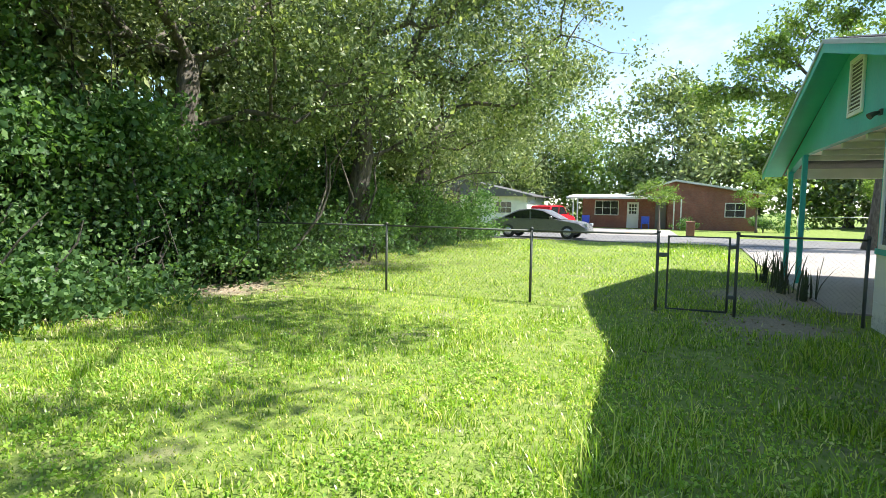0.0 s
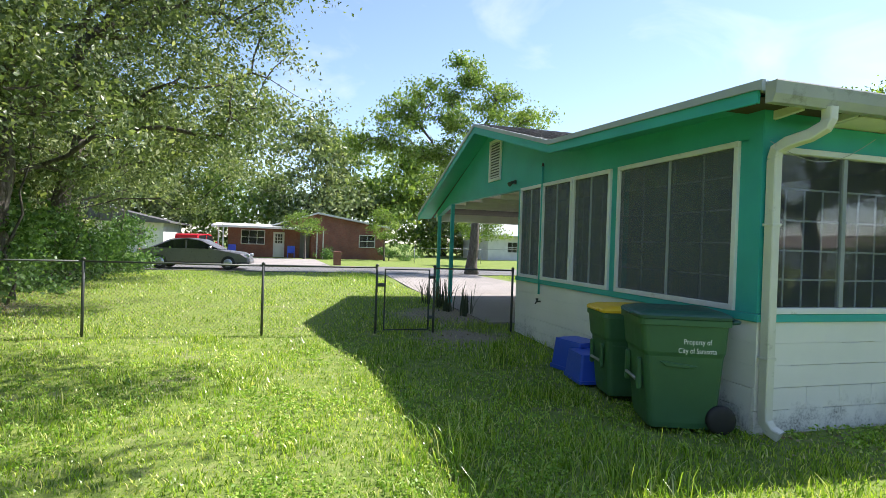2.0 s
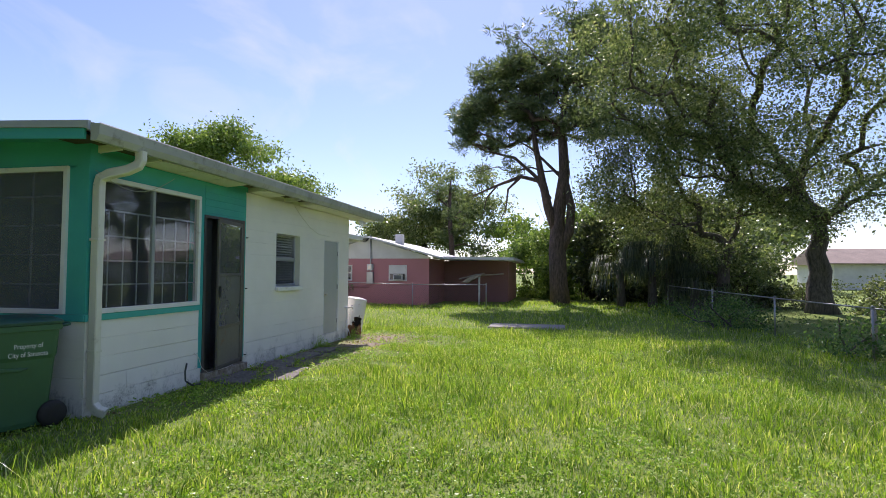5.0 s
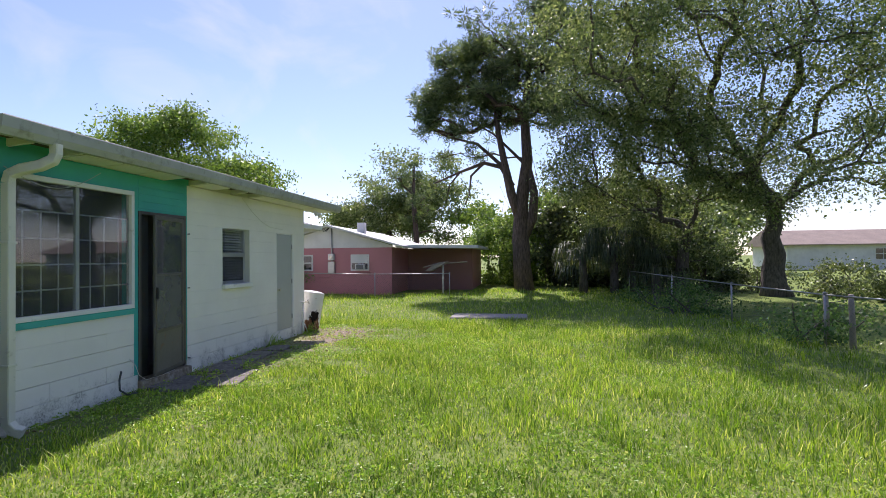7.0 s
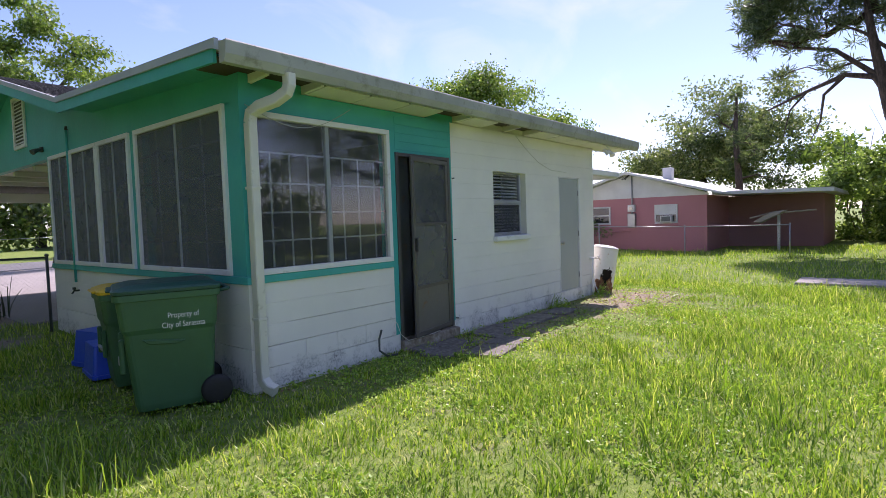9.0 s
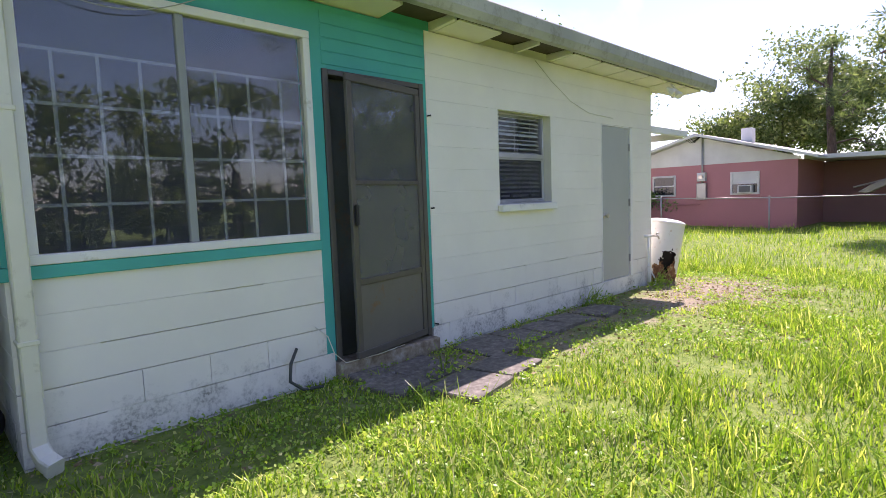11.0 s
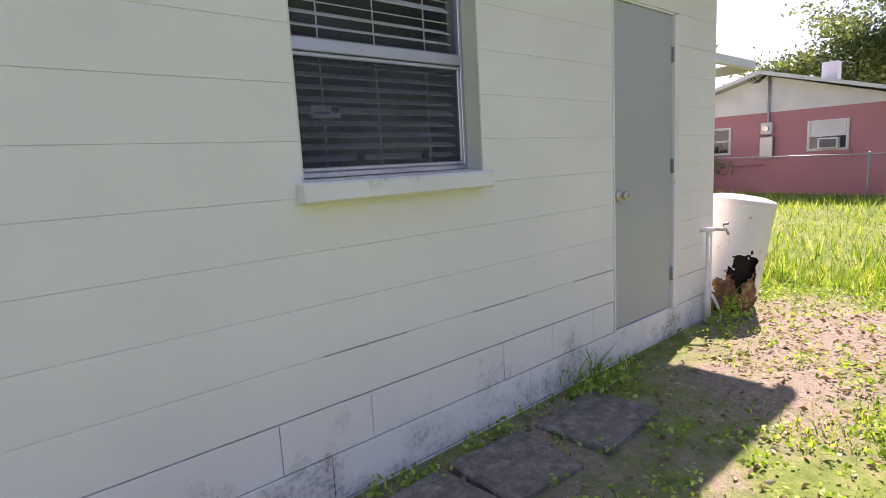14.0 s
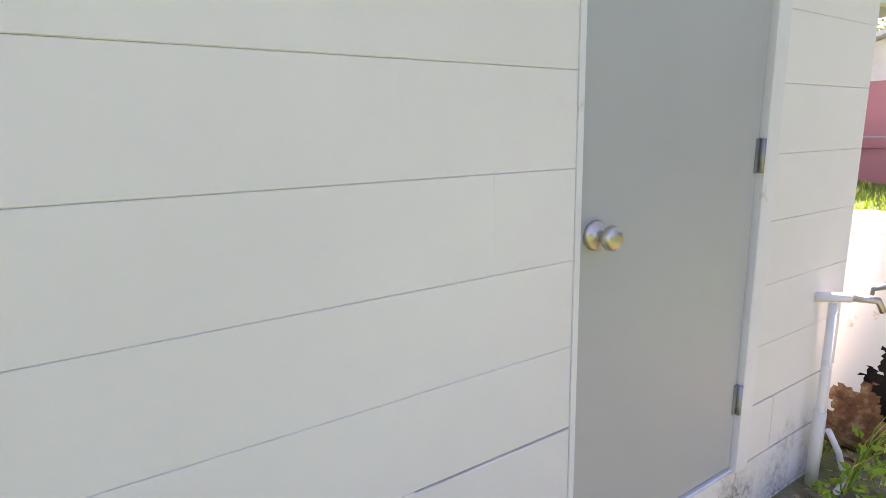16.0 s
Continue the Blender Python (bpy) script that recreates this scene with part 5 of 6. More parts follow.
mast = part("service_mast", tube([(-0.06, 3.22, 0.9), (-0.06, 3.22, 3.05)], 0.03, 8), "steel", ph)
part("meter_box", box(-0.16, 3.1, 1.5, -0.0, 3.36, 1.78, 0.01), "farwhite", ph)
part("meter", tube([(-0.16, 3.23, 1.64), (-0.21, 3.23, 1.64)], 0.07, 14), "brass", ph)
part("breaker_box", box(-0.14, 3.08, 0.9, -0.0, 3.38, 1.44, 0.01), "steel", ph)
part("conduit", tube([(-0.04, 3.3, 0.75), (-0.04, 4.0, 0.75), (-0.04, 4.3, 0.72)], 0.02, 6), "pink", ph)
for k in range(3):
    part("service_wire", tube([(-0.06, 3.22, 3.0), (-0.25, 3.4 + k * 0.06, 2.75), (-0.3, 3.5 + 0.1 * k, 2.9)], 0.012, 5), "black", ph)

# clothes pole
cp = thing("clothes_pole", (19.6, -1.5, 0.16), "white clothesline pole with a sagging torn canopy", "clothesline")
part("pole", tube([(0, 0, -0.1), (0.02, 0, 1.3)], 0.05, 8), "farwhite", cp)
part("arm", tube([(0.02, 0.9, 1.12), (0.0, 0.1, 1.33), (0.0, -0.2, 1.30), (0.0, -1.1, 1.36)], 0.028, 6), "tan_wood", cp)
part("canopy", prism([(0.75, 0.98), (0.45, 1.18), (0.1, 1.34), (-0.25, 1.38), (-0.05, 1.24), (0.25, 1.1), (0.5, 0.95)], "x", -0.35, 0.35, 0.02), "tan_wood", cp)

# brick house across the street
bh = thing("brick_house", (-9.4, 44.0, 0.12), "red brown brick house with a white porch roof", "house")
bm = box(0.6, 0.0, -0.2, 7.2, 7.0, 2.5)
box(7.2, -0.6, -0.2, 13.4, 7.0, 2.6, bm=bm)
part("wall", bm, "brick", bh)
part("gable", prism([(5.5, 2.55), (13.4, 2.55), (13.4, 2.75), (7.7, 3.7), (5.5, 3.2)], "y", -0.58, -0.45), "brick", bh)
part("roof", prism([(4.0, 2.55), (4.0, 2.66), (7.7, 3.86), (14.2, 2.78), (14.2, 2.66), (7.7, 3.72)], "y", -1.0, 7.5), "farwhite", bh)
part("porch_roof", prism([(-1.6, 2.32), (-1.6, 2.48), (2.0, 2.75), (7.5, 2.85), (7.5, 2.75)], "x", -0.5, 7.6), "farwhite", bh)
hung_window(bh, 11.2, 1.0, 12.6, 2.1, pose(0, -0.63, 0))
for x in (0.0, 0.35, 7.6, 8.1):
    part("porch_post", box(x, -1.5, 0.0, x + 0.09, -1.41, 2.33), "farwhite", bh)
hung_window(bh, 1.6, 1.0, 3.5, 2.2, pose(0, -0.03, 0))
dr = part("door", box(4.15, -0.05, 0.0, 5.05, 0.0, 2.08, 0.01), "farwhite", bh, "white front door with small panes")
for k in range(9):
    part("pane", box(4.32 + (k % 3) * 0.20, -0.055, 1.15 + (k // 3) * 0.27, 4.48 + (k % 3) * 0.20, -0.05, 1.38 + (k // 3) * 0.27), "carglass", dr)
part("garage_door", box(6.3, -0.05, 0.0, 7.1, 0.0, 2.1), "interior", bh)
for x, nm in ((1.0, "a"), (5.6, "b")):
    ch = thing("garden_chair", (-9.4 + x, 42.9, 0.14), "blue garden chair on the brick house porch", "chair", "porch chairs")
    part("seat", box(-0.3, -0.3, 0.35, 0.3, 0.3, 0.42, 0.02), "blue", ch)
    part("backrest", box(-0.3, 0.22, 0.42, 0.3, 0.3, 0.95, 0.02), "blue", ch)
    for sx in (-0.26, 0.26):
        for sy in (-0.26, 0.26):
            part("leg", box(sx - 0.03, sy - 0.03, -0.02, sx + 0.03, sy + 0.03, 0.35), "blue", ch)

# other far houses
fh = thing("white_house", (-26, 46, 0.1), "white house behind the red car", "house")
part("wall", box(0, 0, -0.2, 12, 8, 2.7), "farwhite", fh)
part("roof", prism([(-0.6, 2.65), (6.0, 4.1), (12.6, 2.65), (12.6, 2.55), (-0.6, 2.55)], "y", -0.6, 8.6), "roof", fh)
hung_window(fh, 9.0, 1.0, 10.6, 2.1, pose(0, -0.02, 0))
fh = thing("grey_house", (15.0, 47, 0.1), "pale grey house seen beyond the street tree", "house")
part("wall", box(0, 0, -0.2, 14, 8, 2.7), "farwhite", fh)
part("roof", prism([(-0.7, 2.5), (-0.7, 2.62), (4.0, 4.0), (8.7, 2.62), (8.7, 2.5)], "x", -0.7, 14.7), "roof_edge", fh)
hung_window(fh, 2.0, 0.9, 3.6, 2.0, pose(0, -0.02, 0))
hung_window(fh, 5.0, 0.9, 6.6, 2.0, pose(0, -0.02, 0))
# solid dark slab painting the shade of a carport; the wall isn't cut
part("carport_shade_panel", box(8.5, -0.05, 0.0, 11.5, 0.0, 2.3), "interior", fh)
fh = thing("white_house", (52, -50, 0.1), "white house with a tan roof beyond the oak", "house")
part("wall", box(0, 0, -0.2, 8, 20, 2.6), "farwhite", fh)
part("roof", prism([(-0.6, 2.5), (4.0, 4.0), (8.6, 2.5), (8.6, 2.4), (-0.6, 2.4)], "y", -0.7, 20.7), "tanroof", fh)
fwm = pose(-0.02, 0, 0, 0, 0, -90)
hung_window(fh, -12.4, 1.0, -11.0, 2.1, fwm)
hung_window(fh, -8.4, 1.0, -7.0, 2.1, fwm)
chain_fence("chain_fence", [(5.5, 38.0), (11.0, 38.0), (17.0, 38.0), (25.0, 38.0)], 1.2, "pale chain-link fence across the street", steel="steel", fabric=False)
mbx = thing("mailbox_pillar", (-1.05, 31.2, 0.1), "brick mailbox pillar at the kerb", "mailbox")
part("pillar", box(-0.22, -0.22, -0.1, 0.22, 0.22, 0.78, 0.01), "brick", mbx)
part("cap", box(-0.26, -0.26, 0.78, 0.26, 0.26, 0.86, 0.015), "brick", mbx)


def car(m, label, paint, L, H, suv):
    """A parked car: local x is forward."""
    c = thing("parked_car", m, label, "car", "cars across the fence")
    hw = 0.9
    belt = 0.62 * H if suv else 0.66 * H
    lower = [(-L / 2, 0.35), (-L / 2 + 0.05, belt * 0.95), (-L / 2 + 0.5, belt), (L * 0.16, belt), (L / 2 - 0.35, belt * 0.86), (L / 2, belt * 0.62), (L / 2, 0.30), (-L / 2 + 0.1, 0.25)]
    part("body", prism(lower, "y", -hw, hw, 0.07), paint, c)
    if suv:
        cab = [(-L / 2 + 0.08, belt - 0.02), (-L / 2 + 0.30, H * 0.97), (-L * 0.1, H), (L * 0.06, H * 0.97), (L * 0.22, belt - 0.02)]
    else:
        cab = [(-L / 2 + 0.35, belt - 0.02), (-L * 0.22, H * 0.96), (-L * 0.08, H), (L * 0.06, H * 0.96), (L * 0.25, belt - 0.02)]
    cb = prism(cab, "y", -hw * 0.84, hw * 0.84, 0.06)
    part("cabin", cb, paint, c)
    cx = sum(p[0] for p in cab) / len(cab)
    gl = [(cx + (x - cx) * 0.90, belt + 0.02 + (z - belt) * 0.84) for x, z in cab]
    part("side_glass", prism(gl, "y", -hw * 0.855, hw * 0.855), "carglass", c)
    part("pillar", box(cx - 0.03, -hw * 0.862, belt, cx + 0.04, hw * 0.862, H * 0.93), paint, c)
    for x in (-L * 0.31, L * 0.31):
        for s in (-1, 1):
            wh = part("wheel", lathe([(0.16, -0.10), (0.29, -0.11), (0.32, -0.07), (0.32, 0.07), (0.29, 0.11), (0.16, 0.10)], 22), "black", c)
            wh.location, wh.rotation_euler = (x, s * (hw - 0.08), 0.32), (radians(90), 0, 0)
            rim = part("rim", lathe([(0.03, -0.105), (0.19, -0.115), (0.20, 0.0), (0.19, 0.115), (0.03, 0.105)], 16), "alu", wh)
    for s in (-1, 1):
        part("headlight", box(L / 2 - 0.14, s * hw * 0.72 - 0.14, belt * 0.66, L / 2 + 0.01, s * hw * 0.72 + 0.14, belt * 0.80, 0.02), "alu", c)
        part("tail_light", box(-L / 2 - 0.01, s * hw * 0.78 - 0.1, belt * 0.72, -L / 2 + 0.06, s * hw * 0.78 + 0.1, belt * 0.92, 0.02), "red", c)
        part("mirror", box(L * 0.13, s * (hw + 0.02) - 0.07, belt + 0.0, L * 0.13 + 0.12, s * (hw + 0.02) + 0.07, belt + 0.13, 0.03), paint, c)
    part("bumper", box(L / 2 - 0.12, -hw * 0.9, 0.28, L / 2 + 0.04, hw * 0.9, 0.46, 0.04), paint, c)
    return c


car(pose(-8.1, 24.0, 0.135, 0, 0, -4), "silver sedan parked at the kerb of the street", "silver", 4.7, 1.42, False)
car(pose(-9.9, 36.5, 0.14, 0, 0, 75), "red compact sport utility car in a driveway", "red", 4.3, 1.68, True)


# ---- trees and thicket ----
# tall oaks and vines along the west boundary
tree("oak_tree", (-10.5, 9.5, 0.1), 4.2, 0.34, [(-9.5, 9.5, 7.2, 4.6, 4.6, 3.4, 330), (-6.2, 9.8, 5.2, 2.5, 3.0, 1.8, 150), (-5.6, 9.0, 8.2, 3.0, 3.0, 2.2, 230), (-5.6, 10.5, 10.5, 2.8, 2.8, 2.0, 150), (-12.5, 8, 7, 4, 4, 4, 130), (-9.4, 11.0, 4.2, 2.0, 2.6, 1.7, 110), (-9.8, 7.2, 4.3, 1.6, 2.0, 1.6, 90)], 0.10, 74, 0.29, "oakleaf", "bark", "large live oak leaning over the yard from the thicket", (0.8, 0), 90)
tree("oak_tree", (-11.0, 4.8, 0.1), 4.0, 0.30, [(-10.2, 4.2, 6.6, 3.6, 3.6, 3.2, 320), (-12.5, 2.0, 7.5, 3.6, 3.6, 3.6, 230), (-8.9, 5.2, 4.3, 1.9, 2.4, 1.5, 110)], 0.095, 82, 0.30, "oakleaf", "bark", "live oak with many grey stems in the thicket", (0.4, -0.3), 80)
tree("oak_tree", (-11.5, 15.5, 0.1), 4.5, 0.32, [(-9.8, 15.5, 6.6, 4.0, 4.5, 3.6, 280), (-7.3, 16.5, 4.6, 2.2, 3.2, 2.2, 130), (-12.5, 20, 6.5, 4, 4, 4, 130)], 0.115, 80, 0.36, "oakleaf", "bark", "live oak at the street end of the thicket", (1.0, 0.3), 70)
tree("oak_tree", (-13.0, -0.5, 0.1), 4.0, 0.30, [(-12.0, -1.0, 6.4, 3.4, 3.6, 3.4, 300), (-9.6, 0.2, 6.6, 2.0, 2.6, 2.2, 190), (-13.5, -5.0, 6.5, 4, 4, 4, 130)], 0.13, 70, 0.36, "oakleaf", "bark", "tall oak wrapped in vines at the yard side", (0, 0), 60)

# extra oak, crowns kept out of view, placed to throw leaf shadow on the lawn
tree("oak_tree", (-13.2, -3.5, 0.1), 7.2, 0.34, [(-0.5, 3.9, 8.4, 1.7, 2.3, 0.7, 80), (0.9, 0.7, 8.2, 1.2, 1.1, 0.5, 16), (-8.5, -0.5, 9.6, 3.0, 2.6, 1.0, 16)], 0.13, 60, 0.34, "oakleaf", "bark", "unseen oak added so its high limbs cast shade on the lawn", (0.3, 0.3), 40)


def thicket(name, pts, label, mat, leaf, per):
    root = thing(name, (*pts[0][:2], 0.1), label, "shrub")
    o = np.array([pts[0][0], pts[0][1], 0.1])
    blobs = []
    for x, y, h2, d2 in pts:
        blobs.append((x, y, h2 * 0.5, d2, 1.2, h2 * 0.62, int(40 + 26 * h2)))
    leaves, mids, sprays = clusters(blobs, per, 0.25, 0.75)
    leaves[:, 2] = np.maximum(leaves[:, 2], 0.06 + RNG.uniform(0, 0.1, len(leaves)))
    bm = bmesh.new()
    for x, y, h2, d2 in pts:
        for k in range(7):
            a = Vector((x + RNG.normal() * d2 * 0.4, y + RNG.normal() * 0.5, 0.0))
            b = a + Vector((RNG.normal() * 0.5 + 0.2, RNG.normal() * 0.5, h2 * RNG.uniform(0.8, 1.5)))
            r = RNG.uniform(0.012, 0.035)
            tube([p - Vector(o) for p in bent(a, b, 4, 0.12)], [r, r * 0.85, r * 0.7, r * 0.5, r * 0.3], 5, bm, False)
    part("stem_tangle", bm, "bark", root)["kind"] = "stuff"
    leaf_cloud("leaves", leaves - o, leaf, mat, root, 0.72)


thicket("vine_thicket", [(-11.2, y, h2 + 0.7 * math.sin(y * 1.7), 1.25) for y, h2 in ((-3.0, 3.6), (-1.3, 3.9), (0.4, 4.1), (2.0, 3.5), (3.4, 3.3))], "dense wall of broad-leaved vines along the yard", "vine", 0.11, 62)
thicket("vine_thicket", [(-11.0, y, 3.1 + 0.6 * math.sin(y * 2.1), 1.2) for y in (4.8, 6.3, 7.8, 9.3)], "shaded tangle of vines and stems under oaks", "vine", 0.11, 55)
thicket("vine_thicket", [(-10.9, y, 1.9 + 0.5 * math.sin(y * 1.3), 1.1) for y in (10.8, 12.6, 14.6, 16.8, 19.0, 21.0)], "low scrub at the street end of the yard", "vine", 0.11, 45)
thicket("vine_thicket", [(-10.3, y, 1.1 + 0.3 * math.sin(y * 2.3), 0.8) for y in (-3.4, -2.0, -0.6, 0.8, 2.2, 3.6, 5.2, 6.8, 8.4)], "low vines trailing at the edge of the lawn", "vine", 0.09, 52)
thicket("vine_thicket", [(-13.4, y, 5.6, 1.2) for y in (-3, 0, 3, 6, 9, 12, 15, 18, 21)], "tall dark growth filling the back of the thicket", "oakleaf", 0.27, 24)
thicket("far_growth", [(-17.0, y, 9.0, 2.2) for y in (-8, -4, 0, 4, 8, 12, 16, 20)], "deep shaded woodland behind the thicket", "oakleaf", 0.5, 13)
# single slim stems at the thicket's edge
for x, y in ((-9.9, 6.6), (-9.6, 8.1), (-10.0, 7.3), (-9.7, 9.4)):
    sp = thing("sapling", (x, y, 0.08), "thin bare stem leaning out of the thicket", "sapling", "bare stems")
    part("stem", tube(bent((0, 0, -0.05), (RNG.normal() * 0.5, RNG.normal() * 0.4, 3.6), 6, 0.06), [0.035, 0.033, 0.03, 0.026, 0.022, 0.016, 0.01], 7), "bark", sp)

# street tree and green backdrop trees
tree("street_tree", (5.2, 23.2, 0.1), 3.4, 0.30, [(4.6, 23, 10.6, 1.4, 1.4, 0.8, 50), (3.0, 23, 9.4, 1.6, 1.4, 0.6, 54), (6.3, 23, 9.2, 1.5, 1.4, 0.6, 46), (1.2, 22.6, 8.0, 1.6, 1.5, 0.6, 54), (8.0, 23, 8.3, 1.8, 1.5, 0.55, 50), (4.4, 22.5, 7.8, 1.8, 1.6, 0.7, 60), (-0.2, 22.4, 6.6, 1.4, 1.3, 0.55, 46), (2.2, 22.6, 6.3, 1.8, 1.6, 0.6, 60), (6.6, 22.4, 6.3, 1.8, 1.6, 0.6, 54), (4.2, 23, 5.2, 2.2, 1.8, 0.7, 66), (7.8, 22.2, 5.0, 1.4, 1.4, 0.6, 40)], 0.16, 46, 0.27, "lightleaf", "bark", "spreading street tree with light green airy crown", (0.2, 0), 80, shell=0.3)
tree("small_tree", (-2.8, 40.5, 0.1), 1.9, 0.10, [(-2.8, 40.5, 3.0, 1.3, 1.3, 1.0, 70)], 0.14, 40, 0.25, "lightleaf", "bark", "small slender tree before the brick house")
tree("small_tree", (3.6, 41.0, 0.1), 1.9, 0.09, [(3.4, 41, 3.2, 1.0, 1.0, 1.3, 60)], 0.14, 40, 0.25, "lightleaf", "bark", "small tree beside the brick house wall")
tree("small_tree", (9.2, 34.0, 0.1), 1.4, 0.10, [(9.2, 34, 2.6, 1.5, 1.5, 1.3, 90)], 0.15, 45, 0.28, "lightleaf", "bark", "round bright green young tree across the street")
for x, y, s in ((5.4, 41.5, 1.1), (4.2, 42.0, 0.9), (-0.8, 42.2, 0.7)):
    tree("garden_bush", (x, y, 0.05), 0.4, 0.05, [(x, y, 0.7 * s, 0.9 * s, 0.9 * s, 0.7 * s, 40)], 0.12, 40, 0.18, "vine", "bark", "rounded green garden bush by the brick house", category="bush", twigs=10, group="bushes by the brick house")
for i, (x, y, h2, r) in enumerate(((-30, 60, 11, 6), (-20, 58, 10, 6), (-10, 60, 11, 5.5), (-2, 57, 15, 5.5), (6, 58, 14.5, 5.5), (14, 60, 13, 6), (23, 58, 12, 6), (32, 55, 11, 6))):
    tree("background_tree", (x, y, 0.1), h2 * 0.4, 0.4, [(x, y, h2 * 0.62, r, r * 0.7, h2 * 0.38, 170), (x + 2, y - 2, h2 * 0.36, r * 0.9, r * 0.6, h2 * 0.34, 110)], 0.50, 34, 0.95, "oakleaf" if i % 2 else "lightleaf", "bark", "broad green tree behind the houses across the street", group="trees across the street", twigs=20)
tree("background_tree", (-17, 36, 0.1), 3.0, 0.3, [(-16, 36, 6.2, 3.6, 3.6, 2.8, 120)], 0.3, 40, 0.6, "oakleaf", "bark", "broad green tree behind the parked cars", group="trees across the street", twigs=20)
tree("background_tree", (-15, 29.5, 0.1), 3.0, 0.3, [(-13.5, 29.0, 6.4, 3.4, 3.6, 3.0, 140)], 0.26, 45, 0.5, "oakleaf", "bark", "oak overhanging the street behind the sedan", group="trees across the street", twigs=20)

# trees over the house roof and behind the pink house
tree("background_tree", (31, 20.5, 0.1), 5.0, 0.4, [(31, 22.2, 9.2, 3.4, 3.2, 2.6, 190), (31, 18.8, 9.6, 3.0, 2.6, 2.6, 150), (30.5, 14.3, 6.8, 2.6, 2.6, 2.2, 150)], 0.23, 80, 0.55, "lightleaf", "bark", "rounded light green tree beyond the house roof", group="trees beyond the pink house", twigs=20)
tree("background_tree", (40, 6.0, 0.1), 4.0, 0.4, [(40, 5.2, 6.4, 3.2, 2.8, 3.9, 240), (39, 1.8, 6.0, 2.2, 2.0, 3.2, 140), (41, 9.5, 4.0, 3, 2.4, 2.6, 120)], 0.24, 70, 0.60, "oakleaf", "bark", "tall dark oak behind the pink house", group="trees beyond the pink house", twigs=20)
tree("background_tree", (38, -3.5, 0.1), 2.5, 0.3, [(37, -3.0, 3.4, 3.0, 3.6, 2.4, 120), (36, -7.5, 4.0, 3, 3.2, 3.0, 110)], 0.28, 50, 0.45, "lightleaf", "bark", "bright green tree beyond the pink wing", group="trees beyond the pink house", twigs=20)

# pines: round tufts of long needles on bare, bent limbs
def pine(base, stems, blobs, bare_limbs, label, needles=44):
    root = thing("pine_tree", base, label, "tree")
    b = Vector(base)
    bm = bmesh.new()
    for pts, radii in stems:
        tube([Vector(p) - b for p in pts], radii, 12, bm)
    stem, radii = [Vector(p) - b for p in stems[0][0]], stems[0][1]
    leaves, tufts, sprays = clusters([(x - b.x, y - b.y, z - b.z, rx, ry, rz, n) for x, y, z, rx, ry, rz, n in blobs], 1, 0.1, 0.35)
    grow(bm, stem, radii, sprays, 0.022, 0.2)
    for pts, r in bare_limbs:
        tube([Vector(p) - b for p in pts], [r * (1 - 0.8 * i / (len(pts) - 1)) for i in range(len(pts))], 6, bm, False)
    for q in tufts[::2]:
        s = sprays[int(np.argmin(np.linalg.norm(sprays - q, axis=1)))]
        tube(bent(s, q, 2, 0.2), [0.02, 0.014, 0.006], 4, bm, False)
    part("trunk", bm, "pinebark", root)
    c = np.repeat(tufts, needles, 0)
    d = RNG.normal(size=c.shape)
    d /= np.linalg.norm(d, axis=1)[:, None]
    d[:, 2] = d[:, 2] * 0.7 + 0.25
    leaf_cloud("crown", c + d * RNG.uniform(0.02, 0.22, len(c))[:, None], 0.27, "pineneedle", root, 0.13, 0.0, dirs=d)


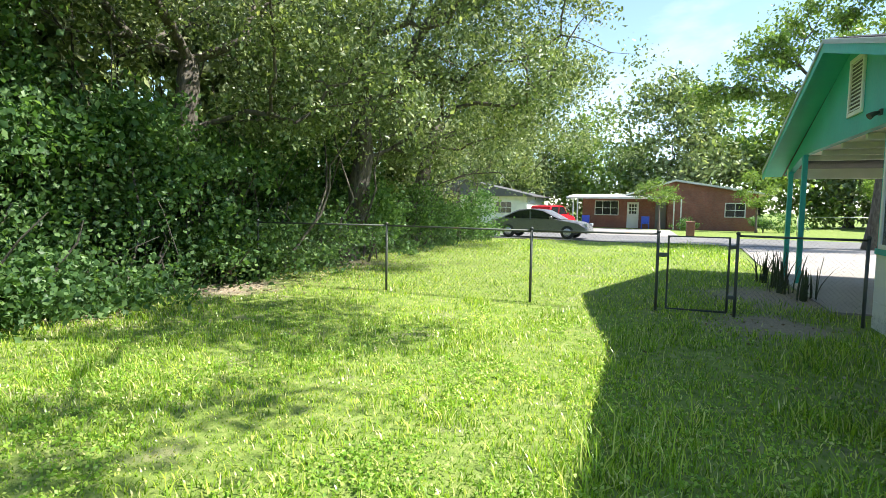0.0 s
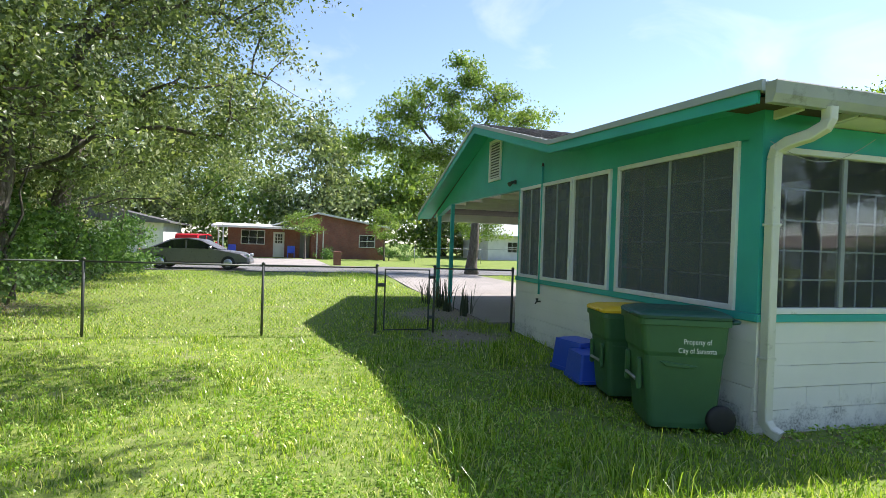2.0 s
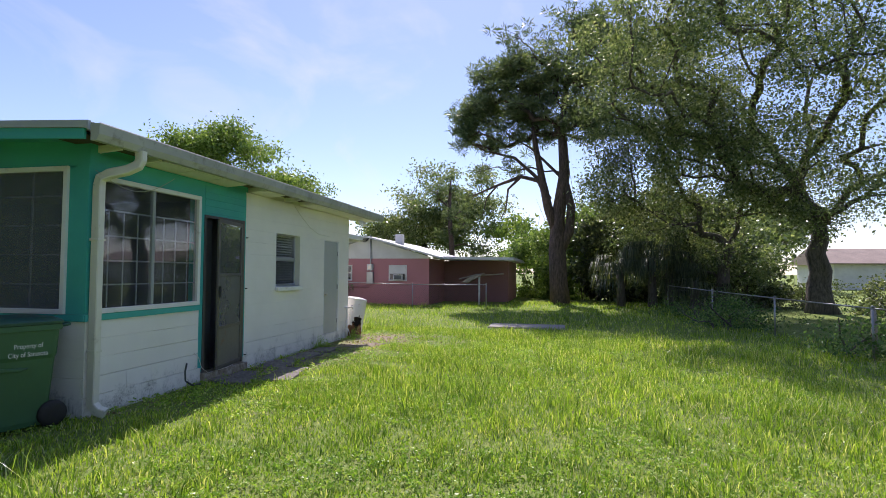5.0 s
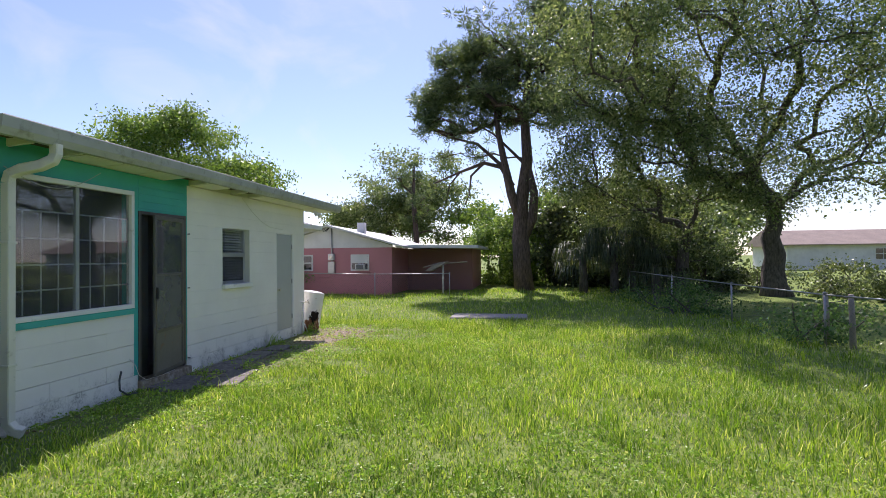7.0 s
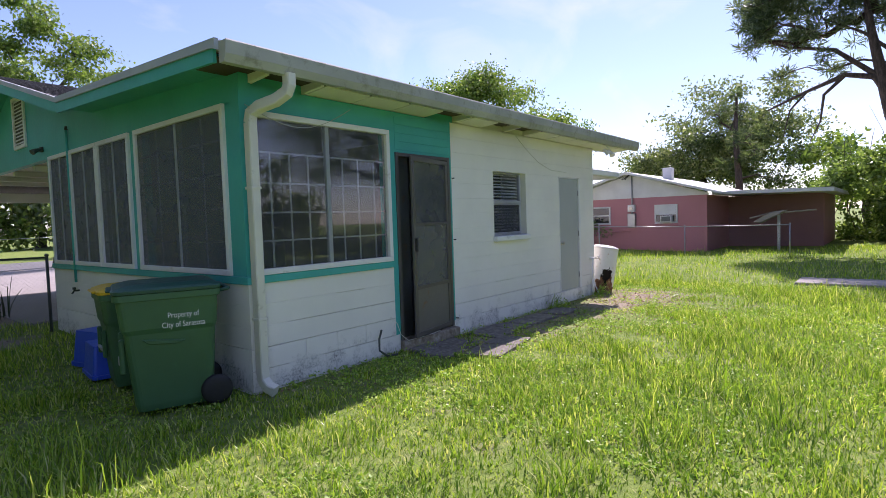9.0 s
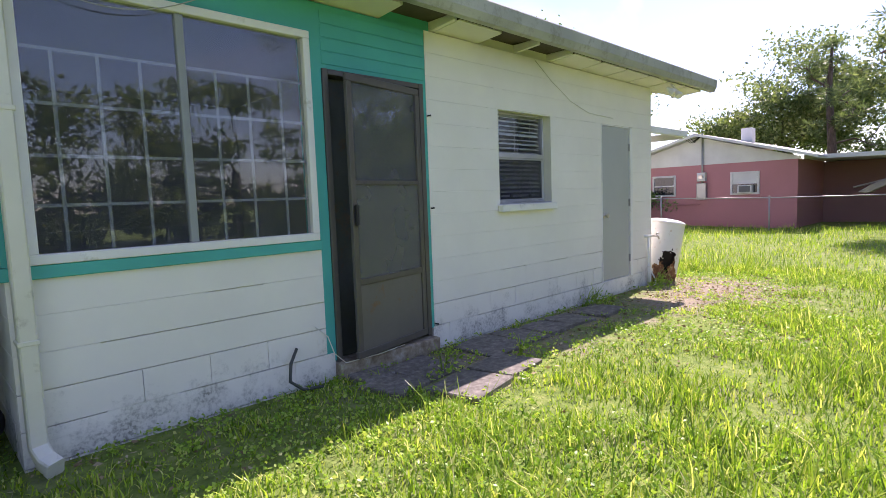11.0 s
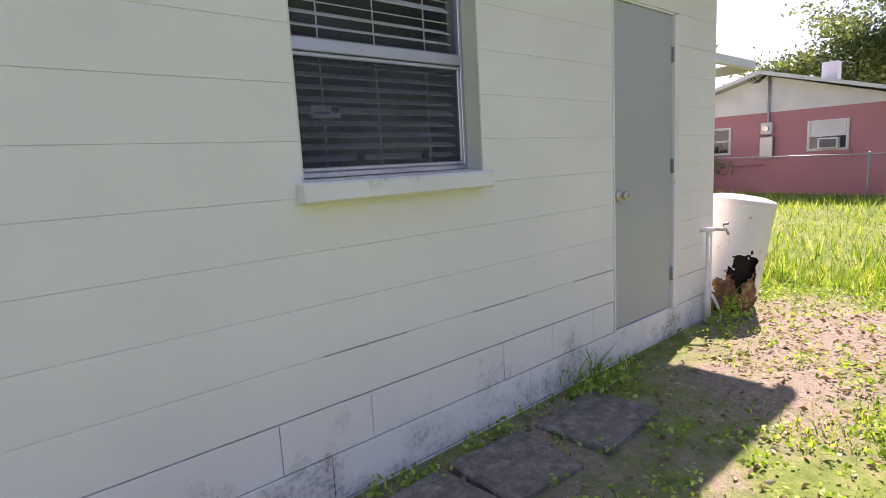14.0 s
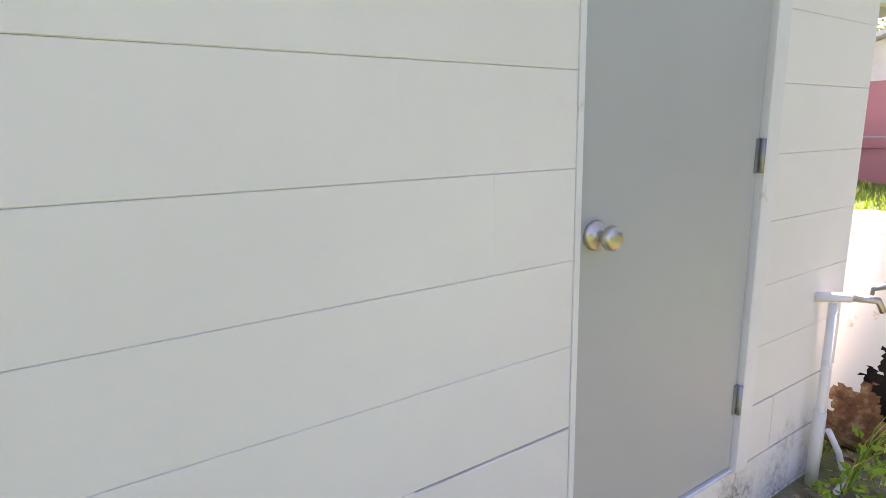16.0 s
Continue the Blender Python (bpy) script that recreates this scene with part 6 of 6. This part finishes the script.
pine((21.0, -5.1, 0.15),
     [([(21.0, -5.1, -0.1), (21.05, -5.0, 1.2), (21.1, -4.95, 2.6), (21.1, -5.0, 4.2), (21.1, -5.3, 6.2), (21.1, -5.2, 8.2), (21.1, -5.4, 10.4), (21.15, -5.6, 12.6)], [0.5, 0.42, 0.40, 0.32, 0.26, 0.20, 0.13, 0.06]),
      ([(21.1, -5.05, 2.5), (21.0, -5.5, 3.5), (21.0, -5.6, 4.6), (21.05, -5.3, 6.0)], [0.24, 0.22, 0.2, 0.15]),
      ([(21.1, -4.95, 3.4), (21.0, -4.55, 4.6), (21.0, -4.3, 5.8), (21.0, -4.0, 7.4), (21.0, -3.8, 8.8)], [0.25, 0.22, 0.18, 0.13, 0.07])],
     [(21.0, -3.9, 11.2, 1.9, 2.0, 1.5, 230), (21.0, -2.3, 10.2, 1.6, 1.5, 1.2, 150), (21.0, -1.1, 9.1, 1.3, 1.1, 0.8, 95), (20.8, -0.7, 8.2, 1.0, 0.7, 0.6, 50), (21.0, -5.9, 12.9, 1.4, 1.3, 0.8, 100), (21.3, -4.2, 9.3, 1.9, 2.0, 0.8, 130), (21.0, -2.2, 7.9, 1.4, 1.6, 0.5, 60), (21.2, -6.4, 10.6, 1.8, 1.4, 1.4, 110), (21.2, -6.8, 8.2, 1.6, 1.3, 1.0, 80), (21.1, -5.0, 8.6, 1.6, 1.8, 1.0, 100), (21.0, -7.6, 11.6, 1.6, 1.4, 1.4, 80), (21.0, -2.0, 6.5, 0.9, 0.9, 0.5, 14)],
     [([(21.0, -4.6, 5.0), (21.0, -4.1, 5.9), (20.9, -3.3, 6.1), (20.8, -2.2, 5.7), (20.7, -1.0, 5.2)], 0.15), ([(20.9, -3.3, 6.1), (20.8, -2.7, 5.5), (20.8, -2.6, 4.6), (20.7, -2.3, 3.9)], 0.07), ([(20.8, -2.2, 5.7), (20.7, -1.7, 5.1), (20.7, -1.5, 4.2)], 0.05), ([(21.0, -4.3, 5.8), (20.9, -3.0, 7.0), (20.9, -1.6, 7.4), (20.8, -0.6, 7.9)], 0.10), ([(21.1, -5.2, 6.0), (20.9, -3.8, 7.4), (20.9, -2.6, 8.2)], 0.09)],
     "tall pine with round dark needle tufts and bare crooked limbs", 40)
pine((33.0, 2.4, 0.2), [([(33, 2.4, 0.0), (33, 2.3, 3.0), (33, 2.5, 6.0), (33, 2.4, 8.4)], [0.25, 0.2, 0.14, 0.05])],
     [(33, 2.8, 7.4, 1.2, 1.3, 1.0, 46), (33, 2.2, 5.6, 1.2, 1.3, 0.9, 40), (33, 1.6, 4.2, 1.0, 0.9, 0.6, 24)], [([(33, 2.3, 3.4), (33, 1.4, 3.6), (33, 0.7, 3.2)], 0.06)], "smaller pine with drooping needle tufts beyond the pink house", 36)

# live oaks over the back boundary
tree("oak_tree", (17.7, -14.5, 0.1), 3.4, 0.44, [(11.3, -8.6, 9.6, 2.4, 2.0, 1.2, 110), (13.6, -7.5, 8.3, 2.8, 2.0, 2.0, 190), (13.0, -10.4, 9.2, 3.2, 2.6, 2.2, 250), (12.2, -13.4, 8.6, 3.2, 2.8, 2.2, 230), (16.2, -9.8, 6.6, 2.4, 2.0, 1.5, 170), (15.4, -12.4, 5.8, 2.8, 2.2, 1.5, 190), (13.6, -15.4, 6.0, 3.0, 2.2, 1.7, 150), (17.4, -11.0, 9.8, 3.4, 3.0, 2.0, 150), (15.4, -13.7, 3.7, 1.4, 1.0, 0.6, 44), (12.0, -14.8, 4.2, 2.2, 1.6, 0.8, 60), (16.6, -11.8, 4.2, 1.6, 1.1, 0.7, 50)], 0.105, 60, 0.34, "oakleaf", "bark", "wide live oak with dark spreading limbs over the fence", (-0.5, 0.3), 160, shell=0.2)
tree("oak_tree", (19.2, -11.2, 0.1), 2.6, 0.30, [(18.2, -8.9, 7.2, 2.2, 1.8, 1.8, 110), (17.6, -11.4, 6.6, 2.2, 1.6, 1.3, 100), (19.6, -8.0, 4.8, 1.8, 1.3, 1.4, 80), (18.2, -13.0, 5.2, 1.6, 1.2, 0.9, 60), (19.4, -9.6, 4.6, 1.8, 1.3, 1.2, 80), (19.6, -7.0, 6.4, 2.0, 1.5, 1.6, 90), (19.4, -7.6, 9.6, 2.0, 1.7, 2.0, 90), (18.4, -9.6, 9.6, 2.2, 1.8, 1.8, 70), (20.0, -9.5, 2.6, 2.0, 2.2, 1.4, 130), (20.2, -12.4, 2.4, 1.8, 1.8, 1.3, 90)], 0.12, 52, 0.38, "oakleaf", "bark", "dark live oak with bent stems beside the pine", (-0.3, -0.5), 90, shell=0.3)


def palmetto(base, height, n, label):
    """A low palm: arched stalks, each with a fan of narrow drooping leaf strips."""
    root = thing("palmetto", base, label, "palm", "palms under the oak")
    part("trunk", tube([(0, 0, -0.1), (0.05, 0, height * 0.5), (0.0, 0.05, height)], [0.2, 0.17, 0.15], 9), "bark", root)
    bm = bmesh.new()
    v, f = [], []
    for k in range(n):
        a, tilt = RNG.uniform(0, 6.28), RNG.uniform(-0.5, 1.0)
        out = Vector((math.cos(a), math.sin(a), 0))
        ln = RNG.uniform(0.7, 1.1)
        tip = Vector((0, 0, height)) + out * ln * math.cos(tilt) + Vector((0, 0, ln * math.sin(tilt)))
        tube([(0, 0, height), tuple((Vector((0, 0, height + 0.12)) + tip) / 2), tuple(tip)], [0.02, 0.014, 0.01], 4, bm, False)
        side = Vector((-math.sin(a), math.cos(a), 0))
        for j in range(15):
            g = (j / 14 - 0.5) * 2.7
            dr = (out * math.cos(g) + side * math.sin(g)).normalized()
            l2 = RNG.uniform(0.6, 0.95)
            w = dr.cross(Vector((0, 0, 1))).normalized() * 0.022
            mid, end = tip + dr * l2 * 0.5 + Vector((0, 0, 0.05)), tip + dr * l2 * 0.72 - Vector((0, 0, l2 * RNG.uniform(0.45, 0.8)))
            i = len(v)
            v += [tip - w * 0.4, tip + w * 0.4, mid + w, mid - w, end, end + w * 0.2]
            f += [(i, i + 1, i + 2, i + 3), (i + 3, i + 2, i + 5, i + 4)]
    part("stalk", bm, "palmleaf", root)["kind"] = "stuff"
    link_mesh("fronds", raw_mesh("fronds", np.array([tuple(q) for q in v]), np.array(f)), "palmleaf", root)["kind"] = "stuff"


for x, y, h2, n in ((19.4, -7.6, 1.5, 34), (19.0, -8.8, 2.0, 40), (19.6, -9.6, 1.4, 30), (18.8, -10.4, 1.1, 26)):
    palmetto((x, y, 0.2), h2, n, "grey-green fan palm with drooping fronds under the oak")
thicket("dark_shrubs", [(25.0, -8.5, 5.2, 1.6), (23.6, -10.2, 5.0, 1.6), (22.6, -11.8, 4.4, 1.6), (24.6, -7.0, 4.6, 1.2), (21.4, -12.9, 2.6, 1.4)], "dark shrub mass under the pine", "darkoak", 0.2, 50)
thicket("hedge_scrub", [(25.5, -4.8, 4.0, 1.0), (27.5, -3.6, 3.4, 1.2), (26.5, -6.0, 5.0, 1.4)], "lighter green scrub beside the pink wing", "lightleaf", 0.15, 52)
thicket("hedge_scrub", [(20.0, -14.6, 1.0, 1.0), (17.4, -17.0, 1.1, 1.3), (14.8, -17.6, 1.0, 1.3), (12.0, -18.0, 1.0, 1.3)], "low clipped hedge behind the boundary fence", "darkoak", 0.10, 60)
thicket("hedge_scrub", [(x, -21.5, 2.4 + 0.5 * math.sin(x), 1.8) for x in (-9, -5.5, -2, 1.5, 5, 8.5, 12, 15.5)], "rough scrub along the back of the neighbouring yard", "darkoak", 0.24, 24)
thicket("fence_vines", [(13.2, -9.9, 0.55, 0.7), (11.6, -10.2, 0.5, 0.6), (6.9, -10.9, 0.6, 0.5), (15.4, -9.7, 0.7, 0.8)], "thin weeds and vines grown into the boundary fence", "vine", 0.07, 26)
for x, y, h2, r in ((36, -15, 7.0, 4.0), (46, -22, 8.0, 4.0)):
    tree("background_tree", (x, y, 0.1), h2 * 0.4, 0.35, [(x, y, h2 * 0.62, r, r, h2 * 0.36, 140), (x, y + 2, h2 * 0.36, r * 0.8, r * 0.8, h2 * 0.25, 60)], 0.36, 40, 0.7, "oakleaf", "bark", "broad tree between the houses beyond the boundary", group="trees beyond the boundary", twigs=20)
for x, h2 in ((-13, 9.0), (-4.5, 8.0), (4.5, 6.6), (11.5, 8.5)):
    tree("background_tree", (x, -22.5, 0.1), h2 * 0.35, 0.35, [(x, -22.5, h2 * 0.6, 4.2, 3.0, h2 * 0.36, 80), (x + 2.5, -21.5, h2 * 0.3, 3.0, 2.2, h2 * 0.16, 40)], 0.26, 45, 0.36, "oakleaf", "bark", "broad oak behind the yard, mirrored in the windows", group="trees behind the yard", twigs=30, shell=0.4)
tree("garden_bush", (17.4, 4.9, 0.1), 0.5, 0.05, [(17.4, 4.9, 0.85, 0.55, 0.6, 0.55, 60)], 0.09, 45, 0.14, "vine", "bark", "rounded green bush by the pink house wall", category="bush", twigs=10)

# ---- lawn: blades, weeds, litter ----
def lawn_places(n, x0, y0, x1, y1):
    p = np.stack([RNG.uniform(x0, x1, n), RNG.uniform(y0, y1, n)], 1)
    x, y = p[:, 0], p[:, 1]
    ok = ~((x > -0.03) & (x < 7.6) & (y > -0.03) & (y < 12))
    ok &= ~((x > 7.5) & (x < 14) & (y > 2.8) & (y < 12))
    ok &= ~((x > -0.3) & (x < 6) & (y > 6.0) & (y < 23))
    ok &= ~((x > 10.2) & (x < 11.3) & (y > -5.15) & (y < -3.05))
    ok &= y < 22.5
    for px, py, w2, d2, a in PAVERS:
        ok &= ~((np.abs(x - px) < w2 / 2 - 0.01) & (np.abs(y - py) < d2 / 2 - 0.01))
    ok &= ~((x > PX - 0.1) & (y > -2.7))
    return p[ok]


def fbm(x, y, s, seed):
    """Smooth numpy noise, 0 to 1."""
    r = np.random.default_rng(seed)
    out = np.zeros_like(x)
    for k in range(7):
        a, f = r.uniform(0, 6.28), s * r.uniform(0.6, 2.2)
        out += np.sin((x * math.cos(a) + y * math.sin(a)) * f + r.uniform(0, 6.28))
    return np.clip(0.5 + out / 7.0, 0.0, 1.0)


def bare(x, y):
    """1 where the soil is bare: by the gate, the wall foot, the tank, under the trees."""
    b = np.zeros_like(x)
    for cx, cy, r in ((-1.2, 4.9, 0.9), (7.6, -0.8, 0.9), (4.2, -0.8, 0.75), (3.0, -0.6, 0.7), (5.2, -0.6, 0.7), (-0.5, 7.6, 1.6), (-10.0, 4.5, 1.2), (-10.2, 8.5, 1.3), (-9.9, 1.8, 0.7)):
        b = np.maximum(b, np.clip(1.35 - np.hypot(x - cx, (y - cy) * 1.2) / r + 0.35 * (fbm(x, y, 3.0, 5) - 0.5), 0, 1))
    worn = np.clip((fbm(x, y, 3.1, 17) - 0.45) * 2.2, 0, 0.7) * (x > 2.2) * np.clip((y + 3.4) / 1.2, 0, 1) * (y < 0) * (x < 9)
    shade = np.clip((fbm(x, y, 2.6, 41) - 0.3) * 1.2, 0, 0.35) * np.clip((x + 2.7) / 0.5, 0, 1) * (x < 0) * np.clip((y + 0.2) / 0.6, 0, 1) * (y < 5.5)
    return np.maximum(np.maximum(b, worn), shade)


def blades(name, p, height, width, segs, label, material="grass"):
    n = len(p)
    x, y = p[:, 0], p[:, 1]
    tall = 0.45 + 0.75 * fbm(x, y, 1.1, 3) ** 1.5 + 0.9 * fbm(x, y, 4.2, 8) ** 2 + 0.8 * np.clip(fbm(x, y, 7.5, 12) - 0.62, 0, 1) * 2.5
    h = height * tall * RNG.uniform(0.55, 1.35, n) * (1 - 0.55 * np.clip(bare(x, y) * 1.3, 0, 1)) * (1 - 0.5 * np.clip((y + 2.2) / 1.2, 0, 1) * (y < 0) * np.clip((x + 0.2) / 1.2, 0, 1) * (x < 9))
    h *= 1 - 0.42 * np.clip((-1.4 - x) / 1.5, 0, 1) * np.clip((y + 4.5) / 2.0, 0, 1)
    a = RNG.uniform(0, 2 * math.pi, n)
    d = np.stack([np.cos(a), np.sin(a), np.zeros(n)], 1)
    s = np.stack([-np.sin(a), np.cos(a), np.zeros(n)], 1)
    lean = RNG.uniform(0.2, 1.25, n) * h
    w = width * RNG.uniform(0.6, 1.4, n)
    base = np.stack([x, y, gz(x, y) - 0.01], 1)
    up = np.array([0, 0, 1.0])
    if segs == 2:
        mid = base + d * (lean * 0.28)[:, None] + up * (h * 0.6)[:, None]
        tip = base + d * lean[:, None] + up * h[:, None]
        v = np.stack([base - s * w[:, None] / 2, base + s * w[:, None] / 2, mid + s * w[:, None] * 0.42, mid - s * w[:, None] * 0.42, tip], 1).reshape(-1, 3)
        i = np.arange(n)[:, None] * 5
        f = np.concatenate([i + np.array([[0, 1, 2]]), i + np.array([[0, 2, 3]]), i + np.array([[3, 2, 4]])])
    else:
        tip = base + d * lean[:, None] * 0.8 + up * h[:, None]
        v = np.stack([base - s * w[:, None] / 2, base + s * w[:, None] / 2, tip], 1).reshape(-1, 3)
        f = np.arange(n)[:, None] * 3 + np.array([[0, 1, 2]])
    ob = link_mesh(name, raw_mesh(name, v, f), material)
    return tagged(ob, label, "grass", kind="stuff")


def near_path(p):
    mids = np.array([e[1][:2] for e in PATH_SPOTS])
    return np.min(np.hypot(p[:, 0, None] - mids[None, :, 0], p[:, 1, None] - mids[None, :, 1]), 1)


# stretches of the plan along which the yard is walked
PATH_SPOTS = [(0, (-2.6, -3.2)), (0, (-4.0, -3.9)), (0, (-5.0, -4.9)), (0, (-3.0, -4.7)), (0, (-1.0, -3.9)), (0, (1.0, -3.0)), (0, (3.0, -1.9)), (0, (5.0, -1.0)), (0, (-3.5, -1.5)), (0, (-2.5, -2.5))]
p = lawn_places(560000, -10.5, -11.5, 10, 9.0)
dist = near_path(p)
p1 = p[(RNG.random(len(p)) < np.clip(1.25 - dist / 7.5, 0.10, 1)) & (RNG.random(len(p)) > bare(p[:, 0], p[:, 1]))]
blades("lawn_grass", p1, 0.074, 0.0092, 2, "lush uneven lawn grass, bright green in the sun")
p = lawn_places(190000, -10.5, -10.5, 22, 22.5)
dist = near_path(p)
p2 = p[(dist > 3.5) & (RNG.random(len(p)) > bare(p[:, 0], p[:, 1]) * 0.9)]
blades("lawn_grass", p2, 0.10, 0.016, 1, "lawn grass farther off, uneven and bright green")
p = lawn_places(52000, -8, -9, 9, 4)
cl = fbm(p[:, 0], p[:, 1], 1.7, 21)
edge = np.exp(-((p[:, 0] + 2.9) / 0.35) ** 2) * (p[:, 1] > -1) * (p[:, 1] < 5)
p3 = p[(RNG.random(len(p)) < np.clip((cl - 0.60) * 3, 0, 0.5) + 0.9 * edge) & (bare(p[:, 0], p[:, 1]) < 0.3)]
blades("tall_grass", p3, 0.19, 0.0075, 2, "taller tufts of grass with bent blades")
# low broad weeds
p = lawn_places(30000, -8, -9, 10, 6)
dist = near_path(p)
low = np.clip((p[:, 1] + 3.2) / 1.5, 0, 1) * (p[:, 0] > 1.0) * 0.10
p4 = p[(RNG.random(len(p)) < np.clip(1.2 - dist / 6, 0.03, 1)) & (fbm(p[:, 0], p[:, 1], 2.0, 31) > 0.44 - low) & (RNG.random(len(p)) > 0.8 * bare(p[:, 0], p[:, 1]))]
c = np.repeat(np.stack([p4[:, 0], p4[:, 1], gz(p4[:, 0], p4[:, 1]) + RNG.uniform(0.015, 0.05, len(p4))], 1), 11, 0)
c += RNG.normal(size=c.shape) * np.array([0.034, 0.034, 0.010])
c = c[~((c[:, 0] > 0) & (c[:, 0] < 7.6) & (c[:, 1] > -0.02))]
tagged(leaf_cloud("lawn_weeds", c, 0.027, "weed", None, 0.75, -0.15, 0.5), "low broad-leaved weeds between the grass", "weeds")
# dry litter
spots = []
for cx, cy, r, n in ((7.5, -0.9, 0.7, 420), (3.6, -0.35, 0.6, 200), (4.8, -0.9, 0.9, 260), (-10.0, 2.0, 1.0, 900), (-9.8, 5.0, 1.1, 1500), (-9.9, 8.0, 1.2, 1500), (-10.0, 12, 1.4, 1200), (-1.2, 4.2, 1.2, 500), (6.2, -1.4, 0.9, 420), (7.6, -1.2, 0.8, 500), (5.2, -1.6, 0.8, 260), (0.6, -0.2, 0.4, 100)):
    q = np.stack([cx + RNG.normal(size=n) * r, cy + RNG.normal(size=n) * r * (1.0 if cy < 0 else 1.6)], 1)
    q[:, 1] = np.where((cy < 0) & (q[:, 1] > -0.04), -0.04 - RNG.uniform(0, 0.5, n), q[:, 1])
    spots.append(q)
q = np.concatenate(spots)
q = q[~((q[:, 0] > -0.05) & (q[:, 0] < 7.6) & (q[:, 1] > -0.03))]
c = np.stack([q[:, 0], q[:, 1], gz(q[:, 0], q[:, 1]) + RNG.uniform(0.004, 0.02, len(q))], 1)
tagged(leaf_cloud("leaf_litter", c, 0.04, "litter", None, 0.5, 0.0, 0.85), "dry brown leaves and bark chips on the soil", "litter")
# weeds against the wall foot
for x, y, n in ((5.75, -0.08, 16), (5.5, -0.1, 8), (7.38, -0.14, 8), (7.62, -0.1, 10), (2.6, -0.55, 9), (3.35, -0.75, 10)):
    tf = thing("weed_tuft", (x, y, float(gz(x, y))), "wiry weed tuft at the foot of the wall", "weed", "weeds at the wall")
    bm = bmesh.new()
    for k in range(n):
        a, h2 = RNG.uniform(0, 6.28), RNG.uniform(0.08, 0.30)
        e = Vector((math.cos(a) * h2 * 0.6, -abs(math.sin(a)) * h2 * 0.6, h2))
        tube([(0, 0, -0.02), (e.x * 0.4, e.y * 0.4, h2 * 0.65), tuple(e)], [0.004, 0.003, 0.001], 3, bm, False)
    part("stem_tangle", bm, "weed", tf)["kind"] = "stuff"
    cc = RNG.normal(size=(n * 6, 3)) * np.array([0.10, 0.05, 0.05]) + np.array([0, -0.08, 0.07])
    leaf_cloud("leaves", cc, 0.045, "weed", tf, 0.5)


# ---- block courses ----
def back_spans(z0, z1):
    s = [(0.0, WALL_END)]
    mid = (z0 + z1) / 2
    if mid > 1.03:
        s = cut(s, -1.0, 3.056)
    else:
        s = cut(s, 1.90, 3.056) if mid > 0.12 else cut(s, 1.97, 3.04)
    if 1.24 < mid < 2.28:
        s = cut(s, 4.01 if mid < 1.30 else 4.04, 4.985)
    if 0.21 < mid < 2.25:
        s = cut(s, 6.11, 6.948)
    return s


lay_blocks(wall_back, back_spans, TOP, lambda x, z: pose(x, 0.0, z))
lay_blocks(wall_gable, lambda z0, z1: [(0.03, 5.44)], 1.03, lambda x, z: pose(0.0, 5.47 - x, z, 0, 0, -90))
